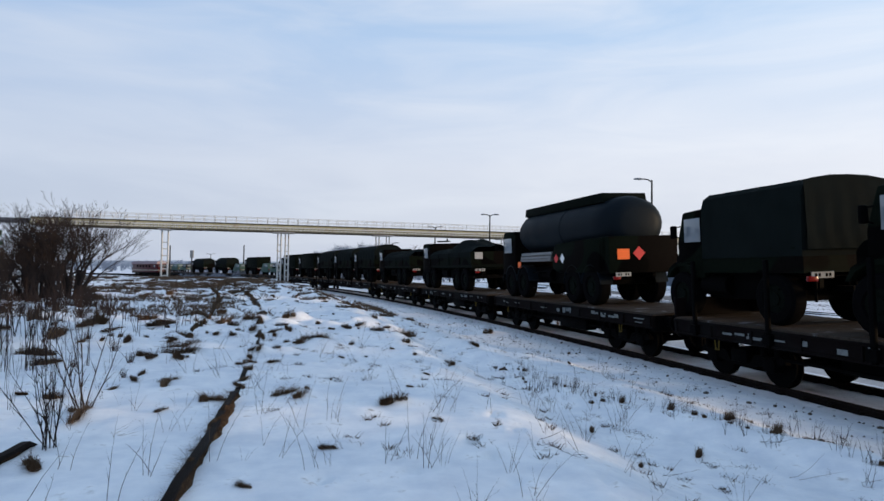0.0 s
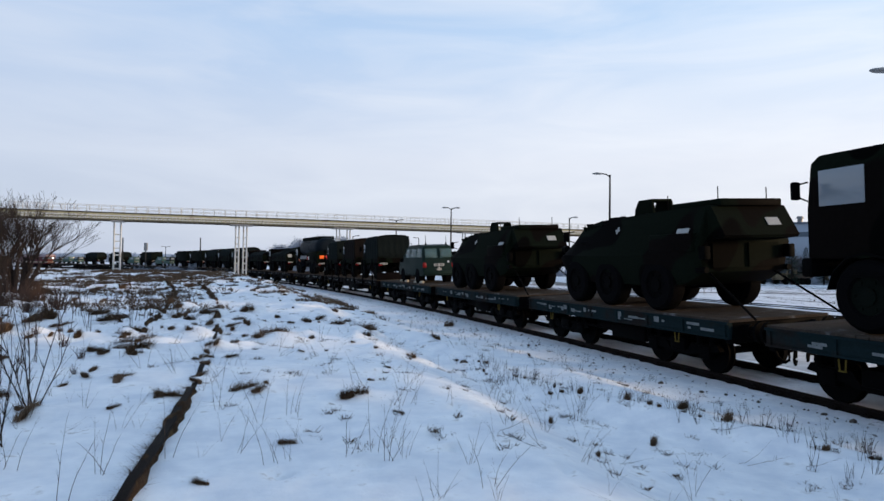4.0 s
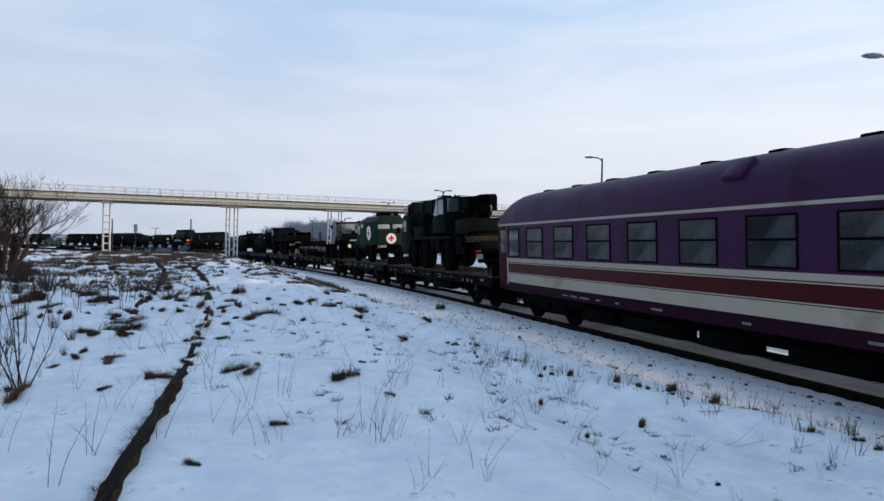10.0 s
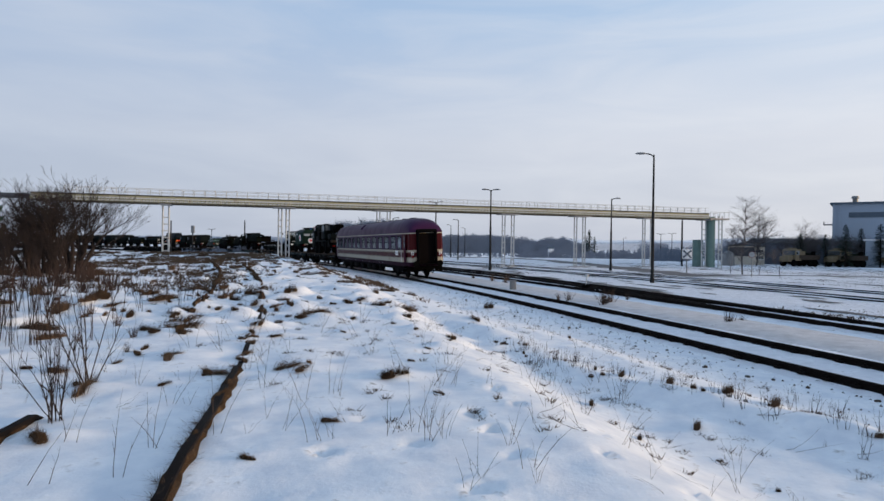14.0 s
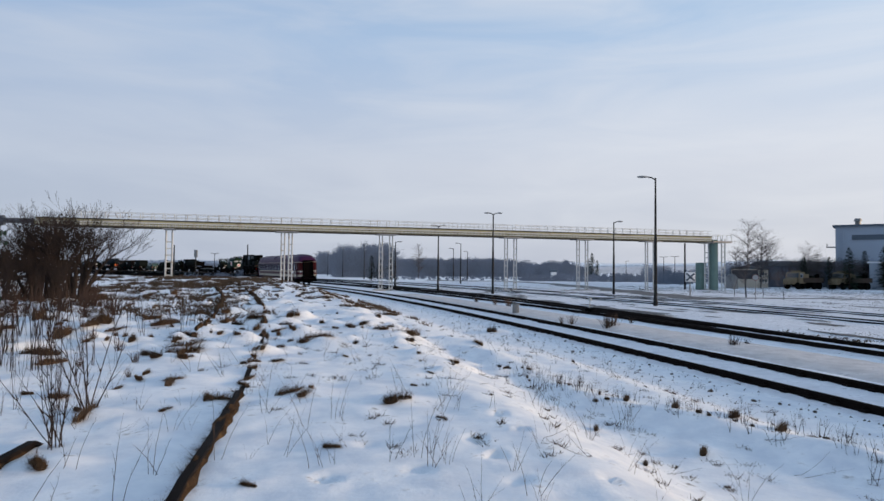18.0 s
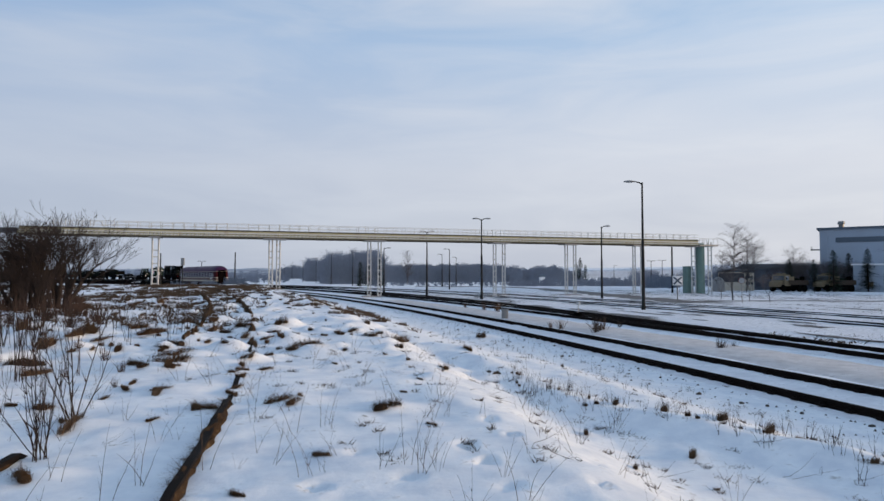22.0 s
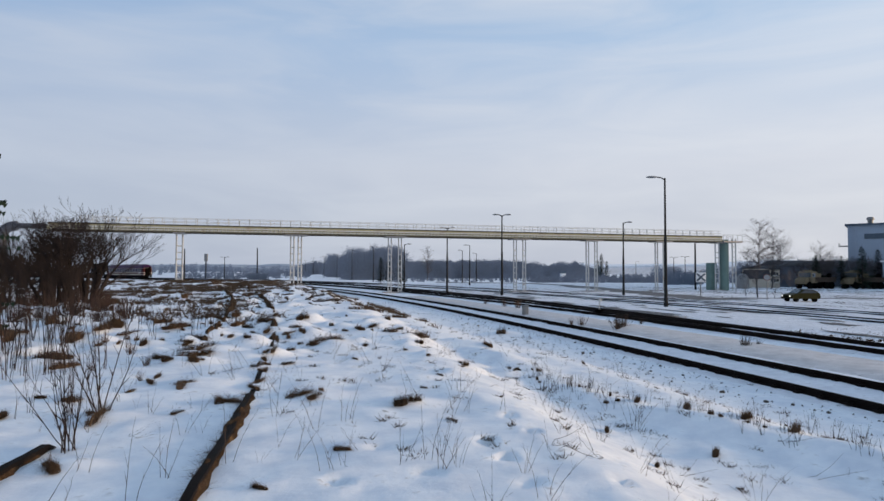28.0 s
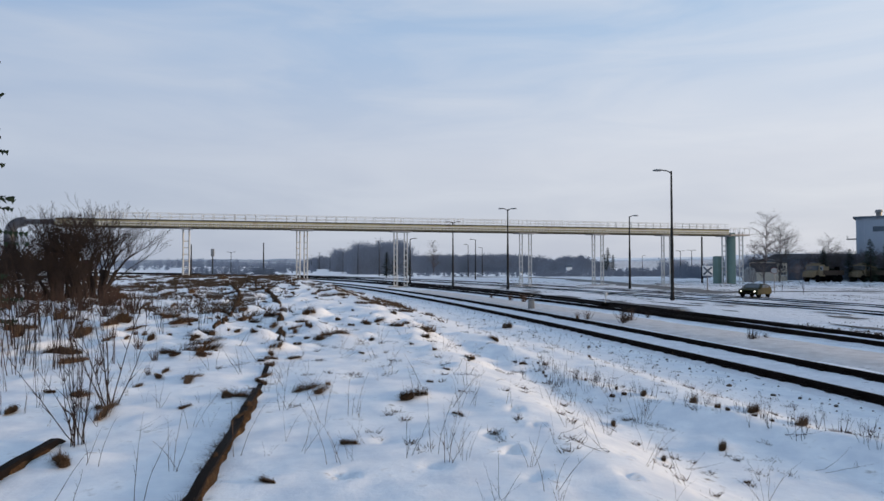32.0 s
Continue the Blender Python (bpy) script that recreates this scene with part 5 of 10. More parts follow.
def light_truck(d, tilt, label, seed):
    """A short bonneted 4x4 truck with a canvas tilt."""
    ob = thing("canvas_truck", label, "truck", "short canvas trucks")
    chassis(ob, -2.3, 2.2)
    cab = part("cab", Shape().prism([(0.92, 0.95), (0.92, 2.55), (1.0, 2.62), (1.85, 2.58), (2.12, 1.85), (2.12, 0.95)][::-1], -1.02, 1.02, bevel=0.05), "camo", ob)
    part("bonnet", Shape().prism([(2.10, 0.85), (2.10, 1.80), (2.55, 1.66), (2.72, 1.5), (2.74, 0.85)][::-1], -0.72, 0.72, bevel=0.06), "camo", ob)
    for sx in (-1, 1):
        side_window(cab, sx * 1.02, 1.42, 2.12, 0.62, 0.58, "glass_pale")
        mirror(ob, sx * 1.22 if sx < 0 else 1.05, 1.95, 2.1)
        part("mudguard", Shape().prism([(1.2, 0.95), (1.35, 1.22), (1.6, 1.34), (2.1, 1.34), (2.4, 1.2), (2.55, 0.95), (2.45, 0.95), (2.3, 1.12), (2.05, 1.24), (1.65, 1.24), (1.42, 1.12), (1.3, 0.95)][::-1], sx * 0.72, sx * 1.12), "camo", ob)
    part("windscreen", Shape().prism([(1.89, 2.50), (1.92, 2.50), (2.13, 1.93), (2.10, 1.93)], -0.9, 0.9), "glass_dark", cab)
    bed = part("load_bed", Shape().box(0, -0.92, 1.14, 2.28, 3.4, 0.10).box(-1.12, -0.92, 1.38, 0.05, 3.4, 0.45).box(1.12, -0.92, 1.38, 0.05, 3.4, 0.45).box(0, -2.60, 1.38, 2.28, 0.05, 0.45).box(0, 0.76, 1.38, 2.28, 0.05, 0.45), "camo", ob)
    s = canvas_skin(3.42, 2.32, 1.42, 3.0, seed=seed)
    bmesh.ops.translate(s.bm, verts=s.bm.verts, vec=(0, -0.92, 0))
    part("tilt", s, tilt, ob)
    rear_flap(ob, -2.64, 2.26, 1.55, 2.92, tilt)
    for y in (1.85, -1.65):
        axle_pair(ob, y, 0.56, 0.36, 1.86)
    number_plate(ob, -0.72, -2.64, 1.05)
    tail_lights(ob, -2.62, 0.98)
    part("hatch_lid", Shape().rod((0, 1.5, 2.6), (0, 1.5, 2.70), 0.42, 18), "black", ob)
    s = Shape().box(0, -2.5, 0.75, 0.2, 0.5, 0.12).rod((-0.6, -2.3, 1.0), (-0.6, -2.3, 0.5), 0.03, 6).box(0.6, -2.1, 0.82, 0.7, 0.3, 0.35, 0.04)
    part("tow_hitch", s, "black", ob)
    squeeze(ob, 0.87)
    return load(ob, d, 1.7)


def cabover(ob, y0, y1, w=2.4, z0=0.95, z1=2.75, mat="camo"):
    cab = part("cab", Shape().prism([(y0, z0), (y0, z1 - 0.05), (y0 + 0.1, z1), (y1 - 0.28, z1), (y1 - 0.10, z1 - 0.12), (y1, z0 + 0.85), (y1, z0)][::-1], -w / 2, w / 2, bevel=0.05), mat, ob)
    part("bumper", Shape().box(0, y1 + 0.04, z0 - 0.15, w, 0.22, 0.34, 0.04), "black", cab)
    part("windscreen", Shape().prism([(y1 - 0.095, z1 - 0.2), (y1 - 0.06, z1 - 0.2), (y1 + 0.012, z0 + 0.92), (y1 - 0.02, z0 + 0.92)], -w / 2 + 0.15, w / 2 - 0.15), "glass_dark", cab)
    for sx in (-1, 1):
        side_window(cab, sx * (w / 2), (y0 + y1) / 2 + 0.12, z1 - 0.58, (y1 - y0) * 0.52, 0.62, "glass_pale")
        mirror(ob, -w / 2 - 0.28 if sx < 0 else w / 2 + 0.1, y1 - 0.05, z1 - 0.6)
        part("step", Shape().box(sx * (w / 2 - 0.08), y0 + 0.5, z0 - 0.28, 0.24, 0.5, 0.05), "black", cab)
    return cab


def arch_guards(ob, ys, r, w, mat="black"):
    for y in ys:
        for sx in (-1, 1):
            ring = []
            for k in range(7):
                a = math.pi * (0.05 + 0.9 * k / 6)
                ring.append((y + (r + 0.10) * math.cos(a), r + (r + 0.10) * math.sin(a)))
            inner = [(yy, zz - 0.04) for yy, zz in ring[::-1]]
            part("mudguard", Shape().prism(ring + inner, sx * (w / 2 - 0.45), sx * (w / 2)), mat, ob)


def tanker_truck(d):
    ob = thing("tanker_truck", "camouflaged four-axle fuel tanker truck with warning plates", "truck")
    chassis(ob, -4.9, 4.8, 1.0)
    cabover(ob, 3.45, 5.1)
    rings = []
    for y, k in ((-4.85, 0.05), (-4.83, 0.48), (-4.74, 0.72), (-4.52, 0.89), (-4.2, 0.97), (-3.7, 1.0), (-1.2, 1.0), (-1.19, 1.015), (-1.1, 1.015), (-1.09, 1.0), (1.0, 1.0), (2.9, 1.0), (3.1, 0.95), (3.18, 0.7), (3.2, 0.1)):
        rings.append([(1.16 * k * math.cos(2 * math.pi * j / 28), y, 2.60 + 0.92 * k * math.sin(2 * math.pi * j / 28)) for j in range(28)])
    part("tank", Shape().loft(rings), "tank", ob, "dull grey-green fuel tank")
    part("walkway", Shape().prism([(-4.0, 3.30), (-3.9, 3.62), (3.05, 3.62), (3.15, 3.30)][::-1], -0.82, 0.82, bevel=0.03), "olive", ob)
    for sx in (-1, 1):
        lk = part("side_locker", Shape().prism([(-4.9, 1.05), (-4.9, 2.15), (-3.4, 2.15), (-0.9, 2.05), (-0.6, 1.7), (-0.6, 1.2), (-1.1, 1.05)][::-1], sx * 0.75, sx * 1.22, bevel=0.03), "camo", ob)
        part("hose_tray", Shape().box(sx * 1.05, 1.2, 1.62, 0.3, 3.2, 0.08).rod((sx * 1.05, -0.3, 1.74), (sx * 1.05, 2.9, 1.74), 0.075, 10).rod((sx * 1.12, -0.3, 1.52), (sx * 1.12, 2.9, 1.52), 0.06, 10), "grey_steel", ob)
        for k in range(3):
            part("step", Shape().box(sx * 1.1, 1.0, 0.45 + 0.3 * k, 0.3, 0.7, 0.04), "black", ob)
        dia = Shape().box(0, 0, 0, 0.012, 0.24, 0.24, turn=Matrix.Rotation(radians(45), 3, "X"))
        piece("hazard_diamond", part_mesh("hazard_diamond", dia, "white"), lk, sx * 1.23, -1.55, 1.55, label="white hazard diamond")
        dia = Shape().box(0, 0, 0, 0.012, 0.24, 0.24, turn=Matrix.Rotation(radians(45), 3, "X"))
        piece("hazard_diamond", part_mesh("hazard_diamond", dia, "red"), lk, sx * 1.23, -1.0, 1.55, label="red hazard diamond")
        piece("warning_plate", part_mesh("warning_plate", Shape().box(0, 0, 0, 0.012, 0.3, 0.24), "orange"), ob, sx * 1.21, 2.95, 1.35, label="orange warning plate")
    rear = part("rear_cabinet", Shape().box(0, -4.75, 1.6, 2.44, 0.7, 1.15, 0.04), "camo", ob)
    piece("warning_plate", part_mesh("warning_plate", Shape().box(0, 0, 0, 0.42, 0.014, 0.32), "orange"), rear, -0.72, -5.11, 1.62, label="orange warning plate")
    dia = Shape().box(0, 0, 0, 0.30, 0.014, 0.30, turn=Matrix.Rotation(radians(45), 3, "Y"))
    piece("hazard_diamond", part_mesh("hazard_diamond", dia, "red"), rear, -0.18, -5.11, 1.64, label="red hazard diamond")
    number_plate(ob, -0.75, -5.12, 1.0)
    tail_lights(ob, -5.08, 0.9)
    ys = (4.1, 2.6, -2.3, -3.75)
    for y in ys:
        axle_pair(ob, y, 0.62, 0.42, 2.02)
    arch_guards(ob, ys, 0.62, 2.44, "tank")
    squeeze(ob, 0.88)
    return load(ob, d, 3.4)


def raise_body(ob, up):
    """Lifts all but the wheels, mudguards and chassis of a truck."""
    for c in ob.children:
        if not c.name.startswith(("wheel", "mudguard", "chassis", "underrun", "number", "tail")):
            c.location.z += up


def heavy_truck(d, kind, label, length=10.0, axles=(4.1, 2.6, -2.3, -3.75), group="heavy army trucks", seed=3):
    """A cab-over truck: 'hump' (low bed under a bulging sheet), 'low' (flat sheet), 'round' (arched tilt), 'box' (square body), 'drop' (sheeted bed with high dropsides)."""
    ob = thing("army_truck", label, "truck", group)
    h = length / 2
    chassis(ob, -h + 0.2, h - 0.2, 1.0)
    cabover(ob, h - 1.75, h - 0.1)
    y0, y1 = -h + 0.05, h - 1.95
    mid, ln = (y0 + y1) / 2, y1 - y0
    bed = Shape().box(0, mid, 1.32, 2.44, ln, 0.14)
    for k in range(8):
        bed.box(0, y0 + ln * (k + 0.5) / 8, 1.2, 2.3, 0.08, 0.16)
    part("load_bed", bed, "olive", ob)
    if kind in ("hump", "low", "drop", "round"):
        top = 2.05 if kind != "drop" else 2.12
        for sx in (-1, 1):
            s = Shape().box(sx * 1.21, mid, (1.39 + top) / 2, 0.05, ln, top - 1.39)
            for k in range(5):
                s.box(sx * 1.245, y0 + ln * k / 4 + (0.04 if k == 0 else -0.04 if k == 4 else 0), (1.39 + top) / 2, 0.06, 0.09, top - 1.39)
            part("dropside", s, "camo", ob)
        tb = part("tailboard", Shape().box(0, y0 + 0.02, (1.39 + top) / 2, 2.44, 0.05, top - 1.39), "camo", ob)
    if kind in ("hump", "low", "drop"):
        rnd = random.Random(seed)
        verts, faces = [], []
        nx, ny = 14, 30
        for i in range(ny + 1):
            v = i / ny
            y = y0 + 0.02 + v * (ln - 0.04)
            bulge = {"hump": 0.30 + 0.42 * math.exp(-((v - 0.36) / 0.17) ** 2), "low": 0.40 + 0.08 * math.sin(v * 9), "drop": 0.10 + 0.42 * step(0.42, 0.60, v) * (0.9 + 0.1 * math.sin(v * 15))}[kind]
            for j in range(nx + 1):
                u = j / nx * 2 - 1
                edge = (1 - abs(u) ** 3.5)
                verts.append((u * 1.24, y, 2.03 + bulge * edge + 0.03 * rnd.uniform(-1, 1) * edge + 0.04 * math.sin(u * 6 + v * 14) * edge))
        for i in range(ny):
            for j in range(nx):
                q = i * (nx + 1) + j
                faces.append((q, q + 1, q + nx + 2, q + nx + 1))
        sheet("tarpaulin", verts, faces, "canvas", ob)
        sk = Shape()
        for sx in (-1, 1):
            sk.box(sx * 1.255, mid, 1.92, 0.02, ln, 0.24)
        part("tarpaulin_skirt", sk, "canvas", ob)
    if kind == "round":
        s = canvas_skin(ln, 2.5, 2.0, 3.25, seed=seed, bows=6, round_top=True)
        bmesh.ops.translate(s.bm, verts=s.bm.verts, vec=(0, mid, 0))
        part("tilt", s, "canvas", ob)
    if kind == "box":
        body = part("box_body", Shape().box(0, mid, 2.25, 2.46, ln, 1.75, 0.04), "olive", ob)
        for k in range(9):
            for sx in (-1, 1):
                piece("rib", shared("boxrib", lambda: Shape().box(0, 0, 0, 0.03, 0.05, 1.7), "olive"), body, sx * 1.24, y0 + ln * (k + 0.5) / 9, 2.25)
    if kind == "hump":
        part("roof_ring", Shape().rod((0, h - 0.9, 2.86), (0, h - 0.9, 2.93), 0.42, 20).rod((0.2, h - 1.0, 2.93), (0.2, h - 1.0, 3.08), 0.05, 8), "black", ob)
        piece("warning_board", part_mesh("warning_board", Shape().box(0, 0, 0, 0.42, 0.02, 0.34), "plate"), ob, -0.85, y0 - 0.02, 1.85)
    for y in axles:
        axle_pair(ob, y, 0.62, 0.42, 2.02)
    arch_guards(ob, axles[:1] if len(axles) == 3 else axles[:2], 0.62, 2.44)
    number_plate(ob, -0.8, y0 - 0.03, 1.12)
    tail_lights(ob, y0 - 0.02, 1.02)
    part("underrun", Shape().box(0, y0 + 0.1, 0.75, 2.2, 0.12, 0.14).box(-0.6, y0 + 0.15, 0.95, 0.1, 0.1, 0.4).box(0.6, y0 + 0.15, 0.95, 0.1, 0.1, 0.4), "black", ob)
    if kind == "drop":
        raise_body(ob, 0.28)
    return load(ob, d, max(abs(axles[0]), abs(axles[-1])) * 0.85)


def small_vehicle(d, kind, label, mat):
    """Light field cars and small vans far up the train."""
    ob = thing("field_car", label, "car", "light vehicles of the train")
    if kind == "van":
        part("body", Shape().prism([(-2.2, 0.5), (-2.25, 1.2), (-2.15, 1.95), (1.0, 1.98), (1.7, 1.3), (2.35, 1.1), (2.4, 0.5)][::-1], -0.95, 0.95, bevel=0.06), mat, ob)
    else:
        part("body", Shape().prism([(-2.1, 0.55), (-2.15, 1.15), (2.2, 1.12), (2.25, 0.55)][::-1], -0.92, 0.92, bevel=0.05), mat, ob)
        part("hard_top", Shape().prism([(-2.1, 1.14), (-2.0, 1.92), (0.3, 1.95), (0.75, 1.14)][::-1], -0.88, 0.88, bevel=0.05), "canvas", ob)
    for sx in (-1, 1):
        for y, w in ((-1.35, 0.9), (-0.25, 0.85)):
            side_window(ob, sx * (0.95 if kind == "van" else 0.885), y, 1.58, w, 0.42, "glass_pale")
    piece("rear_window", shared("carrearwin", lambda: Shape().box(0, 0, 0, 1.2, 0.03, 0.4, 0.01), "glass_pale"), ob, 0, -2.2 if kind == "van" else -2.07, 1.58)
    for y in (1.45, -1.4):
        axle_pair(ob, y, 0.40, 0.24, 1.55)
    number_plate(ob, -0.3, -2.27, 0.85)
    tail_lights(ob, -2.24, 0.95, 0.78)
    return load(ob, d, 1.4)


def minibus(d):
    """A rounded passenger van."""
    ob = thing("minibus", "dark green army minibus with two roof aerials", "van")
    w = 0.95
    # side view outline, then drawn across with tumblehome
    side = [(-2.40, 0.40), (-2.46, 0.62), (-2.44, 1.12), (-2.32, 1.85), (-2.20, 2.06), (-1.6, 2.14), (0.5, 2.14), (0.95, 2.05), (1.68, 1.36), (2.30, 1.14), (2.45, 0.85), (2.44, 0.42)]

    def wid(z):
        return w if z < 1.2 else w - (z - 1.2) * 0.16
    s = Shape()
    rings = []
    for k in (-1.0, -0.985, -0.94, -0.8, 0.8, 0.94, 0.985, 1.0):
        inset = {1.0: 0.10, 0.985: 0.05, 0.94: 0.015, 0.8: 0.0}[abs(k)]
        rings.append([(k * wid(z), y * (1 - inset * 0.35) + (0.0), z - (inset * 0.6 if z > 1.5 else 0)) for y, z in side])
    s.loft(rings)
    body = part("body", s, "van_green", ob)
    for sx in (-1, 1):
        for y, wd in ((-1.62, 0.86), (-0.48, 0.94), (0.58, 0.80)):
            sw = piece("side_window", shared(f"vanwin|{wd}", lambda: Shape().box(0, 0, 0, 0.02, wd, 0.50, 0.02), "glass_van"), body, sx * 0.882, y, 1.66, 0, -sx * 9.5, 0)
        piece("door_mirror", shared("vmirror", lambda: Shape().box(0, 0, 0, 0.2, 0.1, 0.22, 0.04), "black"), body, sx * 1.06, 1.32, 1.28)
        piece("sill", shared("vsill", lambda: Shape().box(0, 0, 0, 0.04, 2.3, 0.16, 0.015), "black"), body, sx * 0.93, 0.05, 0.45)
    for y in (1.55, -1.42):
        for sx in (-1, 1):
            part("wheel_arch", Shape().rod((sx * 0.62, y, 0.40), (sx * 0.958, y, 0.40), 0.42, 22), "tyre", body)
    for x in (-0.43, 0.43):
        piece("rear_window", shared("vrear", lambda: Shape().box(0, 0, 0, 0.70, 0.02, 0.52, 0.04), "glass_van"), body, x, -2.40, 1.64, -10, 0, 0)
        piece("rear_lamp", shared("vlamp", lambda: Shape().box(0, 0, 0, 0.22, 0.06, 0.28, 0.025), "lamp_red"), body, x * 1.93, -2.42, 1.0)
    part("windscreen", Shape().prism([(1.00, 2.00), (1.03, 2.03), (1.70, 1.39), (1.66, 1.37)], -0.74, 0.74), "glass_dark", body)
    part("rear_bumper", Shape().box(0, -2.44, 0.56, 1.86, 0.16, 0.26, 0.06), "van_green", body)
    number_plate(ob, 0.0, -2.475, 1.0, 0.6, 0.14)
    cross = Shape().box(0, 0, 0, 0.28, 0.012, 0.09).box(0, 0.001, 0, 0.09, 0.014, 0.28)
    piece("convoy_cross", part_mesh("convoy_cross", cross, "plate"), body, 0, -2.478, 0.76, label="white cross mark")
    part("badge", Shape().rod((0.55, -2.44, 1.16), (0.55, -2.47, 1.16), 0.06, 14), "chrome", body)
    for x in (-0.6, 0.6):
        a = part("aerial", Shape().rod((x, -2.0, 2.10), (x, -2.0, 2.26), 0.055, 10, 0.02).rod((x, -2.0, 2.24), (x, -2.0, 2.60), 0.012, 6), "black", ob)
    part("aerial", Shape().rod((0.0, -0.2, 2.11), (0.0, -0.2, 2.26), 0.02, 6), "black", ob)
    for y in (1.55, -1.42):
        axle_pair(ob, y, 0.36, 0.24, 1.62, "black")
    squeeze(ob, 0.90)
    return load(ob, d, 1.5)


MAT["glass_van"] = glass("tinted_van_glass", (0.06, 0.12, 0.12), 0.05, 0.42)


def armoured_carrier(d, label):
    """A six-wheeled armoured carrier with a wedge nose and sloped upper sides."""
    ob = thing("armoured_carrier", label, "armoured vehicle", "six-wheeled armoured carriers")
    h = 3.6
    rings = []
    for y, zb, zm, zt, wm, wt in ((-h + 0.30, 1.02, 1.60, 2.38, 1.24, 0.98), (-h + 0.33, 0.94, 1.58, 2.42, 1.30, 1.0), (-2.75, 0.70, 1.38, 2.42, 1.38, 1.02), (-2.2, 0.60, 1.35, 2.42, 1.40, 1.02), (1.2, 0.60, 1.35, 2.34, 1.40, 0.98), (2.3, 0.66, 1.38, 2.17, 1.38, 0.92), (2.95, 0.75, 1.40, 1.78, 1.30, 0.90), (h - 0.05, 0.95, 1.32, 1.50, 1.10, 0.86), (h, 1.1, 1.28, 1.36, 1.0, 0.8)):
        rings.append([(-wm * 0.86, y, zb), (-wm, y, zm), (-wt, y, zt), (wt, y, zt), (wm, y, zm), (wm * 0.86, y, zb)])
    hull = part("hull", Shape().loft(rings), "camo", ob)
    # wedge tail overhang and doors
    part("tail_plate", Shape().prism([(-h + 0.34, 2.43), (-h + 0.16, 2.41), (-h - 0.26, 1.74), (-h - 0.20, 1.68), (-h + 0.34, 1.64)], -1.02, 1.02), "camo", ob)
    for sx in (-1, 1):
        part("rear_door", Shape().prism([(-h + 0.34, 1.58), (-h + 0.26, 1.58), (-h + 0.26, 1.04), (-h + 0.34, 1.04)], sx * 0.5 - 0.42, sx * 0.5 + 0.42), "camo", ob)
        part("stowage_bin", Shape().box(sx * 1.22, -2.4, 1.62, 0.32, 1.6, 0.42, 0.03), "camo", ob)
        s = Shape()
        for k in range(5):
            s.rod((sx * 1.14, -1.2 + 0.7 * k, 1.75), (sx * 1.20, -0.8 + 0.7 * k, 1.75), 0.03, 6)
        s.box(sx * 1.2, 0.6, 1.62, 0.08, 2.2, 0.10).rod((sx * 1.12, -1.5, 1.9), (sx * 1.12, 1.4, 1.84), 0.05, 8)
        part("side_tools", s, "black", ob)
        part("head_lamp", Shape().rod((sx * 0.95, h - 0.25, 1.58), (sx * 0.95, h - 0.05, 1.58), 0.11, 12), "black", ob)
        part("lamp_guard", Shape().box(sx * 1.18, -h + 0.22, 1.38, 0.18, 0.2, 0.3, 0.03).rod((sx * 1.15, -h + 0.5, 1.0), (sx * 1.15, -h + 0.2, 1.0), 0.07, 8), "black", ob)
        mirror(ob, sx * 1.25, h - 0.75, 1.95)
    mount = Shape()
    for sx in (-0.3, 0.3):
        mount.prism([(-0.40, 2.34), (-0.30, 2.80), (0.30, 2.84), (0.48, 2.60), (0.52, 2.34)], sx - 0.03, sx + 0.03)
    mount.box(0, 0.0, 2.81, 0.62, 0.60, 0.06).rod((0, 0.05, 2.2), (0, 0.05, 2.42), 0.52, 20)
    part("gun_mount", mount, "camo", ob)
    s = Shape()
    for x, y, r in ((0.45, 1.6, 0.33), (-0.45, 1.6, 0.33), (0.0, -1.0, 0.42)):
        s.rod((x, y, 2.18), (x, y, 2.30), r, 18)
    s.box(0.0, -2.7, 2.48, 1.7, 1.7, 0.16, 0.03).box(-0.5, -0.6, 2.32, 0.5, 1.2, 0.12, 0.02)
    for k in range(6):
        s.rod((-0.95, 2.1 - 0.22 * k, 2.08), (-1.02, 2.14 - 0.22 * k, 2.22), 0.045, 8)
    part("hatches", s, "camo", ob)
    for x, y, z in ((-0.7, -1.5, 2.35), (-0.7, -3.3, 2.4), (0.75, -3.2, 2.4)):
        part("aerial", Shape().rod((x, y, z - 0.1), (x, y, z + 0.1), 0.05, 8).rod((x, y, z + 0.1), (x, y, z + 0.45), 0.012, 6), "black", ob)
    piece("marking_plate", part_mesh("marking_plate", Shape().box(0, 0, 0, 0.012, 0.4, 0.24), "plate"), ob, -1.27, -2.75, 1.83, 0, 26, 0)
    piece("marking_plate", part_mesh("marking_plate", Shape().box(0, 0, 0, 0.36, 0.012, 0.2), "plate"), ob, 0.45, -h - 0.085, 2.04, -32, 0, 0)
    cross = Shape().box(0, 0, 0, 0.012, 0.2, 0.05).box(0.001, 0, 0, 0.014, 0.05, 0.2)
    piece("cross_mark", part_mesh("cross_mark", cross, "plate"), ob, -1.15, 0.1, 2.02, 0, 26, 0)
    for y in (2.2, 0.45, -1.75):
        axle_pair(ob, y, 0.64, 0.44, 2.24, "black")
    s = Shape()
    for y in (2.2, 0.45, -1.75):
        s.rod((-1.0, y, 0.64), (1.0, y, 0.64), 0.14, 10)
    part("axles", s, "black", ob)
    rnd = random.Random(12)
    s = Shape()
    for k in range(16):
        y = 2.2 - 0.32 * k
        s.box(rnd.choice((-0.85, -0.75, 0.8)), y, 2.34 if y < 1 else 2.26, rnd.uniform(0.12, 0.3), rnd.uniform(0.1, 0.34), rnd.uniform(0.06, 0.16), 0.015)
    for k in range(4):
        s.rod((-1.0, 1.6 - 1.1 * k, 2.2), (-1.0, 0.8 - 1.1 * k, 2.22), 0.035, 6)
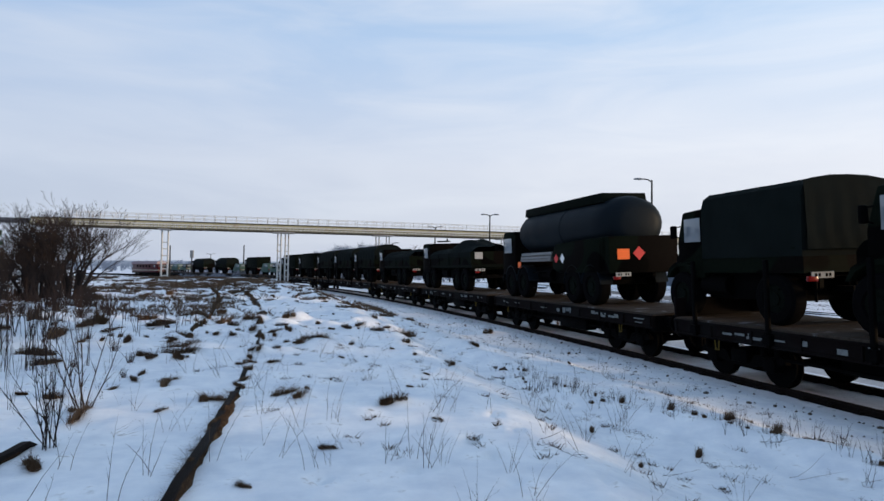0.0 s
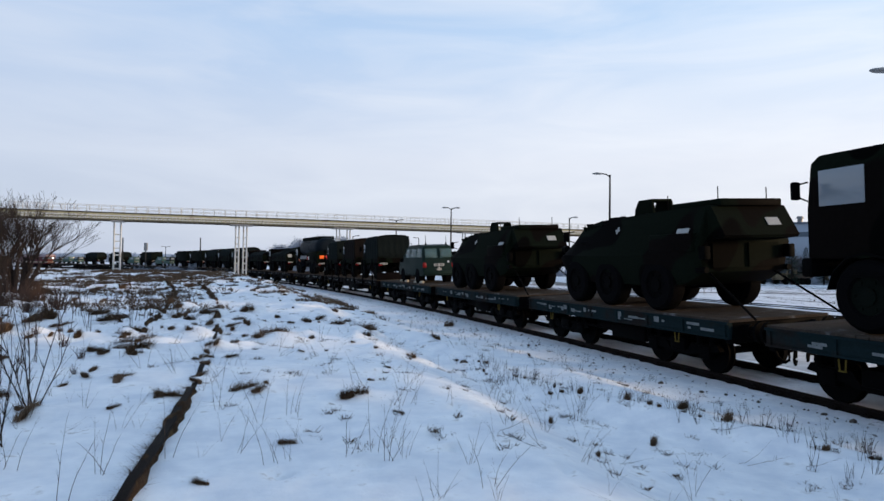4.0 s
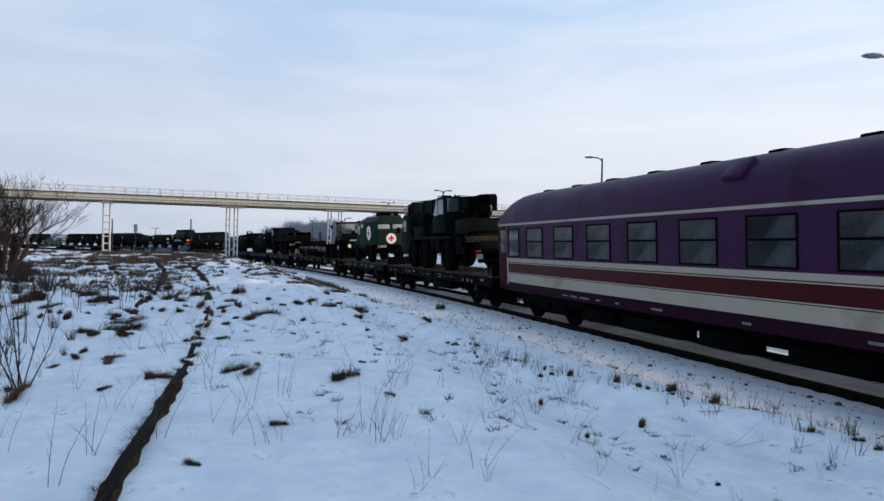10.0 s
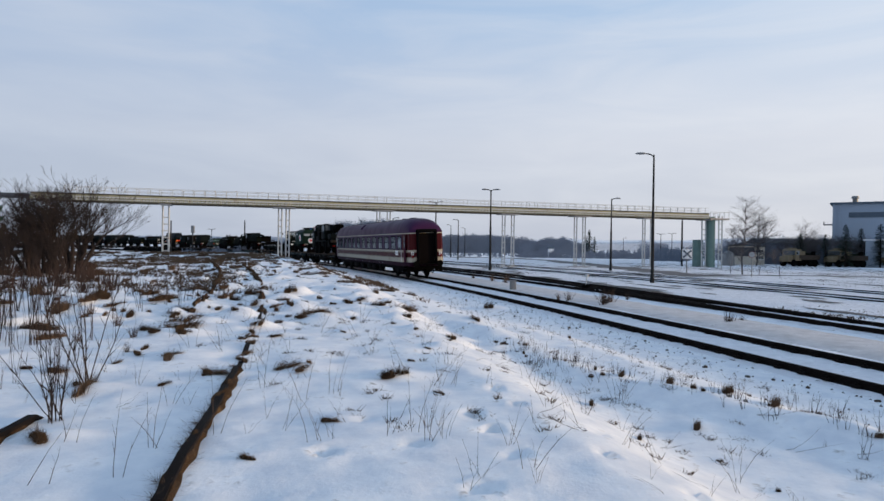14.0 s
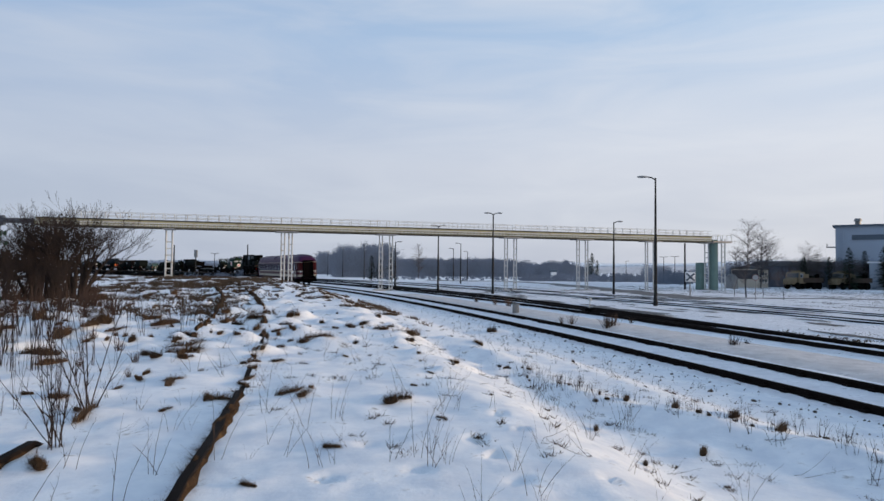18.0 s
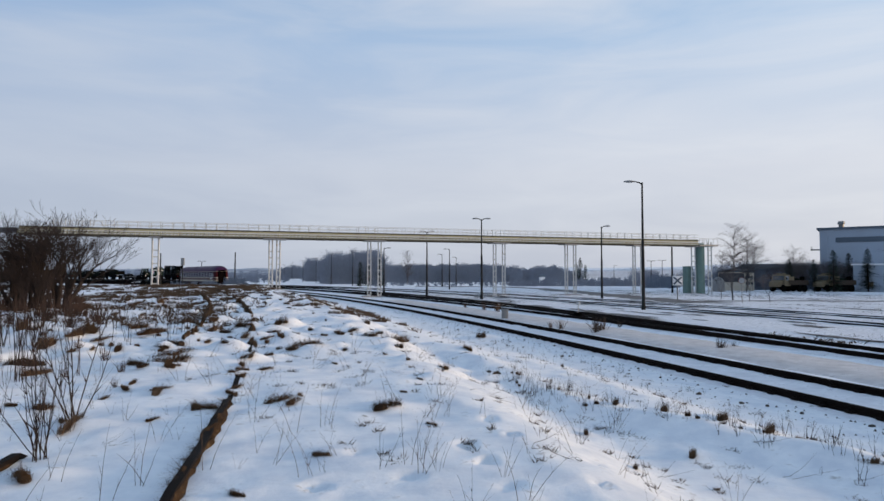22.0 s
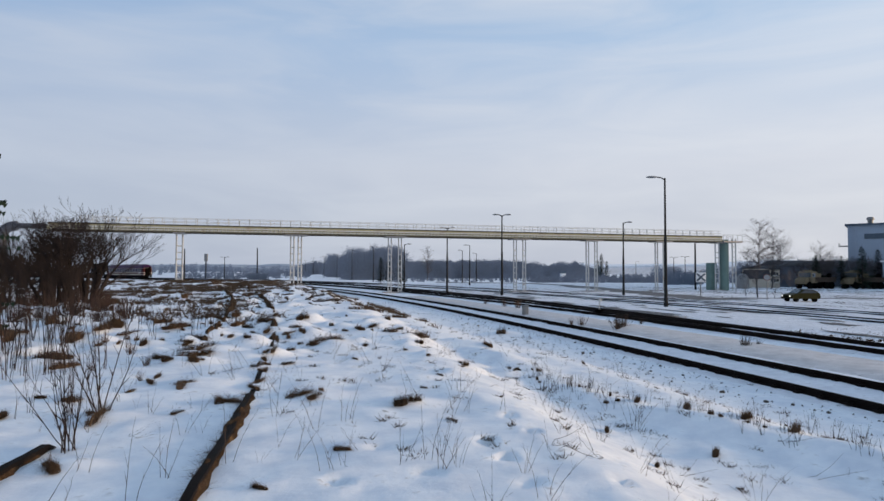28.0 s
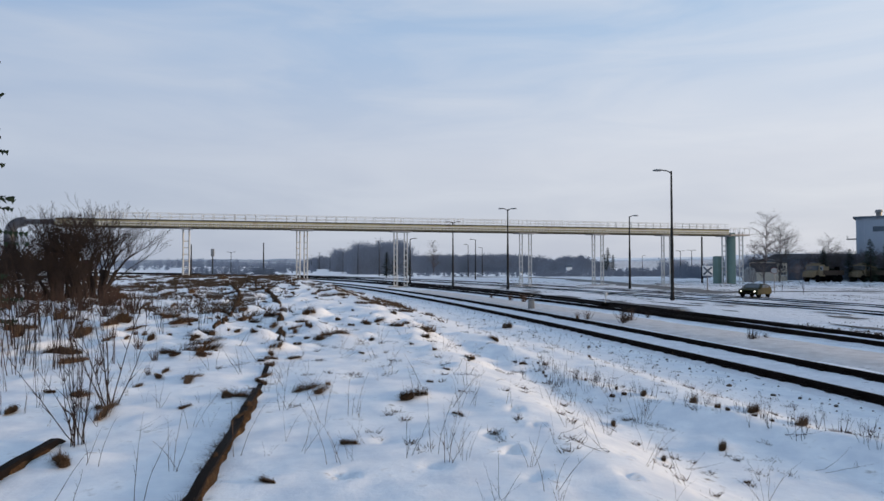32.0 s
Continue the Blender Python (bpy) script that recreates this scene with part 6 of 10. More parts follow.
    part("roof_stowage", s, "black", ob)
    for sx in (-1, 1):
        part("lashing_chain", Shape().rod((sx * 0.9, -h + 0.45, 0.95), (sx * 1.15, -h - 1.2, 0.03), 0.025, 6), "black", ob)
    squeeze(ob, 0.95)
    return load(ob, d, 2.0)


def flat_trailer(d):
    """A low drawbar trailer with sloped ramps and black filler boxes below."""
    ob = thing("flatbed_trailer", "low olive flatbed trailer with folded ramps and boxes", "trailer")
    s = Shape()
    s.prism([(-4.5, 0.95), (-4.5, 1.05), (-2.6, 1.16), (2.4, 1.22), (2.9, 1.3), (4.4, 1.3), (4.4, 1.12), (2.9, 1.1), (2.4, 1.02), (-2.6, 0.98), (-4.4, 0.88)][::-1], -1.22, 1.22)
    part("platform", s, "trailer_deck", ob, "weathered timber platform with a dusting of snow")
    s = Shape()
    for sx in (-1, 1):
        s.box(sx * 1.2, 0.0, 1.0, 0.10, 7.4, 0.26)
        s.box(sx * 0.5, 0.0, 0.85, 0.12, 8.2, 0.24)
        for k in range(7):
            s.box(sx * 1.0, -3.2 + k * 1.0, 0.92, 0.45, 0.08, 0.2)
    part("frame", s, "olive", ob)
    for x in (-0.85, 0.85):
        part("ramp", Shape().prism([(-4.3, 0.94), (-4.3, 1.08), (-5.7, 0.62), (-5.7, 0.42), (-5.3, 0.42)], x - 0.32, x - 0.22).prism([(-4.3, 0.94), (-4.3, 1.08), (-5.7, 0.62), (-5.7, 0.42), (-5.3, 0.42)], x + 0.22, x + 0.32).box(x, -4.7, 0.90, 0.5, 0.10, 0.06).box(x, -5.1, 0.78, 0.5, 0.10, 0.06).box(x, -5.5, 0.62, 0.5, 0.10, 0.06), "olive", ob)
    part("locker", Shape().box(0, 3.7, 1.58, 2.2, 1.3, 0.52, 0.03), "camo", ob)
    part("headboard", Shape().box(0, 2.6, 1.68, 0.1, 0.1, 0.75).box(-0.55, 2.6, 1.68, 0.1, 0.1, 0.75).box(-0.28, 2.6, 2.02, 0.6, 0.1, 0.1).box(0.5, 1.6, 1.36, 1.0, 0.9, 0.22, 0.03), "camo", ob)
    part("drawbar", Shape().beam((-0.45, 4.3, 0.9), (0, 5.4, 0.75), 0.12, 0.14).beam((0.45, 4.3, 0.9), (0, 5.4, 0.75), 0.12, 0.14), "olive", ob)
    for y in (3.4, -1.7, -2.7):
        axle_pair(ob, y, 0.34, 0.30, 1.9)
    for sx in (-1, 1):
        # Black boxes added as filler where the underside is only dark.
        part("side_locker", Shape().box(sx * 0.98, 1.3, 0.72, 0.45, 2.2, 0.5, 0.03), "black", ob)
        part("fender", Shape().prism([(-3.4, 0.78), (-3.2, 1.0), (-1.2, 1.0), (-1.0, 0.78), (-1.1, 0.72), (-1.3, 0.92), (-3.1, 0.92), (-3.3, 0.72)][::-1], sx * 0.75, sx * 1.22), "black", ob)
    for sx in (-1, 1):
        for y in (-3.3, 0.4, 1.6):
            part("reflector", Shape().rod((sx * 1.25, y, 1.0), (sx * 1.265, y, 1.0), 0.06, 10), "plate", ob)
    for c in ob.children:
        if not c.name.startswith("wheel"):
            c.location.z -= 0.36
    return load(ob, d, 2.5)


def wheel_loader(d):
    """A wheel loader with a glazed cab, its bucket lowered ahead."""
    ob = thing("wheel_loader", "dark green wheel loader with glazed cab and speed discs", "wheel loader")
    part("rear_hood", Shape().prism([(-2.22, 0.95), (-2.30, 1.45), (-2.22, 1.80), (-1.95, 2.02), (-0.9, 2.06), (-0.8, 0.85), (-2.0, 0.80)][::-1], -0.78, 0.78, bevel=0.14), "olive", ob)
    part("counterweight", Shape().box(0, -2.12, 0.86, 1.7, 0.40, 0.42, 0.10), "black", ob)
    part("front_frame", Shape().prism([(0.6, 0.6), (0.6, 1.5), (1.2, 1.75), (1.9, 1.35), (2.0, 0.6)][::-1], -0.55, 0.55, bevel=0.04), "olive", ob)
    part("cab_floor", Shape().box(0, -0.15, 1.12, 1.62, 1.65, 0.55, 0.03), "olive", ob)
    roof = part("cab_roof", Shape().box(0, -0.15, 2.90, 1.66, 1.75, 0.12, 0.04), "black", ob)
    for x, y, ty in ((-0.78, 0.6, 0.42), (0.78, 0.6, 0.42), (-0.78, -0.12, -0.12), (0.78, -0.12, -0.12), (-0.78, -0.92, -0.86), (0.78, -0.92, -0.86)):
        part("cab_post", Shape().beam((x, y, 1.38), (x * 0.97, ty, 2.86), 0.075, 0.075), "black", ob)
    for sx in (-1, 1):
        part("side_window", Shape().prism([(-0.88, 1.42), (-0.84, 2.82), (0.42, 2.82), (0.56, 1.42)][::-1], sx * 0.762, sx * 0.775), "glass_clear", ob)
        part("work_lamp", Shape().box(sx * 0.7, -1.05, 3.0, 0.18, 0.12, 0.12, 0.02), "black", ob)
        mirror(ob, -1.15 if sx < 0 else 0.95, 0.7, 2.6)
        part("mudguard", Shape().prism([(-2.3, 1.32), (-1.9, 1.52), (-1.1, 1.52), (-0.7, 1.3), (-0.75, 1.25), (-1.12, 1.45), (-1.88, 1.45), (-2.25, 1.27)][::-1], sx * 0.7, sx * 1.18), "black", ob)
    part("rear_window", Shape().box(0, -0.93, 2.26, 1.4, 0.015, 1.1), "glass_clear", ob)
    part("windscreen", Shape().prism([(0.56, 1.45), (0.57, 1.45), (0.44, 2.82), (0.43, 2.82)], -0.72, 0.72), "glass_clear", ob)
    part("seat", Shape().box(0, -0.25, 1.62, 0.5, 0.5, 0.25, 0.05).box(0, -0.52, 2.05, 0.5, 0.14, 0.7, 0.05), "black", ob)
    wheel_ring = Shape()
    pts = [(0.2 * math.cos(k * math.pi / 8), 0.28 + 0.06 * math.sin(k * math.pi / 8), 2.05 + 0.19 * math.sin(k * math.pi / 8)) for k in range(17)]
    for p, q in zip(pts, pts[1:]):
        wheel_ring.rod(p, q, 0.018, 6)
    part("steering_wheel", wheel_ring, "black", ob)
    for sx in (-1, 1):
        part("lift_arm", Shape().prism([(0.7, 1.75), (0.8, 1.95), (1.6, 1.85), (2.9, 0.75), (2.95, 0.45), (2.75, 0.45), (1.5, 1.55)][::-1], sx * 0.55 - 0.06, sx * 0.55 + 0.06), "olive", ob)
        part("ram", Shape().rod((sx * 0.35, 0.9, 1.05), (sx * 0.5, 2.1, 1.3), 0.07, 10), "chrome", ob)
    part("tilt_link", Shape().beam((0, 1.1, 2.05), (0, 2.3, 1.75), 0.12, 0.16).beam((0, 2.3, 1.75), (0, 2.8, 1.0), 0.12, 0.14), "olive", ob)
    knee = Shape().beam((-0.3, 0.95, 1.95), (-0.3, 1.35, 2.32), 0.10, 0.14).beam((-0.3, 1.35, 2.32), (-0.3, 2.0, 2.0), 0.10, 0.14).rod((-0.5, 1.35, 2.32), (0.3, 1.35, 2.32), 0.10, 12)
    for k in range(4):
        knee.rod((-0.45 + 0.12 * k, 0.75, 2.0), (-0.45 + 0.12 * k, 1.1, 2.38), 0.022, 6).rod((-0.45 + 0.12 * k, 1.1, 2.38), (-0.45 + 0.12 * k, 1.5, 2.28), 0.022, 6)
    part("lift_knee", knee, "black", ob, "black hydraulic knee with looped hoses")
    bucket = [(2.72, 0.06), (2.66, 0.55), (2.78, 1.05), (3.0, 1.2), (3.02, 1.16), (2.86, 1.0), (2.78, 0.6), (2.85, 0.22), (3.15, 0.06), (3.55, 0.05), (3.55, 0.02), (3.1, 0.0)]
    part("bucket", Shape().prism(bucket[::-1], -1.22, 1.22).prism([(2.72, 0.06), (2.7, 0.6), (2.85, 1.1), (3.5, 0.06)][::-1], -1.24, -1.2).prism([(2.72, 0.06), (2.7, 0.6), (2.85, 1.1), (3.5, 0.06)][::-1], 1.2, 1.24), "black", ob)
    for x, y, rz, nx in ((-0.45, -2.345, 0, 0), (-1.20, -1.6, -90, 0)):
        disc = piece("speed_disc", shared("disc", lambda: Shape().rod((0, 0, 0), (0, -0.012, 0), 0.135, 24), "white"), ob, x, y if rz == 0 else -1.62, 1.05 if rz == 0 else 0.94, 0, 0, rz, label="white speed disc reading 35")
        cu = bpy.data.curves.new("speed_figures", "FONT")
        cu.body, cu.size, cu.align_x, cu.align_y, cu.extrude = "35", 0.16, "CENTER", "CENTER", 0.002
        fig = new("speed_figures", cu)
        fig.parent = disc
        fig.matrix_basis = pose(0, -0.015, 0, 90, 0, 0)
        cu.materials.append(MAT["black"])
    number_plate(ob, -0.14, -2.33, 1.48, 0.5, 0.12)
    for y in (1.35, -1.45):
        axle_pair(ob, y, 0.62, 0.40, 1.82)
    squeeze(ob, 0.88)
    return load(ob, d, 1.4)


def red_cross(parent, x, y, z, r, axis, flat=1.0):
    """A white roundel with a red cross."""
    if axis == "x":
        disc = Shape().loft([[(dx, r * flat * math.cos(k * math.pi / 16), r * math.sin(k * math.pi / 16)) for k in range(32)] for dx in (0, -0.012)])
        arm = Shape().box(-0.016, 0, 0, 0.012, r * 0.36 * flat, r * 1.15).box(-0.0165, 0, 0, 0.013, r * 1.15 * flat, r * 0.36)
    else:
        disc = Shape().loft([[(r * math.cos(k * math.pi / 16), dy, r * math.sin(k * math.pi / 16)) for k in range(32)] for dy in (0, -0.012)])
        arm = Shape().box(0, -0.016, 0, r * 0.36, 0.012, r * 1.15).box(0, -0.0165, 0, r * 1.15, 0.013, r * 0.36)
    o = piece("roundel", part_mesh("roundel", disc, "white"), parent, x, y, z, label="white roundel")
    piece("red_cross", part_mesh("red_cross", arm, "red"), o, label="red cross mark")


def ambulance(d):
    """A bonneted 4x4 ambulance with a coffered box body."""
    ob = thing("ambulance_truck", "dark green box-bodied field ambulance with red cross roundels", "ambulance")
    chassis(ob, -2.6, 2.6, 0.92)
    body = [(-1.08, 1.15), (-1.08, 2.66), (-0.62, 3.04), (0.62, 3.04), (1.08, 2.66), (1.08, 1.15)]
    box = part("box_body", Shape().prism(body, -2.95, 0.95, "y", bevel=0.035), "amb_green", ob)
    part("roof_skin", Shape().prism([(-1.06, 2.695), (-0.615, 3.062), (0.615, 3.062), (1.06, 2.695), (1.04, 2.67), (0.60, 3.02), (-0.60, 3.02), (-1.04, 2.67)], -2.92, 0.92, "y"), "amb_roof", ob, "lighter greyish roof skin")
    cab = part("cab", Shape().prism([(0.95, 0.95), (0.95, 2.58), (1.05, 2.64), (1.66, 2.60), (2.02, 1.86), (2.1, 1.80), (2.1, 0.95)][::-1], -0.98, 0.98, bevel=0.05), "amb_green", ob)
    part("orange_vest", Shape().box(-0.45, 1.3, 1.95, 0.5, 0.4, 0.22, 0.08), "orange", cab, "orange vest on the cab seat")
    part("beacon_guard", Shape().rod((-0.75, 1.25, 2.62), (-0.75, 1.25, 2.95), 0.012, 6).rod((-0.55, 1.25, 2.62), (-0.55, 1.25, 2.95), 0.012, 6).rod((-0.75, 1.25, 2.95), (-0.55, 1.25, 2.95), 0.012, 6), "black", ob)
    part("beacon", Shape().rod((-0.65, 1.25, 2.62), (-0.65, 1.25, 2.88), 0.075, 12, 0.06), "blue", ob, "blue beacon")
    part("air_intake", Shape().rod((-1.0, 0.98, 1.9), (-1.0, 0.98, 2.75), 0.035, 8).rod((-1.0, 0.98, 2.75), (-0.85, 0.9, 2.85), 0.06, 8), "black", ob)
    part("bonnet", Shape().prism([(2.08, 0.85), (2.08, 1.76), (2.75, 1.58), (2.88, 1.4), (2.9, 0.85)][::-1], -0.72, 0.72, bevel=0.07), "amb_green", ob)
    for sx in (-1, 1):
        side_window(cab, sx * 0.982, 1.40, 2.17, 0.62, 0.62, "glass_pale")
        piece("box_window", shared("ambwin", lambda: Shape().box(0, 0, 0, 0.02, 0.55, 0.24, 0.01), "glass_white"), box, sx * 1.082, 0.35, 2.46)
        part("mudguard", Shape().prism([(1.3, 0.9), (1.5, 1.25), (1.8, 1.38), (2.2, 1.36), (2.5, 1.22), (2.68, 0.9), (2.58, 0.9), (2.42, 1.14), (2.18, 1.27), (1.82, 1.28), (1.58, 1.16), (1.4, 0.9)][::-1], sx * 0.72, sx * 1.08), "amb_green", ob)
        part("roof_rail", Shape().rod((sx * 0.6, -2.2, 3.10), (sx * 0.6, 0.7, 3.10), 0.02, 6).rod((sx * 0.6, 0.7, 3.10), (sx * 0.75, 1.0, 2.8), 0.02, 6), "black", ob)
        piece("side_step", shared("ambstep", lambda: Shape().box(0, 0, 0, 0.25, 0.6, 0.35, 0.03), "amb_green"), ob, sx * 0.85, 0.5, 0.95)
        mirror(ob, -1.3 if sx < 0 else 1.05, 1.95, 2.05)
    red_cross(box, -1.086, -1.38, 1.95, 0.46, "x")
    red_cross(box, 0.0, -2.957, 1.56, 0.34, "y")
    for x in (-0.5, 0.5):
        piece("rear_window", shared("ambrear", lambda: Shape().box(0, 0, 0, 0.78, 0.02, 0.28, 0.01), "glass_white"), box, x, -2.962, 2.34)
    part("rear_door_seam", Shape().box(-0.95, -2.96, 1.9, 0.02, 0.012, 1.4).box(0.0, -2.96, 1.9, 0.02, 0.012, 1.4), "black", box)
    rack = Shape()
    for z in (3.1, 3.3):
        for x in (-0.75, 0.75):
            rack.rod((x, -2.7, z), (x, -1.5, z), 0.02, 6)
        for y in (-2.7, -1.5):
            rack.rod((-0.75, y, z), (0.75, y, z), 0.02, 6)
    for x in (-0.75, 0.0, 0.75):
        for y in (-2.7, -1.5):
            rack.rod((x, y, 2.95), (x, y, 3.30), 0.02, 6)
    rack.box(0, -2.1, 3.17, 1.3, 1.0, 0.18, 0.03)
    part("roof_rack", rack, "black", ob)
    for y, x in ((-2.75, 0.15),):
        part("beacon", Shape().rod((x, y, 2.4 if y > 0 else 3.0), (x, y, 2.62 if y > 0 else 3.2), 0.09, 12), "blue", ob)
    number_plate(ob, -0.65, -2.98, 1.05, 0.55, 0.13)
    part("rear_step", Shape().box(0, -2.9, 0.86, 1.8, 0.35, 0.08).box(-0.7, -2.7, 0.98, 0.1, 0.1, 0.3).box(0.7, -2.7, 0.98, 0.1, 0.1, 0.3), "black", ob)
    tail_lights(ob, -2.98, 0.98, 0.9)
    for y in (2.0, -1.55):
        axle_pair(ob, y, 0.58, 0.38, 1.86)
    squeeze(ob, 0.95)
    return load(ob, d, 1.7)


MAT["amb_green"] = material("dark_bottle_green_paint", (0.013, 0.026, 0.019), 0.6, 0, 0.2, 1.5, 30, 0.04)
MAT["amb_roof"] = material("light_grey_green_roof", (0.030, 0.040, 0.042), 0.6, 0, 0.25, 1.5, 30, 0.04)
MAT["glass_white"] = glass("frosted_white_glass", (0.30, 0.32, 0.34), 0.3)


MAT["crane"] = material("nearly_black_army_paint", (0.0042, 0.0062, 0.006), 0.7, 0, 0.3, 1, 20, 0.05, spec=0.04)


def mobile_crane(d):
    """A three-axle mobile crane travelling with its boom over the front."""
    rnd = random.Random(31)
    ob = thing("mobile_crane", "nearly black three-axle army mobile crane with folded boom", "crane")
    part("carrier", Shape().prism([(-4.3, 0.95), (-4.3, 1.35), (-2.3, 1.5), (3.6, 1.5), (3.7, 1.2), (3.6, 0.85), (-3.9, 0.8)][::-1], -0.72, 0.72, bevel=0.03), "crane", ob)
    for sx in (-1, 1):
        part("mudguard_deck", Shape().box(sx * 0.98, 0.9, 1.57, 0.55, 5.9, 0.05).box(sx * 1.23, 0.9, 1.53, 0.04, 5.9, 0.14), "crane", ob)
        for y, ln, h in ((0.35, 0.5, 0.55), (-0.35, 0.7, 0.6), (-3.0, 0.8, 0.75)):
            part("toolbox", Shape().box(sx * 1.0, y, 1.15, 0.42, ln, h, 0.03), "black", ob)
        part("deck_locker", Shape().box(sx * 0.92, 2.6, 1.86, 0.5, 1.5, 0.52, 0.03), "crane", ob)
        part("outrigger", Shape().box(sx * 0.98, -3.55, 0.95, 0.5, 0.34, 0.34, 0.02).box(sx * 1.14, -3.55, 0.6, 0.14, 0.14, 0.5).rod((sx * 1.14, -3.55, 0.3), (sx * 1.14, -3.55, 0.36), 0.22, 14), "black", ob)
    cab = part("drive_cab", Shape().prism([(3.72, 0.75), (3.72, 2.6), (3.85, 2.82), (4.95, 2.82), (5.15, 2.66), (5.36, 1.6), (5.30, 0.75)][::-1], -1.24, 1.24, bevel=0.06), "crane", ob)
    for sx in (-1, 1):
        side_window(cab, sx * 1.24, 4.72, 2.2, 0.52, 0.62, "glass_pale")
        mirror(ob, -1.5 if sx < 0 else 1.3, 5.1, 2.0)
        part("cab_step", Shape().box(sx * 1.15, 4.3, 0.45, 0.2, 0.6, 0.05).box(sx * 1.15, 4.3, 0.72, 0.2, 0.6, 0.05), "black", ob)
    part("bumper", Shape().box(0, 5.36, 0.85, 2.5, 0.22, 0.4, 0.05), "black", ob)
    part("turntable", Shape().rod((0, -1.4, 1.45), (0, -1.4, 1.75), 0.85, 24).box(0.2, -1.7, 2.0, 1.5, 2.6, 0.5, 0.05).prism([(-2.9, 2.2), (-2.7, 3.0), (-1.9, 3.1), (-0.9, 2.2)][::-1], 0.35, 0.42).prism([(-2.9, 2.2), (-2.7, 3.0), (-1.9, 3.1), (-0.9, 2.2)][::-1], -0.35, -0.28), "crane", ob)
    ccab = part("crane_cab", Shape().prism([(-1.5, 1.76), (-1.52, 3.30), (-1.4, 3.42), (-0.55, 3.42), (-0.38, 3.36), (0.05, 2.6), (0.16, 2.4), (0.16, 1.76)][::-1], -1.26, -0.36, bevel=0.04), "crane", ob)
    part("cab_window", Shape().prism([(-0.62, 2.58), (-0.62, 3.28), (-0.44, 3.28), (-0.06, 2.62), (-0.06, 2.58)][::-1], -1.272, -1.26), "glass_pale", ccab)
    part("cab_window", Shape().prism([(-1.36, 2.62), (-1.36, 3.30), (-0.74, 3.30), (-0.74, 2.62)][::-1], -1.272, -1.26), "glass_pale", ccab)
    part("cab_window", Shape().box(-0.8, -1.53, 3.02, 0.66, 0.014, 0.6), "glass_dark", ccab)
    part("cab_rack", Shape().rod((-1.2, -1.4, 3.47), (-1.2, -0.5, 3.47), 0.02, 6).rod((-0.45, -1.4, 3.47), (-0.45, -0.5, 3.47), 0.02, 6).box(-0.8, -0.62, 3.48, 0.5, 0.12, 0.1, 0.02).rod((-0.6, -1.2, 3.42), (-0.6, -1.2, 3.52), 0.05, 8), "black", ob)
    part("deck_gear", Shape().box(0.1, 2.0, 1.88, 1.5, 3.3, 0.66, 0.08).box(-0.55, 2.9, 2.3, 0.8, 1.4, 0.9, 0.05).box(-0.5, 0.9, 1.9, 0.9, 0.8, 0.5, 0.05).rod((-0.2, 1.6, 2.2), (-0.2, 1.2, 2.7), 0.05, 8).rod((0.3, 0.8, 2.2), (0.2, 0.5, 2.75), 0.04, 8), "black", ob)
    # boom: telescoped boxes resting forward
    x = -0.28
    def boom(name, y0, y1, w, h, z0, z1):
        part(name, Shape().beam((x, y0, z0), (x, y1, z1), w, h), "crane", ob)
    boom("boom_base", -2.6, 4.3, 0.56, 0.60, 3.06, 3.18)
    boom("boom_middle", 4.2, 5.5, 0.50, 0.54, 3.18, 3.17)
    boom("boom_head", 5.3, 6.15, 0.6, 0.78, 3.12, 3.06)
    part("sheave", Shape().rod((x - 0.34, 5.95, 2.80), (x + 0.34, 5.95, 2.80), 0.26, 18).rod((x - 0.2, 5.7, 3.50), (x + 0.2, 5.7, 3.50), 0.10, 12).rod((x - 0.36, 5.7, 3.3), (x - 0.36, 5.7, 2.5), 0.04, 6), "black", ob)
    part("boom_ram", Shape().rod((x, 0.2, 1.9), (x, 2.2, 2.62), 0.12, 12).rod((x, 1.8, 2.5), (x, 2.7, 2.82), 0.08, 12), "grey_steel", ob)
    board = part("warning_board", Shape().box(x - 0.40, 6.22, 3.0, 0.15, 0.03, 0.72), "white", ob, "red and white striped warning board")
    for k in range(3):
        part("stripe", Shape().box(x - 0.40, 6.20, 2.76 + 0.23 * k, 0.156, 0.01, 0.07, turn=Matrix.Rotation(radians(18), 3, "Y")), "red", board)
    for k in range(3):
        part("boom_collar", Shape().box(x, 0.6 + 1.4 * k, 3.12 + 0.02 * k, 0.64, 0.10, 0.68, 0.02), "black", ob)
    # winch, hoses and the jib head folded behind the cab
    s = Shape()
    s.box(0.1, -2.05, 3.0, 0.9, 1.1, 0.62, 0.06).box(0.1, -2.9, 3.02, 1.0, 0.8, 0.66, 0.06).box(0.25, -3.15, 3.2, 0.5, 0.5, 0.4, 0.05)
    for k in range(11):
        y, z = -1.6 - 0.16 * k, 3.26 + 0.10 * rnd.random()
        s.rod((-0.35 + 0.3 * rnd.random(), y, z), (0.5, y - 0.1, z + 0.06 * rnd.random()), 0.035 + 0.03 * rnd.random(), 7)
    for k in range(14):
        a = Vector((rnd.uniform(-0.55, 0.6), rnd.uniform(-3.4, -1.6), rnd.uniform(2.4, 3.3)))
        s.rod(a, a + Vector((rnd.uniform(-0.1, 0.1), rnd.uniform(-0.5, 0.5), rnd.uniform(-0.4, 0.2))), rnd.uniform(0.02, 0.05), 6)
    s.rod((-0.45, -2.5, 2.75), (0.55, -2.5, 2.75), 0.34, 18).rod((0.1, -3.5, 3.3), (0.1, -3.62, 2.9), 0.08, 8)
    part("winch", s, "black", ob)
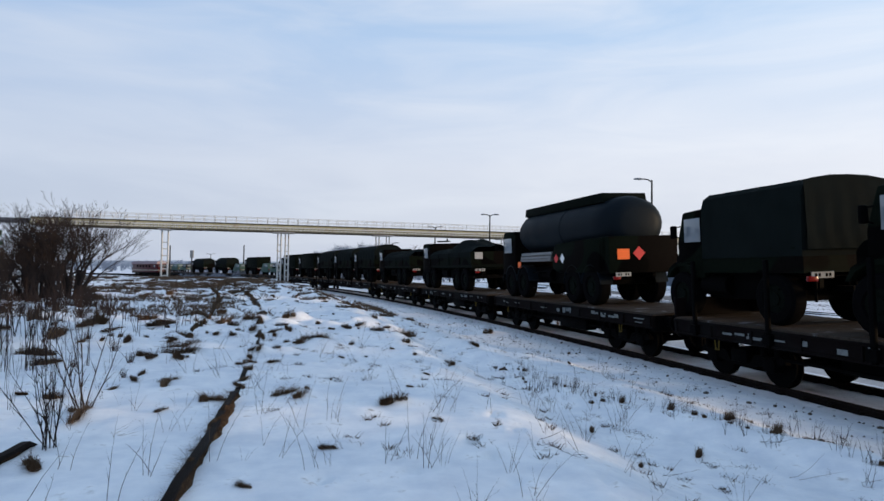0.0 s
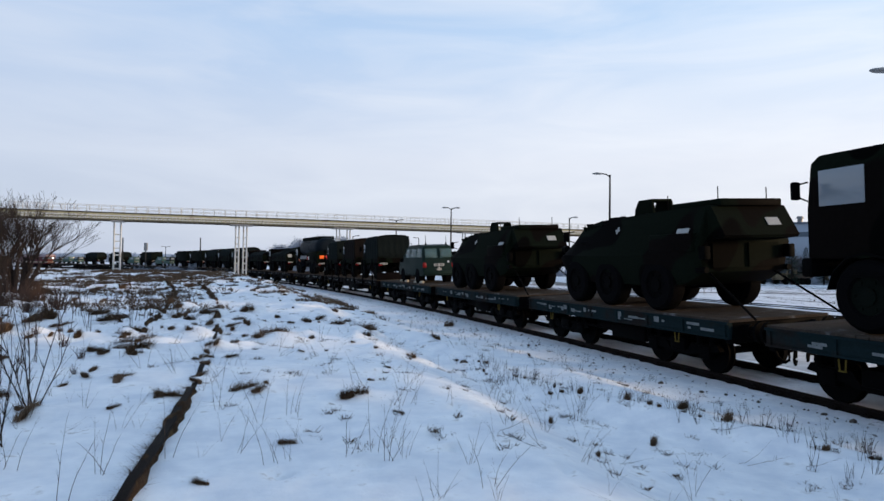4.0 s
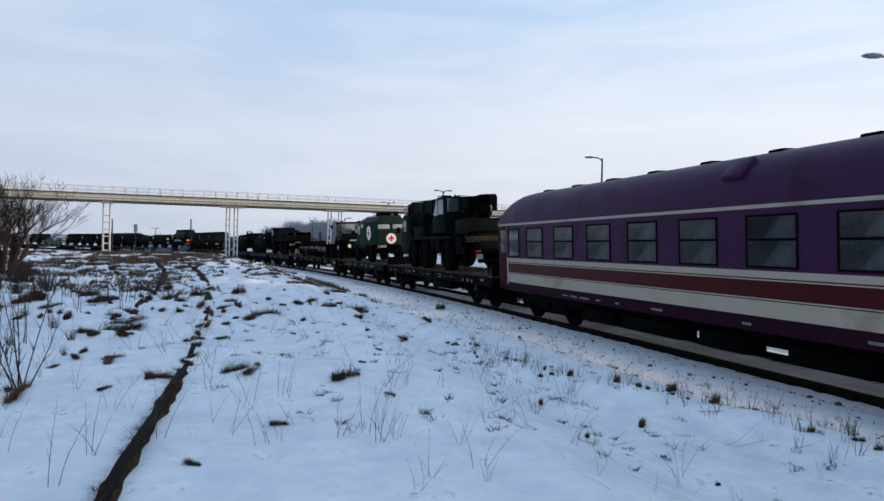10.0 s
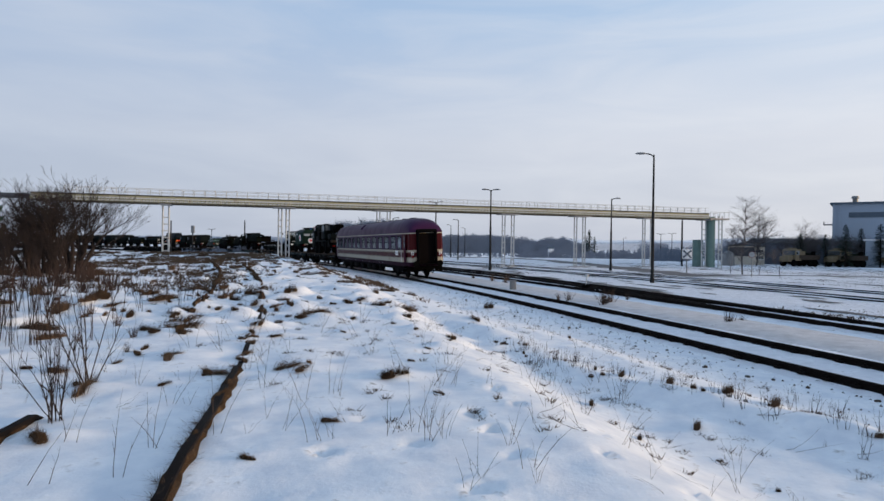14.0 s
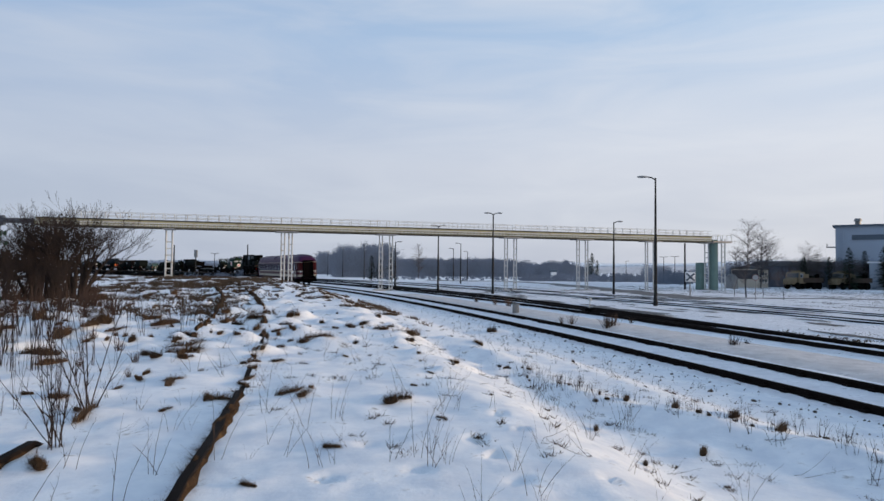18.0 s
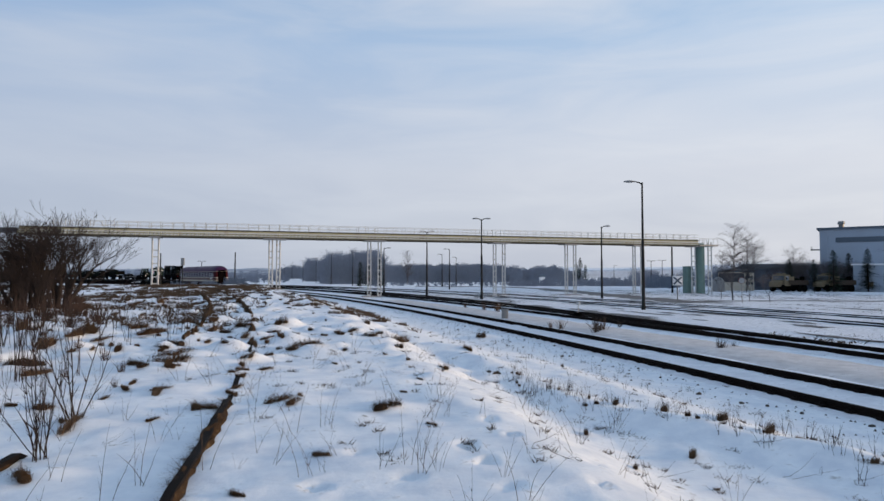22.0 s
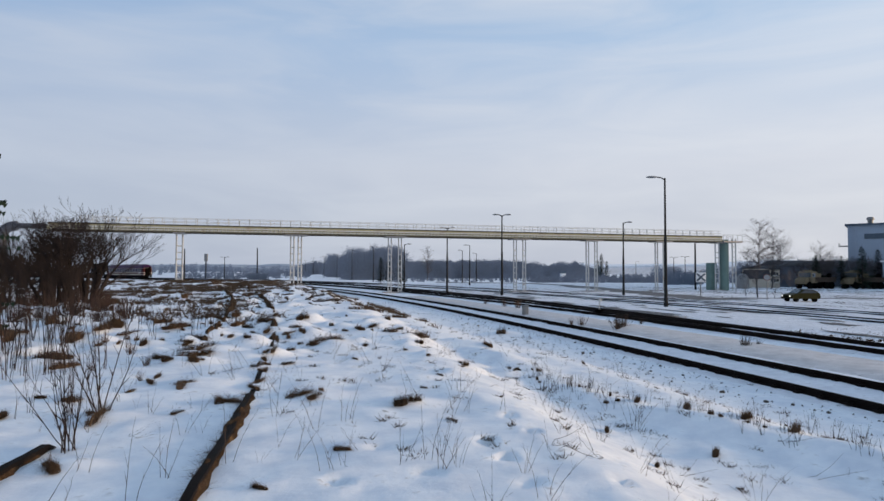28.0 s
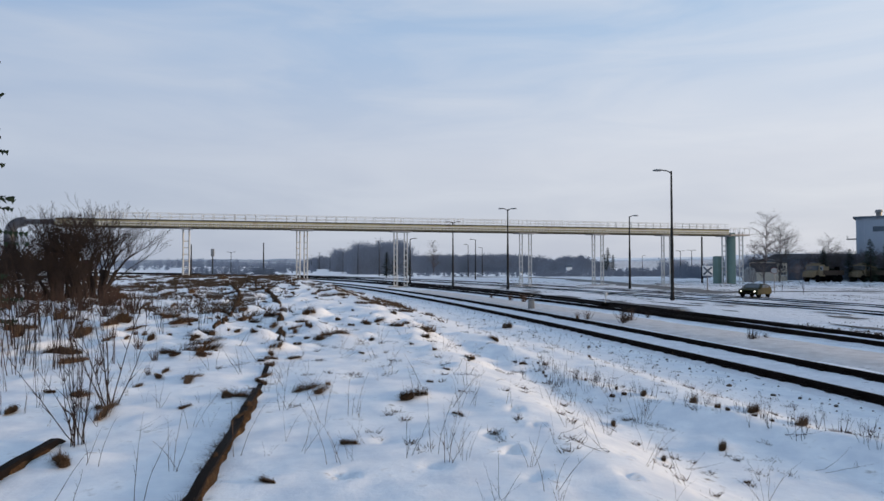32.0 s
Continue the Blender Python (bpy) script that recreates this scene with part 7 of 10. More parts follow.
    part("hook_block", Shape().box(-0.32, -2.75, 3.12, 0.12, 0.14, 0.26, 0.03).rod((-0.32, -2.75, 3.0), (-0.32, -2.75, 2.85), 0.035, 8), "yellow_steel", ob)
    part("hook", Shape().rod((0.1, -3.62, 2.9), (0.1, -3.7, 2.72), 0.03, 6).rod((0.1, -3.7, 2.72), (0.1, -3.62, 2.62), 0.03, 6), "grey_steel", ob)
    part("counterweight", Shape().prism([(-2.55, 1.72), (-2.55, 2.28), (-4.1, 2.33), (-4.16, 1.75), (-3.9, 1.68)], -1.16, 0.85, bevel=0.04), "crane", ob)
    part("engine_cover", Shape().box(0.1, -3.3, 1.5, 1.7, 1.6, 0.4, 0.04).box(-0.3, -3.8, 1.48, 1.1, 0.5, 0.3, 0.03), "crane", ob)
    for k in range(3):
        part("stowed_plate", Shape().box(-0.45, -3.75, 1.52 - 0.09 * k, 1.2, 0.9, 0.07, 0.01), "wood", ob)
    # cluttered tail: beam, lamps, jacks, hoses and towing eye
    s = Shape()
    s.box(0, -4.35, 0.92, 2.3, 0.16, 0.24, 0.03).rod((0, -4.3, 0.9), (0, -4.65, 0.85), 0.07, 8).rod((-0.95, -4.4, 1.0), (-0.95, -4.4, 1.4), 0.025, 6).box(0.85, -4.2, 1.45, 0.25, 0.2, 0.5, 0.03)
    for k in range(16):
        a = Vector((rnd.uniform(-1.0, 1.0), rnd.uniform(-4.3, -3.2), rnd.uniform(0.55, 1.45)))
        s.rod(a, a + Vector((rnd.uniform(-0.5, 0.5), rnd.uniform(-0.3, 0.3), rnd.uniform(-0.35, 0.25))), rnd.uniform(0.02, 0.05), 6)
    for sx in (-1, 1):
        s.box(sx * 0.95, -4.44, 0.92, 0.3, 0.06, 0.14, 0.02)
    s.rod((-0.8, -4.2, 0.5), (0.8, -4.2, 0.5), 0.09, 10)
    part("rear_gear", s, "black", ob)
    for sx in (-1, 1):
        piece("tail_light", shared("tlight", lambda: Shape().box(0, 0, 0, 0.24, 0.06, 0.11, 0.015), "lamp_red"), ob, sx * 0.95, -4.48, 0.92)
        part("chain", Shape().rod((sx * 0.7, -4.6, 0.85), (sx * 1.1, -5.9, 0.04), 0.03, 6), "black", ob)
    for y in (3.32, 1.42, -1.74):
        axle_pair(ob, y, 0.72, 0.52, 2.12, "black")
    part("spare_wheel", Shape().wheel(0.55, -3.4, 0.85, 0.6, 0.4), "tyre", ob)
    rope = Shape()
    rope.rod((x + 0.08, -1.6, 3.46), (x + 0.08, 5.7, 3.58), 0.014, 5).rod((x - 0.1, -1.6, 3.46), (x - 0.1, 5.7, 3.58), 0.014, 5)
    part("rope", rope, "black", ob)
    return load(ob, d, 2.6)


def locomotive(d0):
    """The diesel locomotive at the train's head."""
    ob = thing("locomotive", "maroon diesel locomotive with a pale roof", "locomotive")
    half = 9.6
    part("body", Shape().prism(outline(half, 1.45, 0.9, 1.2), 1.1, 3.3, "z"), "coach_red", ob)
    part("roof", Shape().prism([(-1.45, 3.3), (-1.25, 3.75), (-0.7, 4.05), (0.7, 4.05), (1.25, 3.75), (1.45, 3.3)], -half + 0.25, half - 0.25, "y"), "loco_roof", ob)
    for sx in (-1, 1):
        for y in (-7.9, 7.9):
            side_window(ob, sx * 1.452, y, 2.75, 1.0, 0.6, "glass_dark")
        for k in range(5):
            piece("grille", shared("grille", lambda: frame_shape(1.3, 0.7, 0.08, 0.03).box(0, 0, 0, 0.012, 1.2, 0.6), "black"), ob, sx * 1.455, -4.4 + 2.2 * k, 2.7)
    part("stripe", Shape().prism(outline(half, 1.455, 0.9, 1.205), 1.55, 1.75, "z"), "coach_cream", ob)
    part("windscreen", Shape().box(0, -half, 2.8, 2.0, 0.05, 0.6, 0.02).box(0, half, 2.8, 2.0, 0.05, 0.6, 0.02), "glass_dark", ob)
    part("underframe", Shape().box(0, 0, 0.95, 2.6, 2 * half - 0.4, 0.3).box(0, 0, 0.6, 2.2, 4.5, 0.5, 0.05), "black", ob)
    for end in (-1, 1):
        bogie(ob, end * 5.9, 2.5)
    buffers(ob, half)
    CONSIST.append((ob, d0 + 10.2, 5.9, 0.0))


MAT["loco_roof"] = material("pale_weathered_roof", (0.26, 0.20, 0.21), 0.7, 0, 0.2, 1, 20, 0.05)

passenger_coach(0.0, "wine red and purple passenger coach with cream stripes")
flatcar(26.6, 42.2, "wagon_brown", "dark brown flat wagon with low end boards", end_boards=True, seed=1)
piece("brake_wheel", part_mesh("brake_wheel", ring_shape(0.23, 0.022), "post"), bpy.data.objects["flat_wagon"], -1.40, -0.2, 0.98, 0, 0, 0, "rusty hand brake wheel")
mobile_crane(33.95)
flatcar(42.2, 53.1, "wagon_green", "grey-green heavy flat wagon with white lettering panels", seed=2)
ambulance(48.0)
flatcar(53.1, 72.2, "wagon_brown", "long rusty brown flat wagon with side stakes", stakes=8, seed=3)
stake_wagon = [ob for ob, d, half, up in CONSIST][-1]
for pts in ([(0, 0), (0.05, 0.24), (0.16, 0.02), (0.2, 0.26)], [(0.28, 0), (0.36, 0.24), (0.44, 0.0)], [(0.31, 0.09), (0.42, 0.09)], [(0.66, 0.22), (0.52, 0.2), (0.6, 0.1), (0.52, 0.0)], [(0.74, 0.02), (0.8, 0.14), (0.88, 0.05), (0.94, 0.2)], [(-0.16, 0.08), (-0.1, 0.14), (-0.06, 0.08), (-0.12, 0.04), (-0.16, 0.08)]):
    sh = Shape()
    for p, q in zip(pts, pts[1:]):
        sh.rod((-1.358, -7.2 - p[0], 0.92 + p[1]), (-1.358, -7.2 - q[0], 0.92 + q[1]), 0.014, 6)
    part("paint_stroke", sh, "plate", stake_wagon, "white spray paint stroke")
part("chalk_panel", Shape().box(-1.356, 7.6, 1.04, 0.008, 0.34, 0.26), "plate", stake_wagon, "whitish chalked panel")
wheel_loader(56.25)
flat_trailer(64.5)
flatcar(72.2, 83.1, "wagon_green", "grey-green heavy flat wagon with white lettering panels", seed=4)
heavy_truck(77.8, "drop", "camouflaged three-axle truck with sheeted load and high dropsides", 8.2, (2.9, -1.1, -2.45), seed=7)
flatcar(83.1, 93.3, "wagon_green", "grey-green heavy flat wagon with white lettering panels", seed=5)
armoured_carrier(87.7, "camouflaged six-wheeled armoured carrier lashed on a flat wagon")
flatcar(93.3, 103.3, "wagon_green", "grey-green heavy flat wagon with white lettering panels", seed=6)
armoured_carrier(98.0, "camouflaged six-wheeled armoured carrier lashed on a flat wagon")
flatcar(103.3, 113.6, "wagon_green", "grey-green heavy flat wagon with white lettering panels", seed=7)
minibus(108.3)
for dd in (106.6, 109.2, 107.5, 110.1):
    chock(dd, -0.85 if dd < 107.2 else -0.9)
flatcar(113.6, 130.5, "wagon_brown", "rusty flat wagon with stakes, low end boards and three trucks", stakes=7, end_boards=True, seed=8)
light_truck(116.9, "canvas", "short camouflaged truck with a green canvas tilt", 1)
light_truck(123.05, "canvas_brown", "short camouflaged truck with a brownish canvas tilt", 2)
light_truck(128.45, "canvas", "short camouflaged truck with a green canvas tilt", 3)
flatcar(130.5, 143.6, "wagon_brown", "rusty brown flat wagon under a tanker truck", seed=9)
tanker_truck(137.95)
flatcar(143.6, 156.2, "wagon_brown", "rusty brown flat wagon", seed=10)
heavy_truck(151.3, "hump", "camouflaged four-axle truck with a bulging sheeted load", 9.4, (3.8, 2.4, -2.0, -3.4), seed=11)
flatcar(156.2, 168.8, "wagon_brown", "rusty brown flat wagon", seed=11)
heavy_truck(163.6, "low", "camouflaged three-axle truck with a flat green sheet", 9.4, (3.4, -1.5, -2.9), seed=12)
flatcar(168.8, 195.8, "wagon_brown", "long rusty flat wagon with three canvas trucks", stakes=8, seed=12)
for k, dd in enumerate((173.6, 182.4, 191.0)):
    heavy_truck(dd, "round", "army truck with a high rounded canvas tilt", 8.2, (3.0, -1.2, -2.5), "rounded canvas trucks", 20 + k)
flatcar(195.8, 219.0, "wagon_brown", "long rusty flat wagon with two box trucks", seed=13)
for k, dd in enumerate((201.0, 211.5)):
    heavy_truck(dd, "box", "army truck with a square dark box body", 8.6, (3.2, -1.2, -2.6), "box-bodied trucks", 24 + k)
flatcar(219.0, 243.0, "wagon_brown", "long rusty flat wagon with small vehicles and a box truck", seed=14)
small_vehicle(222.2, "jeep", "small pale green field car with a canvas top", "pale_green")
small_vehicle(227.6, "van", "small pale green army van", "pale_green")
heavy_truck(236.0, "box", "army truck with a square dark box body", 8.6, (3.2, -1.2, -2.6), "box-bodied trucks", 26)
flatcar(243.0, 267.0, "wagon_brown", "long rusty flat wagon with a canvas truck", seed=15)
small_vehicle(247.0, "van", "small pale green army van", "pale_green")
heavy_truck(257.5, "round", "army truck with a high rounded canvas tilt", 9.2, (3.4, -1.4, -2.8), "rounded canvas trucks", 28)
flatcar(267.0, 283.0, "wagon_brown", "long rusty flat wagon with a canvas truck", seed=16)
heavy_truck(274.5, "round", "army truck with a high rounded canvas tilt", 9.2, (3.4, -1.4, -2.8), "rounded canvas trucks", 29)
flatcar(283.0, 303.0, "wagon_brown", "long rusty flat wagon with small vehicles", seed=17)
for k, dd in enumerate((286.2, 292.4, 298.6)):
    small_vehicle(dd, "van" if k % 2 else "jeep", "small pale green army vehicle", "pale_green")
locomotive(303.5)

# ---- plants ----
def blade_mesh(name, mat, count, spread, length, lean, width, seed, droop=0.5, segs=3, clumps=1, wind=0.0):
    """A tuft: thin tapering blades that spring from one or more small patches, bow outwards and lie over to one side."""
    rnd = random.Random(seed)
    verts, faces = [], []
    hearts = [(rnd.uniform(-1, 1) * spread * 0.6, rnd.uniform(-1, 1) * spread * 0.45, rnd.uniform(0.5, 1.0)) for _ in range(clumps)] if clumps > 1 else [(0, 0, 1)]
    for _ in range(count):
        hx, hy, hs = rnd.choice(hearts)
        a = rnd.uniform(0, 2 * math.pi)
        r = spread * hs * (0.6 if clumps > 1 else 1.0) * math.sqrt(rnd.random())
        x, y = hx + r * math.cos(a), hy + r * math.sin(a)
        b = rnd.uniform(0, 2 * math.pi) if rnd.random() < 0.4 else a + rnd.uniform(-0.7, 0.7)
        ln = length * hs * rnd.uniform(0.3, 1.0) * (1.5 if rnd.random() < 0.06 else 1)
        tilt = lean * rnd.uniform(0.3, 1.2)
        dx, dy = math.cos(b) - wind, math.sin(b)
        wx, wy = -dy * width / 2, dx * width / 2
        px_, pz = 0.0, -0.03
        k0 = len(verts)
        for s in range(segs + 1):
            f = 1 - 0.85 * s / segs
            verts += [(x + dx * px_ + wx * f, y + dy * px_ + wy * f, pz), (x + dx * px_ - wx * f, y + dy * px_ - wy * f, pz)]
            ang = min(1.75, tilt + droop * s)
            px_ += ln / segs * math.sin(ang)
            pz += ln / segs * math.cos(ang)
        for s in range(segs):
            q = k0 + 2 * s
            faces.append((q, q + 1, q + 3, q + 2))
    me = bpy.data.meshes.new(name)
    me.from_pydata(verts, [], faces)
    me.materials.append(MAT[mat])
    return me


def mat_mesh(count, length, width, seed):
    """A clump that wind and snow have pressed down: blades that comb to one side, hang forward and end in points."""
    rnd = random.Random(seed)
    verts, faces = [], []
    hearts = [(rnd.uniform(-0.24, 0.24), rnd.uniform(-0.07, 0.07), rnd.uniform(0.55, 1.0)) for _ in range(2 + seed % 3)]
    side = rnd.choice((-1, 1))
    for _ in range(count):
        hx, hy, hs = rnd.choice(hearts)
        a, r = rnd.uniform(0, 2 * math.pi), math.sqrt(rnd.random()) * hs
        x, y = hx + 0.20 * r * math.cos(a), hy + 0.11 * r * math.sin(a)
        b = rnd.gauss(0.0 if side > 0 else math.pi, 0.8) if rnd.random() < 0.7 else rnd.uniform(0, 2 * math.pi)
        dx, dy = math.cos(b), math.sin(b) * 0.7 - 0.25
        ln = length * hs * rnd.uniform(0.35, 1.0) * (1.7 if rnd.random() < 0.05 else 1)
        ang, px_, pz, q = rnd.uniform(0.15, 0.95), 0.0, -0.03, len(verts)
        for s_ in range(4):
            f = 1 - 0.3 * s_
            verts += [(x + dx * px_ - dy * width * f / 2, y + dy * px_ + dx * width * f / 2, pz), (x + dx * px_ + dy * width * f / 2, y + dy * px_ - dx * width * f / 2, pz)]
            px_ += ln / 3 * math.sin(ang)
            pz += ln / 3 * math.cos(ang)
            ang = min(1.9, ang + rnd.uniform(0.35, 0.75))
        for s_ in range(3):
            faces.append((q + 2 * s_, q + 2 * s_ + 1, q + 2 * s_ + 3, q + 2 * s_ + 2))
    me = bpy.data.meshes.new("blades")
    me.from_pydata(verts, [], faces)
    me.materials.append(MAT["grass"])
    return me


TUFTS = [mat_mesh(760, 0.33, 0.014, k) for k in range(8)]
_rt = random.Random(5)


def tuft(x, y, size, k=None):
    """A matted clump of dead grass, size metres across."""
    k = _rt.randrange(8) if k is None else k
    ob = new("grass_tuft", TUFTS[k])
    s = size * 1.25
    # clumps beside the old siding run along it, the others lie anyhow
    turn = _rt.uniform(55, 125) if x < -3.4 and _rt.random() < 0.7 else _rt.uniform(-60, 60)
    wide = _rt.uniform(0.9, 1.9) if abs(turn) > 60 else _rt.uniform(0.6, 1.1)
    tall = _rt.uniform(0.8, 1.6) if x < 1.5 else _rt.uniform(1.4, 2.2)
    if x > 1.5:
        wide *= 0.7
    ob.matrix_basis = pose(x, y, float(ground_z(x, y)) + DRIFT * 0.5 * size, 0, 0, turn) @ Matrix.Diagonal((s * wide, s * _rt.uniform(0.7, 1.0), s * tall, 1))
    tagged(ob, "flattened clump of dead brown grass in the snow", "grass", "grass tufts")
    return ob


for x, y, s in TUFT_PLACES:
    tuft(x, y, s)


def joined_tufts(name, places, label):
    """Clumps that run into one another, as one mesh; each place is x, y, size and heading in degrees."""
    verts, faces = [], []
    for x, y, size, turn in places:
        me = TUFTS[_rt.randrange(8)]
        q, c = len(verts), size * 1.25
        m = pose(x, y, float(ground_z(x, y)) + 0.01, 0, 0, turn) @ Matrix.Diagonal((c * _rt.uniform(1.2, 2.0), c * _rt.uniform(0.6, 0.9), c * _rt.uniform(0.8, 1.4), 1))
        verts += [tuple(m @ v.co) for v in me.vertices]
        faces += [tuple(q + i for i in p.vertices) for p in me.polygons]
    tagged(sheet(name, verts, faces, "grass", smooth=False), label, "grass", kind="stuff")


def wisps():
    """Wisps of grass that just break the surface."""
    rnd = random.Random(88)
    verts, faces = [], []
    for _ in range(420):
        y = 5.6 + 23.0 * rnd.random()
        x = float(np.interp(y, _y[_near], _x[_near])) - 2.2 - (5 + y * 0.55) * rnd.random() ** 0.8
        size, turn = rnd.uniform(0.04, 0.15) * min(1.0, 0.3 + y * 0.07), rnd.uniform(0, math.pi)
        z = float(ground_z(x, y))
        for _k in range(34):
            a, r = rnd.uniform(0, 2 * math.pi), size * math.sqrt(rnd.random())
            u, v = 1.5 * r * math.cos(a), 0.6 * r * math.sin(a)
            bx, by = x + u * math.cos(turn) - v * math.sin(turn), y + u * math.sin(turn) + v * math.cos(turn)
            ln, b = rnd.uniform(0.02, 0.09), rnd.uniform(0, 2 * math.pi)
            q = len(verts)
            verts += [(bx - 0.005, by, z - 0.02), (bx + 0.005, by, z - 0.02), (bx + ln * math.cos(b), by + ln * math.sin(b), z + ln * rnd.uniform(0.2, 0.8))]
            faces.append((q, q + 1, q + 2))
    tagged(sheet("grass_wisps", verts, faces, "grass", smooth=False), "wisps of dead grass that just break the snow", "grass", kind="stuff")


wisps()


def grass_field():
    """Low dead grass that pokes through the snow on the far bank."""
    rnd = random.Random(9)
    verts, faces = [], []
    for _ in range(26000):
        y = 18 + 54 * rnd.random() ** 0.8
        x = float(np.interp(y, _y[_near], _x[_near])) - 5.5 - (6 + y * 0.62) * rnd.random()
        v = float(lumps(x, y, 3.1, 31)) + 0.6 * float(lumps(x, y, 9.0, 32)) + (y - 45) * 0.003
        if v < 0.10 + 0.55 * rnd.random():
            continue
        z = float(ground_z(x, y))
        for _k in range(4):
            a = rnd.uniform(0, 2 * math.pi)
            h = rnd.uniform(0.07, 0.22)
            bx, by = x + rnd.uniform(-0.2, 0.2), y + rnd.uniform(-0.2, 0.2)
            w = rnd.uniform(0.006, 0.012) + 0.0004 * y
            lx, ly = rnd.uniform(-0.22, 0.22), rnd.uniform(-0.15, 0.15)
            q = len(verts)
            verts += [(bx - w, by, z - 0.02), (bx + w, by, z - 0.02), (bx + lx, by + ly, z + h)]
            faces.append((q, q + 1, q + 2))
    tagged(sheet("dead_grass", verts, faces, "grass", smooth=False), "sparse dead grass poking through snow on the bank", "grass", kind="stuff")


grass_field()


def stalk_mesh(name, mat, stems, height, seed, fan=0.35, forks=4, thick=0.006, droop=0.0):
    """Dry stems that spring from one root and carry short tapering side twigs."""
    rnd = random.Random(seed)
    verts, faces = [], []

    def ring(p, d, r):
        u = d.orthogonal().normalized()
        v = d.cross(u)
        q = len(verts)
        for k in range(3):
            an = k * 2 * math.pi / 3
            verts.append(tuple(p + (u * math.cos(an) + v * math.sin(an)) * r))
        return q

    def join(q, w):
        for k in range(3):
            j = (k + 1) % 3
            faces.append((q + k, q + j, w + j, w + k))

    root = ring(Vector((0, 0, -0.09)), Vector((0, 0, 1)), thick)
    for _ in range(stems):
        a = rnd.uniform(0, 2 * math.pi)
        lean = fan * rnd.uniform(0.1, 1.0)
        d = Vector((math.cos(a) * lean, math.sin(a) * lean, 1)).normalized()
        p = Vector((rnd.uniform(-0.06, 0.06), rnd.uniform(-0.06, 0.06), -0.03))
        h = height * rnd.uniform(0.5, 1.0)
        n = 7
        last = ring(p, d, thick)
        join(root, last)
        for s in range(n):
            d = (d + Vector((rnd.uniform(-0.10, 0.10) + math.cos(a) * droop * 0.7, rnd.uniform(-0.10, 0.10) + math.sin(a) * droop * 0.7, -droop * 0.42))).normalized()
            q = p + d * (h / n)
            r1 = thick * (1 - 0.8 * (s + 1) / n)
            here = ring(q, d, r1)
            join(last, here)
            for _f in range(forks if 0 < s < n - 1 else 0):
                if rnd.random() < 0.4:
                    b = rnd.uniform(0, 2 * math.pi)
                    t = (d + Vector((math.cos(b), math.sin(b), 0.4)) * rnd.uniform(0.5, 0.9)).normalized()
                    tip = len(verts)
                    verts.append(tuple(q + t * h * rnd.uniform(0.06, 0.2)))
                    for k in range(3):
                        faces.append((here + k, here + (k + 1) % 3, tip))
            p, last = q, here
    me = bpy.data.meshes.new(name)
    me.from_pydata(verts, [], faces)
    me.materials.append(MAT[mat])
    return me


WEEDS = [stalk_mesh("dry_weed", "weed", 2 + k % 3, 0.5, 40 + k, 0.5, 2, 0.0021, 0.05) for k in range(5)]
BRUSH = [stalk_mesh("trackside_weed", "twig", 4, 0.36, 60 + k, 0.35, 4, 0.0030, 0.0) for k in range(4)]
YARDBUSH = [stalk_mesh("low_bush", "weed", 30, 0.36, 180 + k, 0.75, 4, 0.005, 0.0) for k in range(3)]
BUSHY = [stalk_mesh("low_bush", "reed", 34, 0.34, 80 + k, 0.7, 4, 0.0042, 0.0) for k in range(3)]
REEDS = [stalk_mesh("bare_saplings", "reed", 3, 1.25, 70 + k, 0.14, 2, 0.006, 0.0) for k in range(4)]


def plant(name, meshes, x, y, size, label, category, group):
    ob = new(name, _rt.choice(meshes))
    ob.matrix_basis = pose(x, y, float(ground_z(x, y)), _rt.uniform(-6, 6), _rt.uniform(-6, 6), _rt.uniform(0, 360)) @ Matrix.Diagonal((size, size, size, 1))
    return tagged(ob, label, category, group)


for _ in range(165):
    y = 4.2 + 11 * _rt.random() ** 1.2
    x = -4.8 + 8.0 * _rt.random() - 0.1 * max(0, y - 6)
    plant("dry_weed", WEEDS, x, y, _rt.uniform(0.4, 1.45), "thin dry weed stalks standing in the snow", "weed", "thin weeds")
# stalks that the wind has bent down onto the snow
_rf = random.Random(141)
for _ in range(34):
    y = 4.2 + 9.5 * _rf.random()
    x = float(np.interp(y, _y[_near], _x[_near])) - 3.4 - (3.0 + y * 0.5) * _rf.random()
    ob = new("fallen_weed", _rf.choice(WEEDS))
    ob.matrix_basis = pose(x, y, float(ground_z(x, y)) + 0.03, _rf.uniform(68, 84), 0, _rf.uniform(0, 360)) @ Matrix.Scale(_rf.uniform(0.6, 1.3), 4)
    tagged(ob, "dry weed stalk bent down onto the snow", "weed", "bent weeds")
# stalks that the wind has laid flat
for _ in range(40):
    y = 4.2 + 12 * _rt.random() ** 1.2
    x = -4.5 + 7.5 * _rt.random() - 0.12 * max(0, y - 6)
    ob = new("fallen_stalk", _rt.choice(WEEDS))
    k = _rt.uniform(0.4, 0.9)
    ob.matrix_basis = pose(x, y, float(ground_z(x, y)) + 0.02, 0, 0, _rt.uniform(0, 360)) @ pose(0, 0, 0, _rt.uniform(58, 84)) @ Matrix.Diagonal((k * 0.5, k * 0.5, k, 1))
    tagged(ob, "dry weed stalk lying on the snow", "weed", "fallen stalks")
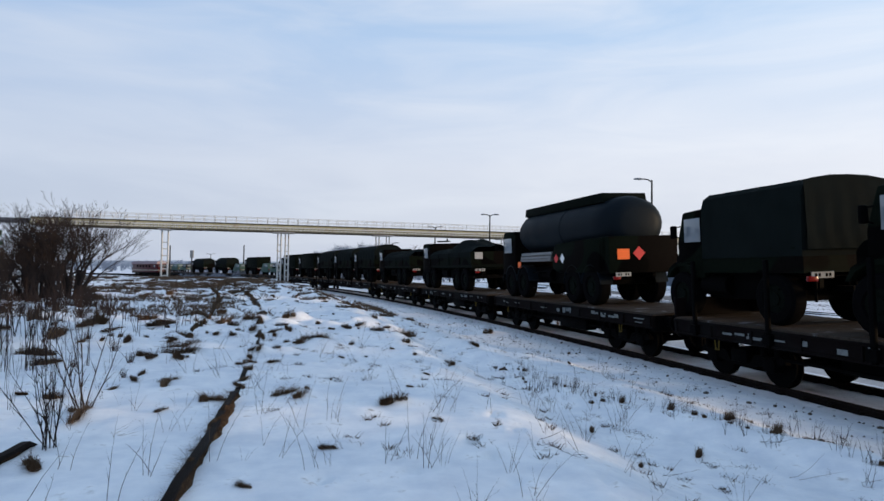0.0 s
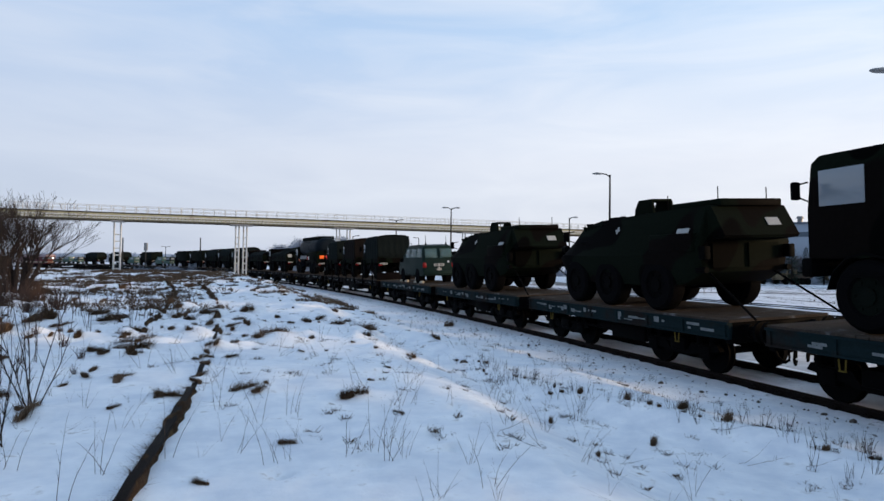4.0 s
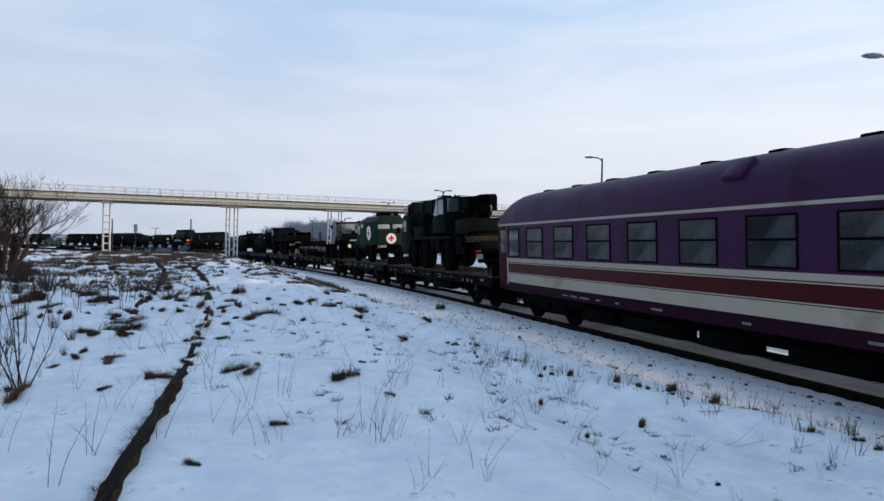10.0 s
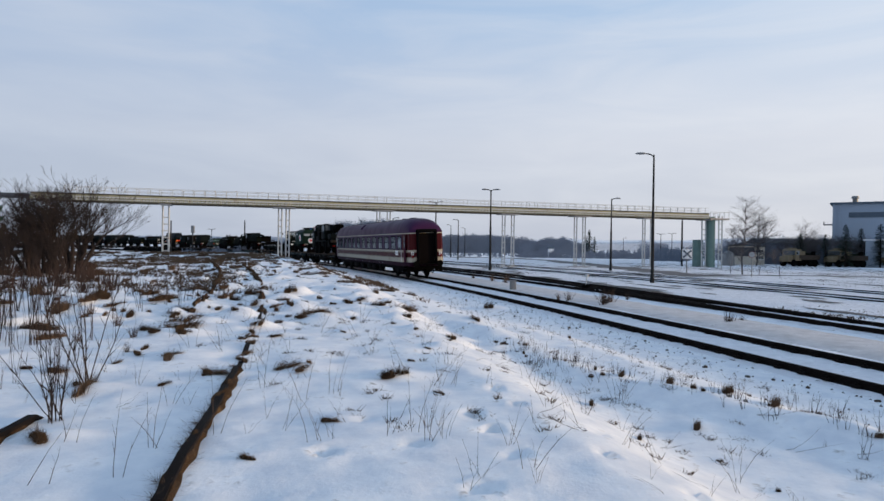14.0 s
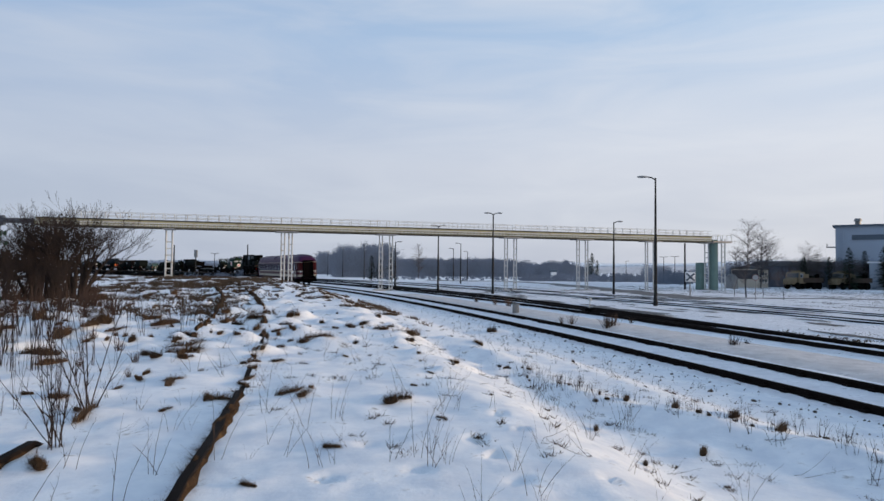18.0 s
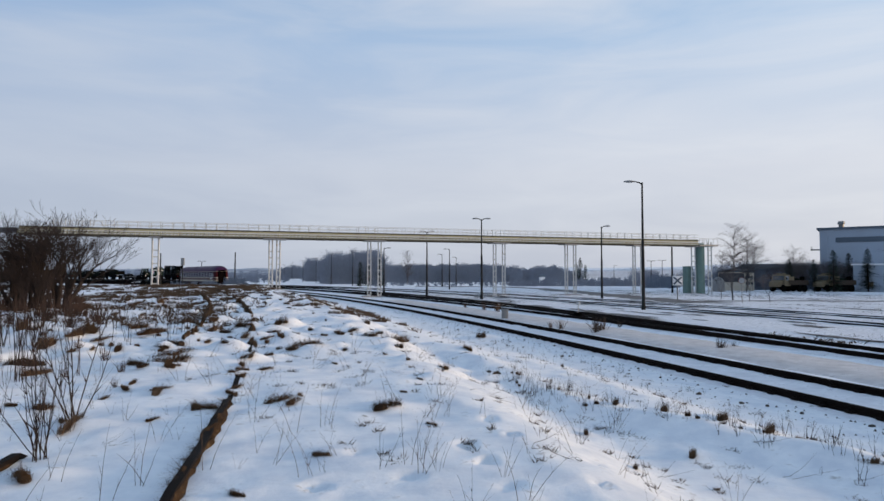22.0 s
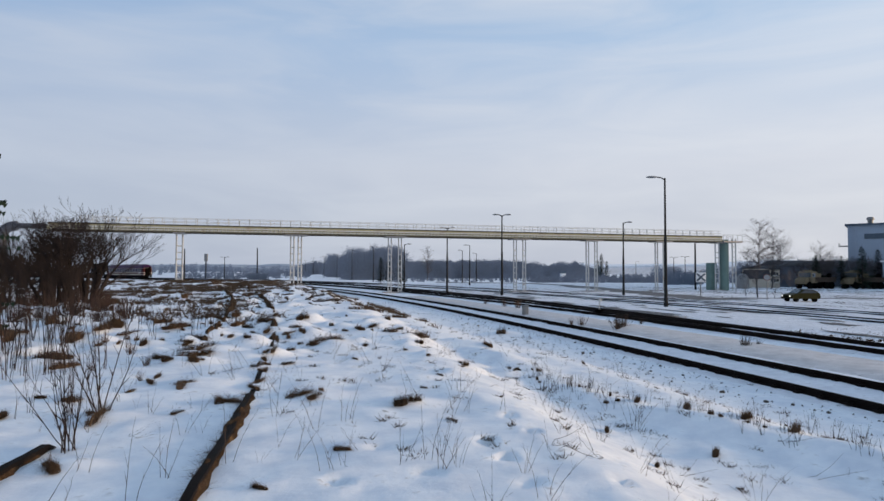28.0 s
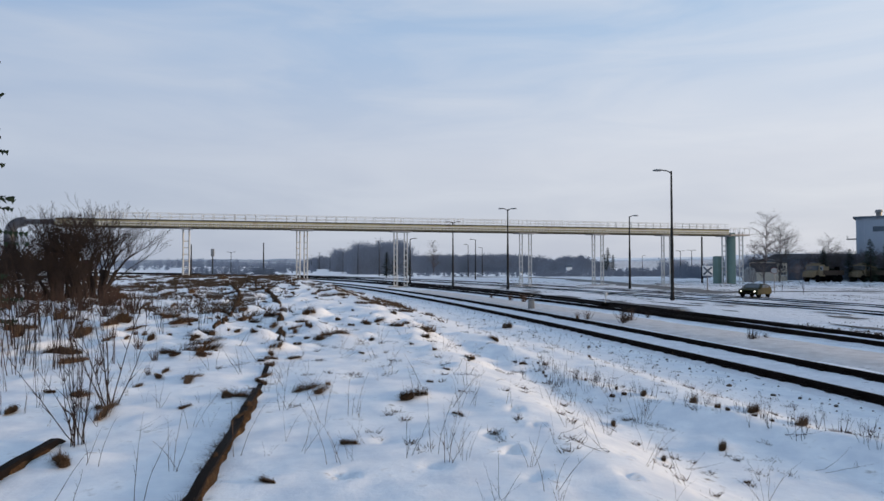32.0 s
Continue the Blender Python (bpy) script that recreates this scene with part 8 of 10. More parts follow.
# a belt of weeds along the foot of the bank
for k in range(250):
    s = 6.0 + 30 * _rt.random() ** 1.2
    x, y, h = line(s, -2.1 - 2.9 * _rt.random() ** 1.4)
    plant("trackside_weed", BRUSH, float(x), float(y), _rt.uniform(0.35, 0.9), "dark dry weeds beside the track", "weed", "trackside weeds")
for x, y, s in ((7.3, 28.1, 1.8), (7.0, 27.4, 1.5), (7.7, 28.6, 1.6), (6.0, 29.8, 1.2), (5.6, 30.3, 1.0), (9.7, 21.3, 1.3), (4.4, 44.0, 2.0), (3.6, 45.2, 1.6), (10.4, 21.8, 0.8), (2.4, 49.0, 1.4), (9.0, 30.6, 0.9)):
    plant("low_bush", YARDBUSH, x, y, s * 1.35, "low leafless bush between the yard tracks", "bush", "yard bushes")
for k in range(110):
    y = 5.5 + 8.5 * _rt.random()
    x = float(np.interp(y, _y[_near], _x[_near])) - (float(ridge_off(y)) + _rt.gauss(-0.1, 0.38)) / 0.97
    plant("trackside_weed", BRUSH, x, y, _rt.uniform(0.6, 1.3), "dark dry weeds on the low ridge beside the track", "weed", "trackside weeds")
for k in range(20):
    y = 6.0 + 8.0 * _rt.random()
    x = float(np.interp(y, _y[_near], _x[_near])) - (float(ridge_off(y)) + _rt.gauss(0.15, 0.25)) / 0.97
    tuft(x, y, _rt.uniform(0.14, 0.26))
# saplings and reeds at the old siding
for _ in range(85):
    a = _rt.random()
    x, y = -6.2 - 7.5 * a + _rt.uniform(-1.0, 1.0), 8.0 + 9.5 * _rt.random() + 5 * a
    plant("bare_sapling", REEDS, x, y, _rt.uniform(0.5, 1.25), "thin reddish leafless saplings in the snow", "sapling", "saplings on the bank")
for _ in range(34):
    y = 6.2 + 5.5 * _rt.random()
    x = -0.44 * y - 0.26 * y * _rt.random() - 0.9
    plant("bare_sapling", REEDS, x, y, _rt.uniform(0.28, 0.72), "thin reddish leafless saplings in the snow", "sapling", "saplings on the bank")
TALL = [stalk_mesh("bare_sapling", "twig", 2, 2.2, 170 + k, 0.10, 4, 0.008, 0.0) for k in range(4)]
for _ in range(42):
    y = 9.5 + 8 * _rt.random()
    x = -y * (0.60 + 0.16 * _rt.random())
    plant("bare_sapling", TALL, x, y, _rt.uniform(0.6, 1.25), "tall dark leafless sapling at the edge of the bank", "sapling", "tall saplings")
for x, y, s in ((-7.2, 11.3, 0.7), (-6.5, 10.6, 0.5), (-8.5, 13.9, 0.9), (-9.6, 13.4, 0.8), (-10.5, 15.0, 1.0), (-9.0, 16.5, 0.9), (-7.5, 16.8, 0.8), (-11.5, 18.0, 1.1), (-6.4, 18.5, 0.7), (-7.9, 20.5, 0.8), (-5.2, 7.9, 0.35), (-5.0, 6.9, 0.35)):
    tuft(x, y, s)

# rusty undergrowth round the bushes and the shrub
for x, y, k in ((-4.6, 9.2, 0.5), (-5.2, 10.6, 0.7), (-6.3, 12.2, 0.9), (-7.4, 13.2, 1.0), (-5.8, 10.0, 0.6)):
    plant("low_bush", BUSHY, x, y, k, "rusty brown undergrowth in the snow", "bush", "rusty undergrowth")
for _ in range(42):
    y = 17 + 12 * _rt.random()
    x = -0.62 * y - 5.5 * (_rt.random() - 0.35)
    plant("low_bush", BUSHY, x, y, _rt.uniform(1.4, 3.0), "rusty brown undergrowth in the snow", "bush", "rusty undergrowth")

shrub = new("bare_shrub", stalk_mesh("bare_shrub", "twig", 13, 1.4, 90, 0.62, 6, 0.0062, 0.0))
shrub.matrix_basis = pose(-3.50, 5.71, 0.64)
tagged(shrub, "leafless many-stemmed shrub standing in the snow", "shrub")
shrub = new("bare_shrub", stalk_mesh("bare_shrub", "twig", 9, 1.75, 91, 0.55, 4, 0.0085, 0.0))
shrub.matrix_basis = pose(-4.0, 7.1, 0.66)
tagged(shrub, "leafless dark shrub with few straight stems", "shrub")


def tree_mesh(name, mat, height, seed, stems=1, spread=0.5, depth=5, r0=0.12, first=0.25, twist=0.5, shrink=0.72, kids=3):
    """A bare tree grown by forking: tapered trunk, limbs and fine twigs."""
    rnd = random.Random(seed)
    layers = (([], []), ([], []))

    def stick(a, b, ra, rb, n, level):
        verts, faces = layers[level > 1]
        d = (b - a).normalized()
        u = d.orthogonal().normalized()
        v = d.cross(u)
        q = len(verts)
        for p, r in ((a, ra), (b, rb)):
            for k in range(n):
                an = k * 2 * math.pi / n
                verts.append(tuple(p + (u * math.cos(an) + v * math.sin(an)) * r))
        for k in range(n):
            j = (k + 1) % n
            faces.append((q + k, q + j, q + n + j, q + n + k))

    def grow(p, d, ln, r, level):
        n = 6 if level == 0 else 4 if level < 2 else 3
        steps = 3 if level < 3 else 2
        for s in range(steps):
            d = (d + Vector((rnd.uniform(-1, 1), rnd.uniform(-1, 1), rnd.uniform(-0.3, 0.6))) * 0.14).normalized()
            q = p + d * (ln / steps)
            rb = max(0.004, r * (1 - 0.38 / steps))
            stick(p, q, r, rb, n, level)
            if level < depth and (s > 0 or level > 0):
                for _ in range(kids if s == steps - 1 else 1 if rnd.random() < 0.7 else 0):
                    b = rnd.uniform(0, 2 * math.pi)
                    side = Vector((math.cos(b), math.sin(b), rnd.uniform(-0.1, 0.5)))
                    grow(q, (d + side * spread * rnd.uniform(0.6, 1.3)).normalized(), ln * shrink * rnd.uniform(0.7, 1.1), rb * 0.62, level + 1)
            p, r = q, rb

    for _ in range(stems):
        a = rnd.uniform(0, 2 * math.pi)
        lean = 0.0 if stems == 1 else rnd.uniform(0.1, 0.75)
        d = Vector((math.cos(a) * lean, math.sin(a) * lean, 1)).normalized()
        grow(Vector((math.cos(a) * 0.25 * (stems > 1), math.sin(a) * 0.25 * (stems > 1), -0.1)), d, height * first, r0 * rnd.uniform(0.7, 1.0), 0)
    top = max(v[2] for v in layers[0][0] + layers[1][0])
    meshes = []
    for kind_, (verts, faces) in zip(("trunk", "crown"), layers):
        me = bpy.data.meshes.new(kind_)
        me.from_pydata(verts, [], faces)
        me.materials.append(MAT[mat])
        me.transform(Matrix.Scale(height / top, 4))
        meshes.append(me)
    return meshes


def tree(name, me, x, y, turn, size, label, category="tree", group=""):
    ob = thing(name, label, category, group)
    ob.matrix_basis = pose(x, y, float(ground_z(x, y)) - 0.05, 0, 0, turn)
    for kind_, mesh in zip(("trunk", "crown"), me):
        piece_ = new(kind_, mesh)
        piece_.parent = ob
        piece_.matrix_basis = Matrix.Diagonal((size, size, size, 1))
    return ob


big = tree_mesh("bare_bush", "twig", 4.5, 3, stems=17, spread=0.56, depth=5, r0=0.085, first=0.27, kids=2, shrink=0.74)
tree("bare_bush", big, -16.0, 26.8, 30, 1.0, "large dark leafless bush on the bank", "bush")
tree("bare_bush", big, -17.9, 27.8, 130, 0.95, "large dark leafless bush on the bank", "bush")
low = tree_mesh("bare_bush", "twig", 2.2, 8, stems=12, spread=0.75, depth=4, r0=0.026, first=0.3, kids=2, shrink=0.78)
for x, y, s, r in ((-17.2, 25.6, 1.25, 15), (-18.4, 25.2, 1.2, 260), (-16.0, 25.4, 1.0, 190), (-20.2, 25.4, 1.0, 75), (-18.8, 26.5, 1.3, 80), (-20.5, 27.0, 1.3, 150), (-17.5, 23.6, 1.0, 40), (-21.8, 24.0, 1.2, 10), (-19.8, 21.6, 0.9, 100)):
    tree("bare_bush", low, x, y, r, s, "tangled leafless bush in the snow", "bush", "bushes on the bank")


def fir_mesh(height, radius, seed, ragged=0.4, whorls=22, needles=9):
    """A conifer: trunk with drooping boughs of flat needle sprays."""
    rnd = random.Random(seed)
    verts, faces = [], []
    seg = 7
    for z, r in ((0, height * 0.018), (height, 0.01)):
        for k in range(seg):
            verts.append((r * math.cos(2 * math.pi * k / seg), r * math.sin(2 * math.pi * k / seg), z))
    for k in range(seg):
        faces.append((k, (k + 1) % seg, seg + (k + 1) % seg, seg + k))
    for w in range(whorls):
        f = w / whorls
        z = height * (0.08 + 0.9 * f)
        reach = radius * (1 - f) ** 0.8 * rnd.uniform(0.75, 1.1) + 0.08
        for b in range(6):
            if rnd.random() < ragged * 0.5:
                continue
            a = rnd.uniform(0, 2 * math.pi)
            ln = reach * rnd.uniform(0.6, 1.1)
            for s in range(needles):
                t = (s + 0.6) / needles
                cx, cy = math.cos(a) * ln * t, math.sin(a) * ln * t
                cz = z - 0.25 * ln * t + 0.12 * ln * t * t
                for side in (-1, 1):
                    q = len(verts)
                    w_ = (0.10 + 0.18 * (1 - t)) * reach ** 0.5 * rnd.uniform(0.7, 1.3)
                    ex = cx + math.cos(a + side * 1.0) * w_
                    ey = cy + math.sin(a + side * 1.0) * w_
                    verts += [(cx, cy, cz), (cx + math.cos(a) * 0.09, cy + math.sin(a) * 0.09, cz + 0.03), (ex, ey, cz + rnd.uniform(-0.10, 0.05))]
                    faces.append((q, q + 1, q + 2))
    stem = bpy.data.meshes.new("trunk")
    stem.from_pydata(verts[:2 * seg], [], faces[:seg])
    stem.materials.append(MAT["twig"])
    me = bpy.data.meshes.new("crown")
    me.from_pydata(verts, [], faces[seg:])
    me.materials.append(MAT["fir"])
    return stem, me


FIRS = [fir_mesh(6.0, 1.7, k, 0.15, 40, 9) for k in range(2)]
pine = fir_mesh(8.2, 1.1, 7, 0.5, 34, 12)
tree("pine_tree", pine, -9.38, 11.5, 0, 1.0, "tall thin young pine at the edge of the bank", "tree")
tree("pine_tree", FIRS[0], -11.5, 14.2, 60, 0.55, "small dark young pine on the bank", "tree")


# ---- the old siding on the bank ----
def old_siding():
    base = tagged(new("track_old_siding"), "abandoned rusty siding half buried in snow and grass", "railway track", kind="structure")
    right = [(-1.62, 3.2), (-1.85, 4.56), (-2.07, 5.51), (-2.63, 7.96), (-3.05, 9.71), (-3.78, 12.86), (-5.55, 19.66), (-8.50, 28.46), (-12.71, 39.57), (-18.5, 52.0)]
    px_, py = np.array([p[0] for p in right]), np.array([p[1] for p in right])
    ys = np.arange(3.2, 48, 0.35)
    rnd2 = random.Random(78)
    c = np.polyfit(py, px_, 3)
    xs = np.polyval(c, ys)
    hd = -np.arctan(np.polyval(np.polyder(c), ys))
    for side in (0, 1):
        rows = []
        for x, y, h in zip(xs, ys, hd):
            ox, oy = x - side * 1.55 * math.cos(h), y - side * 1.55 * math.sin(h)
            show = 0.03 * float(lumps(ox, oy, 1.6, 51 + side)) + (0.02 if side == 0 and oy < 8.2 or side == 1 and oy < 5.8 else -0.06 - 0.07 * side)
            rows.append((ox, oy, float(ground_z(ox, oy)) - 0.11 + show, h))
        sweep("rail", "rail", rows, RAIL_PROFILE, base)
        # frozen turf that the rail has heaved up beside it
        run, ridge = [], []
        for x, y, h in zip(xs, ys, hd):
            for f in (0.0, 0.5):
                yy = y + 0.35 * f
                xx = float(np.polyval(c, yy)) - side * 1.55 * math.cos(h)
                yy -= side * 1.55 * math.sin(h)
                k = float(lumps(xx, yy, 1.5, 61 + side)) + 0.5 * float(lumps(xx, yy, 0.5, 63 + side))
                if k > (-0.75 if side == 0 and yy < 8.6 or side == 1 and 4.6 < yy < 5.7 else -0.5 if yy > 13.0 and (side == 1 or yy > 14.5) else 9.0):
                    run.append((xx, yy, float(ground_z(xx, yy)), h, k))
                else:
                    ridge.append(run)
                    run = []
        ridge.append(run)
        for run in ridge:
            if len(run) < 4:
                continue
            rings = []
            for i, (xx, yy, zz, h, k) in enumerate(run):
                e = min(1.0, i / 2.0, (len(run) - 1 - i) / 2.0) + 0.05
                w = (1.35 if yy > 10 else 1.0) * (0.058 - 0.016 * side + 0.016 * float(lumps(xx, yy, 0.3, 71))) * e * (1 + yy * 0.006) * rnd2.uniform(0.85, 1.15)
                t = (1.5 if yy > 10 else 1.0) * rnd2.uniform(0.6, 1.4) * (0.055 + 0.03 * float(lumps(xx, yy, 0.3, 72))) * e * (1 + yy * 0.01)
                sx = 0.015 * float(lumps(xx, yy, 0.6, 73)) + rnd2.uniform(-0.02, 0.02)
                rings.append([(xx + sx + a * w * rnd2.uniform(0.75, 1.3) * math.cos(h), yy + a * w * math.sin(h), zz + b * t * rnd2.uniform(0.75, 1.3) + rnd2.uniform(-0.016, 0.016)) for a, b in ((-1.1, -0.5), (-0.9, 0.35), (-0.5, 0.85), (0.0, 1.0), (0.45, 0.75), (0.75, 0.3), (0.85, -0.5))])
            part("turf_ridge", Shape().loft(rings), "turf", base)
    rnd = random.Random(77)
    seam = []
    for side, y0, y1 in ((0, 8.8, 33.0), (1, 4.6, 40.0)):
        yy = y0
        while yy < y1:
            i = min(int(np.searchsorted(ys, yy)), len(ys) - 1)
            thick = yy > (14.2, 12.8)[side]
            if float(lumps(xs[i], yy, 1.8, 66 + side)) > (-0.5 if thick else 0.25):
                seam.append((xs[i] - side * 1.55 * math.cos(hd[i]) + rnd.uniform(-0.08, 0.08), ys[i] - side * 1.55 * math.sin(hd[i]) + rnd.uniform(-0.15, 0.15), rnd.uniform(0.16, 0.36) + 0.003 * yy, math.degrees(hd[i]) + rnd.uniform(60, 120)))
            yy += rnd.uniform(0.30, 0.58)
    joined_tufts("rail_grass", seam, "seams of flattened brown grass along the buried rails")
    # bleached grass lies along the nearest rail
    straw = blade_mesh("blades", "grass", 50, 0.08, 0.4, 1.3, 0.010, 33, 0.15)
    for k in range(30):
        f = k * 0.5
        x, y, h = float(np.interp(f, range(len(xs)), xs)) + rnd.uniform(-0.09, 0.03), float(np.interp(f, range(len(ys)), ys)), hd[int(f)]
        ob = new("fallen_straw", straw)
        ob.matrix_basis = pose(x, y, float(ground_z(x, y)) + rnd.uniform(0.02, 0.05), 0, 0, rnd.uniform(0, 360)) @ Matrix.Diagonal((rnd.uniform(0.3, 0.5), rnd.uniform(0.3, 0.5), rnd.uniform(0.2, 0.35), 1))
        tagged(ob, "bleached straw lying along the old rail", "grass", "straw on the old rail")


old_siding()


def far_tufts():
    """Tufts past the near bank, joined."""
    rnd = random.Random(29)
    verts, faces = [], []
    for _ in range(420):
        y = 26 + 46 * rnd.random() ** 0.9
        x = float(np.interp(y, _y[_near], _x[_near])) - 5.0 - (5 + y * 0.5) * rnd.random()
        size = rnd.uniform(0.2, 0.7)
        z = float(ground_z(x, y))
        for _k in range(70):
            a, r = rnd.uniform(0, 2 * math.pi), size * 0.45 * math.sqrt(rnd.random())
            bx, by = x + 1.3 * r * math.cos(a), y + r * math.sin(a)
            ln, b = size * rnd.uniform(0.2, 0.5), rnd.uniform(0, 2 * math.pi)
            q = len(verts)
            verts += [(bx - 0.016, by, z - 0.02), (bx + 0.016, by, z - 0.02), (bx + ln * 0.7 * math.cos(b), by + ln * 0.7 * math.sin(b), z + ln * 0.75)]
            faces.append((q, q + 1, q + 2))
    tagged(sheet("far_grass", verts, faces, "grass", smooth=False), "clumps of dead brown grass far along the bank", "grass", kind="stuff")


far_tufts()


def yard_scrub():
    """Dead grass in drifts over the level yard beyond the tracks."""
    rnd = random.Random(19)
    verts, faces = [], []
    for _ in range(52000):
        s, o = rnd.uniform(12, 110), 9.5 + 62 * rnd.random()
        if abs(o - 18.3) < 1.6 or abs(o - 23.5) < 1.6:
            continue
        x, y, h = line(s, o)
        x, y = float(x), float(y)
        v = float(lumps(s, o * 3.0, 7.0, 81)) + 0.6 * float(lumps(x, y, 2.0, 82)) + 0.02 * (o - 30)
        if v < 0.12 + 0.35 * rnd.random() or y > 108:
            continue
        z = float(ground_z(x, y))
        for _k in range(4):
            bx, by = x + rnd.uniform(-0.35, 0.35), y + rnd.uniform(-0.25, 0.25)
            w, h_ = rnd.uniform(0.02, 0.05), rnd.uniform(0.03, 0.12)
            q = len(verts)
            verts += [(bx - w, by, z - 0.02), (bx + w, by, z - 0.02), (bx + rnd.uniform(-0.2, 0.2), by + rnd.uniform(-0.15, 0.15), z + h_)]
            faces.append((q, q + 1, q + 2))
    tagged(sheet("yard_grass", verts, faces, "turf", smooth=False), "patches of dead brown grass in the snowy yard", "grass", kind="stuff")


yard_scrub()


def trackside_stones():
    rnd = random.Random(16)
    sh = Shape()
    bmesh.ops.create_icosphere(sh.bm, subdivisions=1, radius=1.0)
    for v in sh.bm.verts:
        v.co *= rnd.uniform(0.75, 1.15)
    me = part_mesh("ballast_stone", sh, "sleeper")
    for _ in range(80):
        s = 8 + 34 * rnd.random() ** 1.3
        x, y, h = line(s, rnd.choice((-1, -1, -1, 1)) * rnd.uniform(1.1, 3.0))
        ob = new("ballast_stone", me)
        r = rnd.uniform(0.02, 0.065)
        ob.matrix_basis = pose(float(x), float(y), float(ground_z(x, y)) + 0.01, 0, 0, rnd.uniform(0, 360)) @ Matrix.Diagonal((r * rnd.uniform(0.9, 1.6), r, r * rnd.uniform(0.5, 1.1), 1))
        tagged(ob, "dark ballast stone lying on the snow", "stone", "ballast stones")


trackside_stones()


def ballast_scatter():
    """Small dark stones and clods that show through the snow along the foot of the line."""
    rnd = random.Random(67)
    verts, faces = [], []
    for _ in range(1500):
        s = 5 + 55 * rnd.random() ** 1.2
        o = -1.2 - 2.2 * rnd.random() ** 1.6 if rnd.random() < 0.75 else 1.1 + 0.9 * rnd.random()
        x, y, h = line(s, o)
        x, y = float(x), float(y)
        z, r, a = float(ground_z(x, y)), rnd.uniform(0.010, 0.034), rnd.uniform(0, 6.28)
        q = len(verts)
        for k in range(5):
            b = a + k * 2 * math.pi / 5
            verts.append((x + 1.3 * r * math.cos(b) * rnd.uniform(0.7, 1.2), y + r * math.sin(b) * rnd.uniform(0.7, 1.2), z - 0.01))
        verts.append((x + rnd.uniform(-0.3, 0.3) * r, y, z + r * rnd.uniform(0.5, 1.1)))
        faces += [(q + k, q + (k + 1) % 5, q + 5) for k in range(5)]
    tagged(sheet("ballast", verts, faces, "sleeper", smooth=False), "small dark ballast stones showing through the snow", "stones", kind="stuff")


ballast_scatter()


# ---- beyond the yard ----
def far_lamp(x, y, h, arms, turn=0):
    street_lamp(x, y, h, arms, "distant yard lamp post", turn, "distant lamps", 0.9, 0.12)


def at_view(px_, dist):
    """A place at the given bearing (degrees right of straight ahead) and distance ahead."""
    return math.tan(radians(px_)) * dist, dist


for az, dist, h, arms in ((-4.56, 96, 6.8, (1,)), (0.72, 146, 7.6, (-1,)), (1.39, 116, 7.5, (-1,)), (2.0, 165, 7.5, (-1,)), (-7.36, 161, 9.0, (-1, 1)), (-9.27, 186, 9.0, (-1, 1)), (-10.6, 226, 9.0, (-1, 1)), (-11.75, 268, 9.0, (-1, 1)), (-12.69, 330, 9.0, (-1, 1)), (-13.37, 380, 9.0, (-1, 1)), (16.0, 200, 6.0, (1,)), (19.1, 150, 6.2, (-1, 1)), (20.0, 152, 6.4, (-1, 1)), (-20.2, 150, 6.0, (-1, 1))):
    x, y = at_view(az, dist)
    far_lamp(x, y, h, arms)
for az, dist, h in ((-23.4, 120, 6.9), (-17.5, 125, 7.4), (20.8, 92, 7.0)):
    x, y = at_view(az, dist)
    ob = thing("utility_pole", "plain dark utility pole in the distance", "pole", "utility poles")
    ob.matrix_basis = pose(x, y, float(ground_z(x, y)) - 0.2)
    part("post", Shape().rod((0, 0, 0), (0, 0, h), 0.16, 8, 0.11), "post", ob)
x, y = at_view(-21.7, 125)
sig = thing("railway_signal", "far railway signal mast with ladder", "signal")
sig.matrix_basis = pose(x, y, float(ground_z(x, y)) - 0.2)
part("mast", Shape().rod((0, 0, 0), (0, 0, 5.2), 0.12, 8), "post", sig)
part("signal_head", Shape().box(0, 0, 5.4, 0.7, 0.3, 1.5, 0.1), "grey_steel", sig)


def woods(name, boxes, mat, label, seed):
    """Far woods of bare crowns: upright, forking sprays of twigs that thin out towards ragged tops, thousands in one mesh."""
    rnd = random.Random(seed)
    verts, faces = [], []
    for az0, az1, d0, d1, h0, h1, n in boxes:
        for _ in range(n):
            az, dist = rnd.uniform(az0, az1), rnd.uniform(d0, d1)
            x, y = at_view(az, dist)
            z = float(ground_z(x, y)) - 0.3
            k = 0.5 + 0.4 * float(lumps(az * 3.0, dist * 0.02, 1.7, seed)) + 0.35 * rnd.uniform(-1, 1)
            h = h0 + (h1 - h0) * min(1.15, max(0.0, k))
            w = h * rnd.uniform(0.16, 0.30)
            q = len(verts)
            verts += [(x - 0.1, y, z), (x + 0.1, y, z), (x + 0.03, y, z + h * 0.9), (x - 0.03, y, z + h * 0.9)]
            faces.append((q, q + 1, q + 2, q + 3))
            fine = 0.00032 * dist
            for _k in range(130):
                f = rnd.random() ** 1.25
                wide = w * (0.55 + 0.75 * math.sin(math.pi * min(1.0, f * 0.9 + 0.12)))
                cx, cy = x + rnd.gauss(0, 0.5) * wide, y + rnd.uniform(-w, w)
                cz = z + h * f * 0.93
                ln = h * rnd.uniform(0.04, 0.11)
                lx = (cx - x) * 0.45 + rnd.uniform(-0.25, 0.25)
                ww = fine * rnd.uniform(0.5, 1.6) * (1.7 - f)
                q = len(verts)
                verts += [(cx - ww, cy, cz), (cx + ww, cy, cz), (cx + lx, cy, cz + ln)]
                faces.append((q, q + 1, q + 2))
    tagged(sheet(name, verts, faces, mat, smooth=False), label, "trees", kind="stuff")


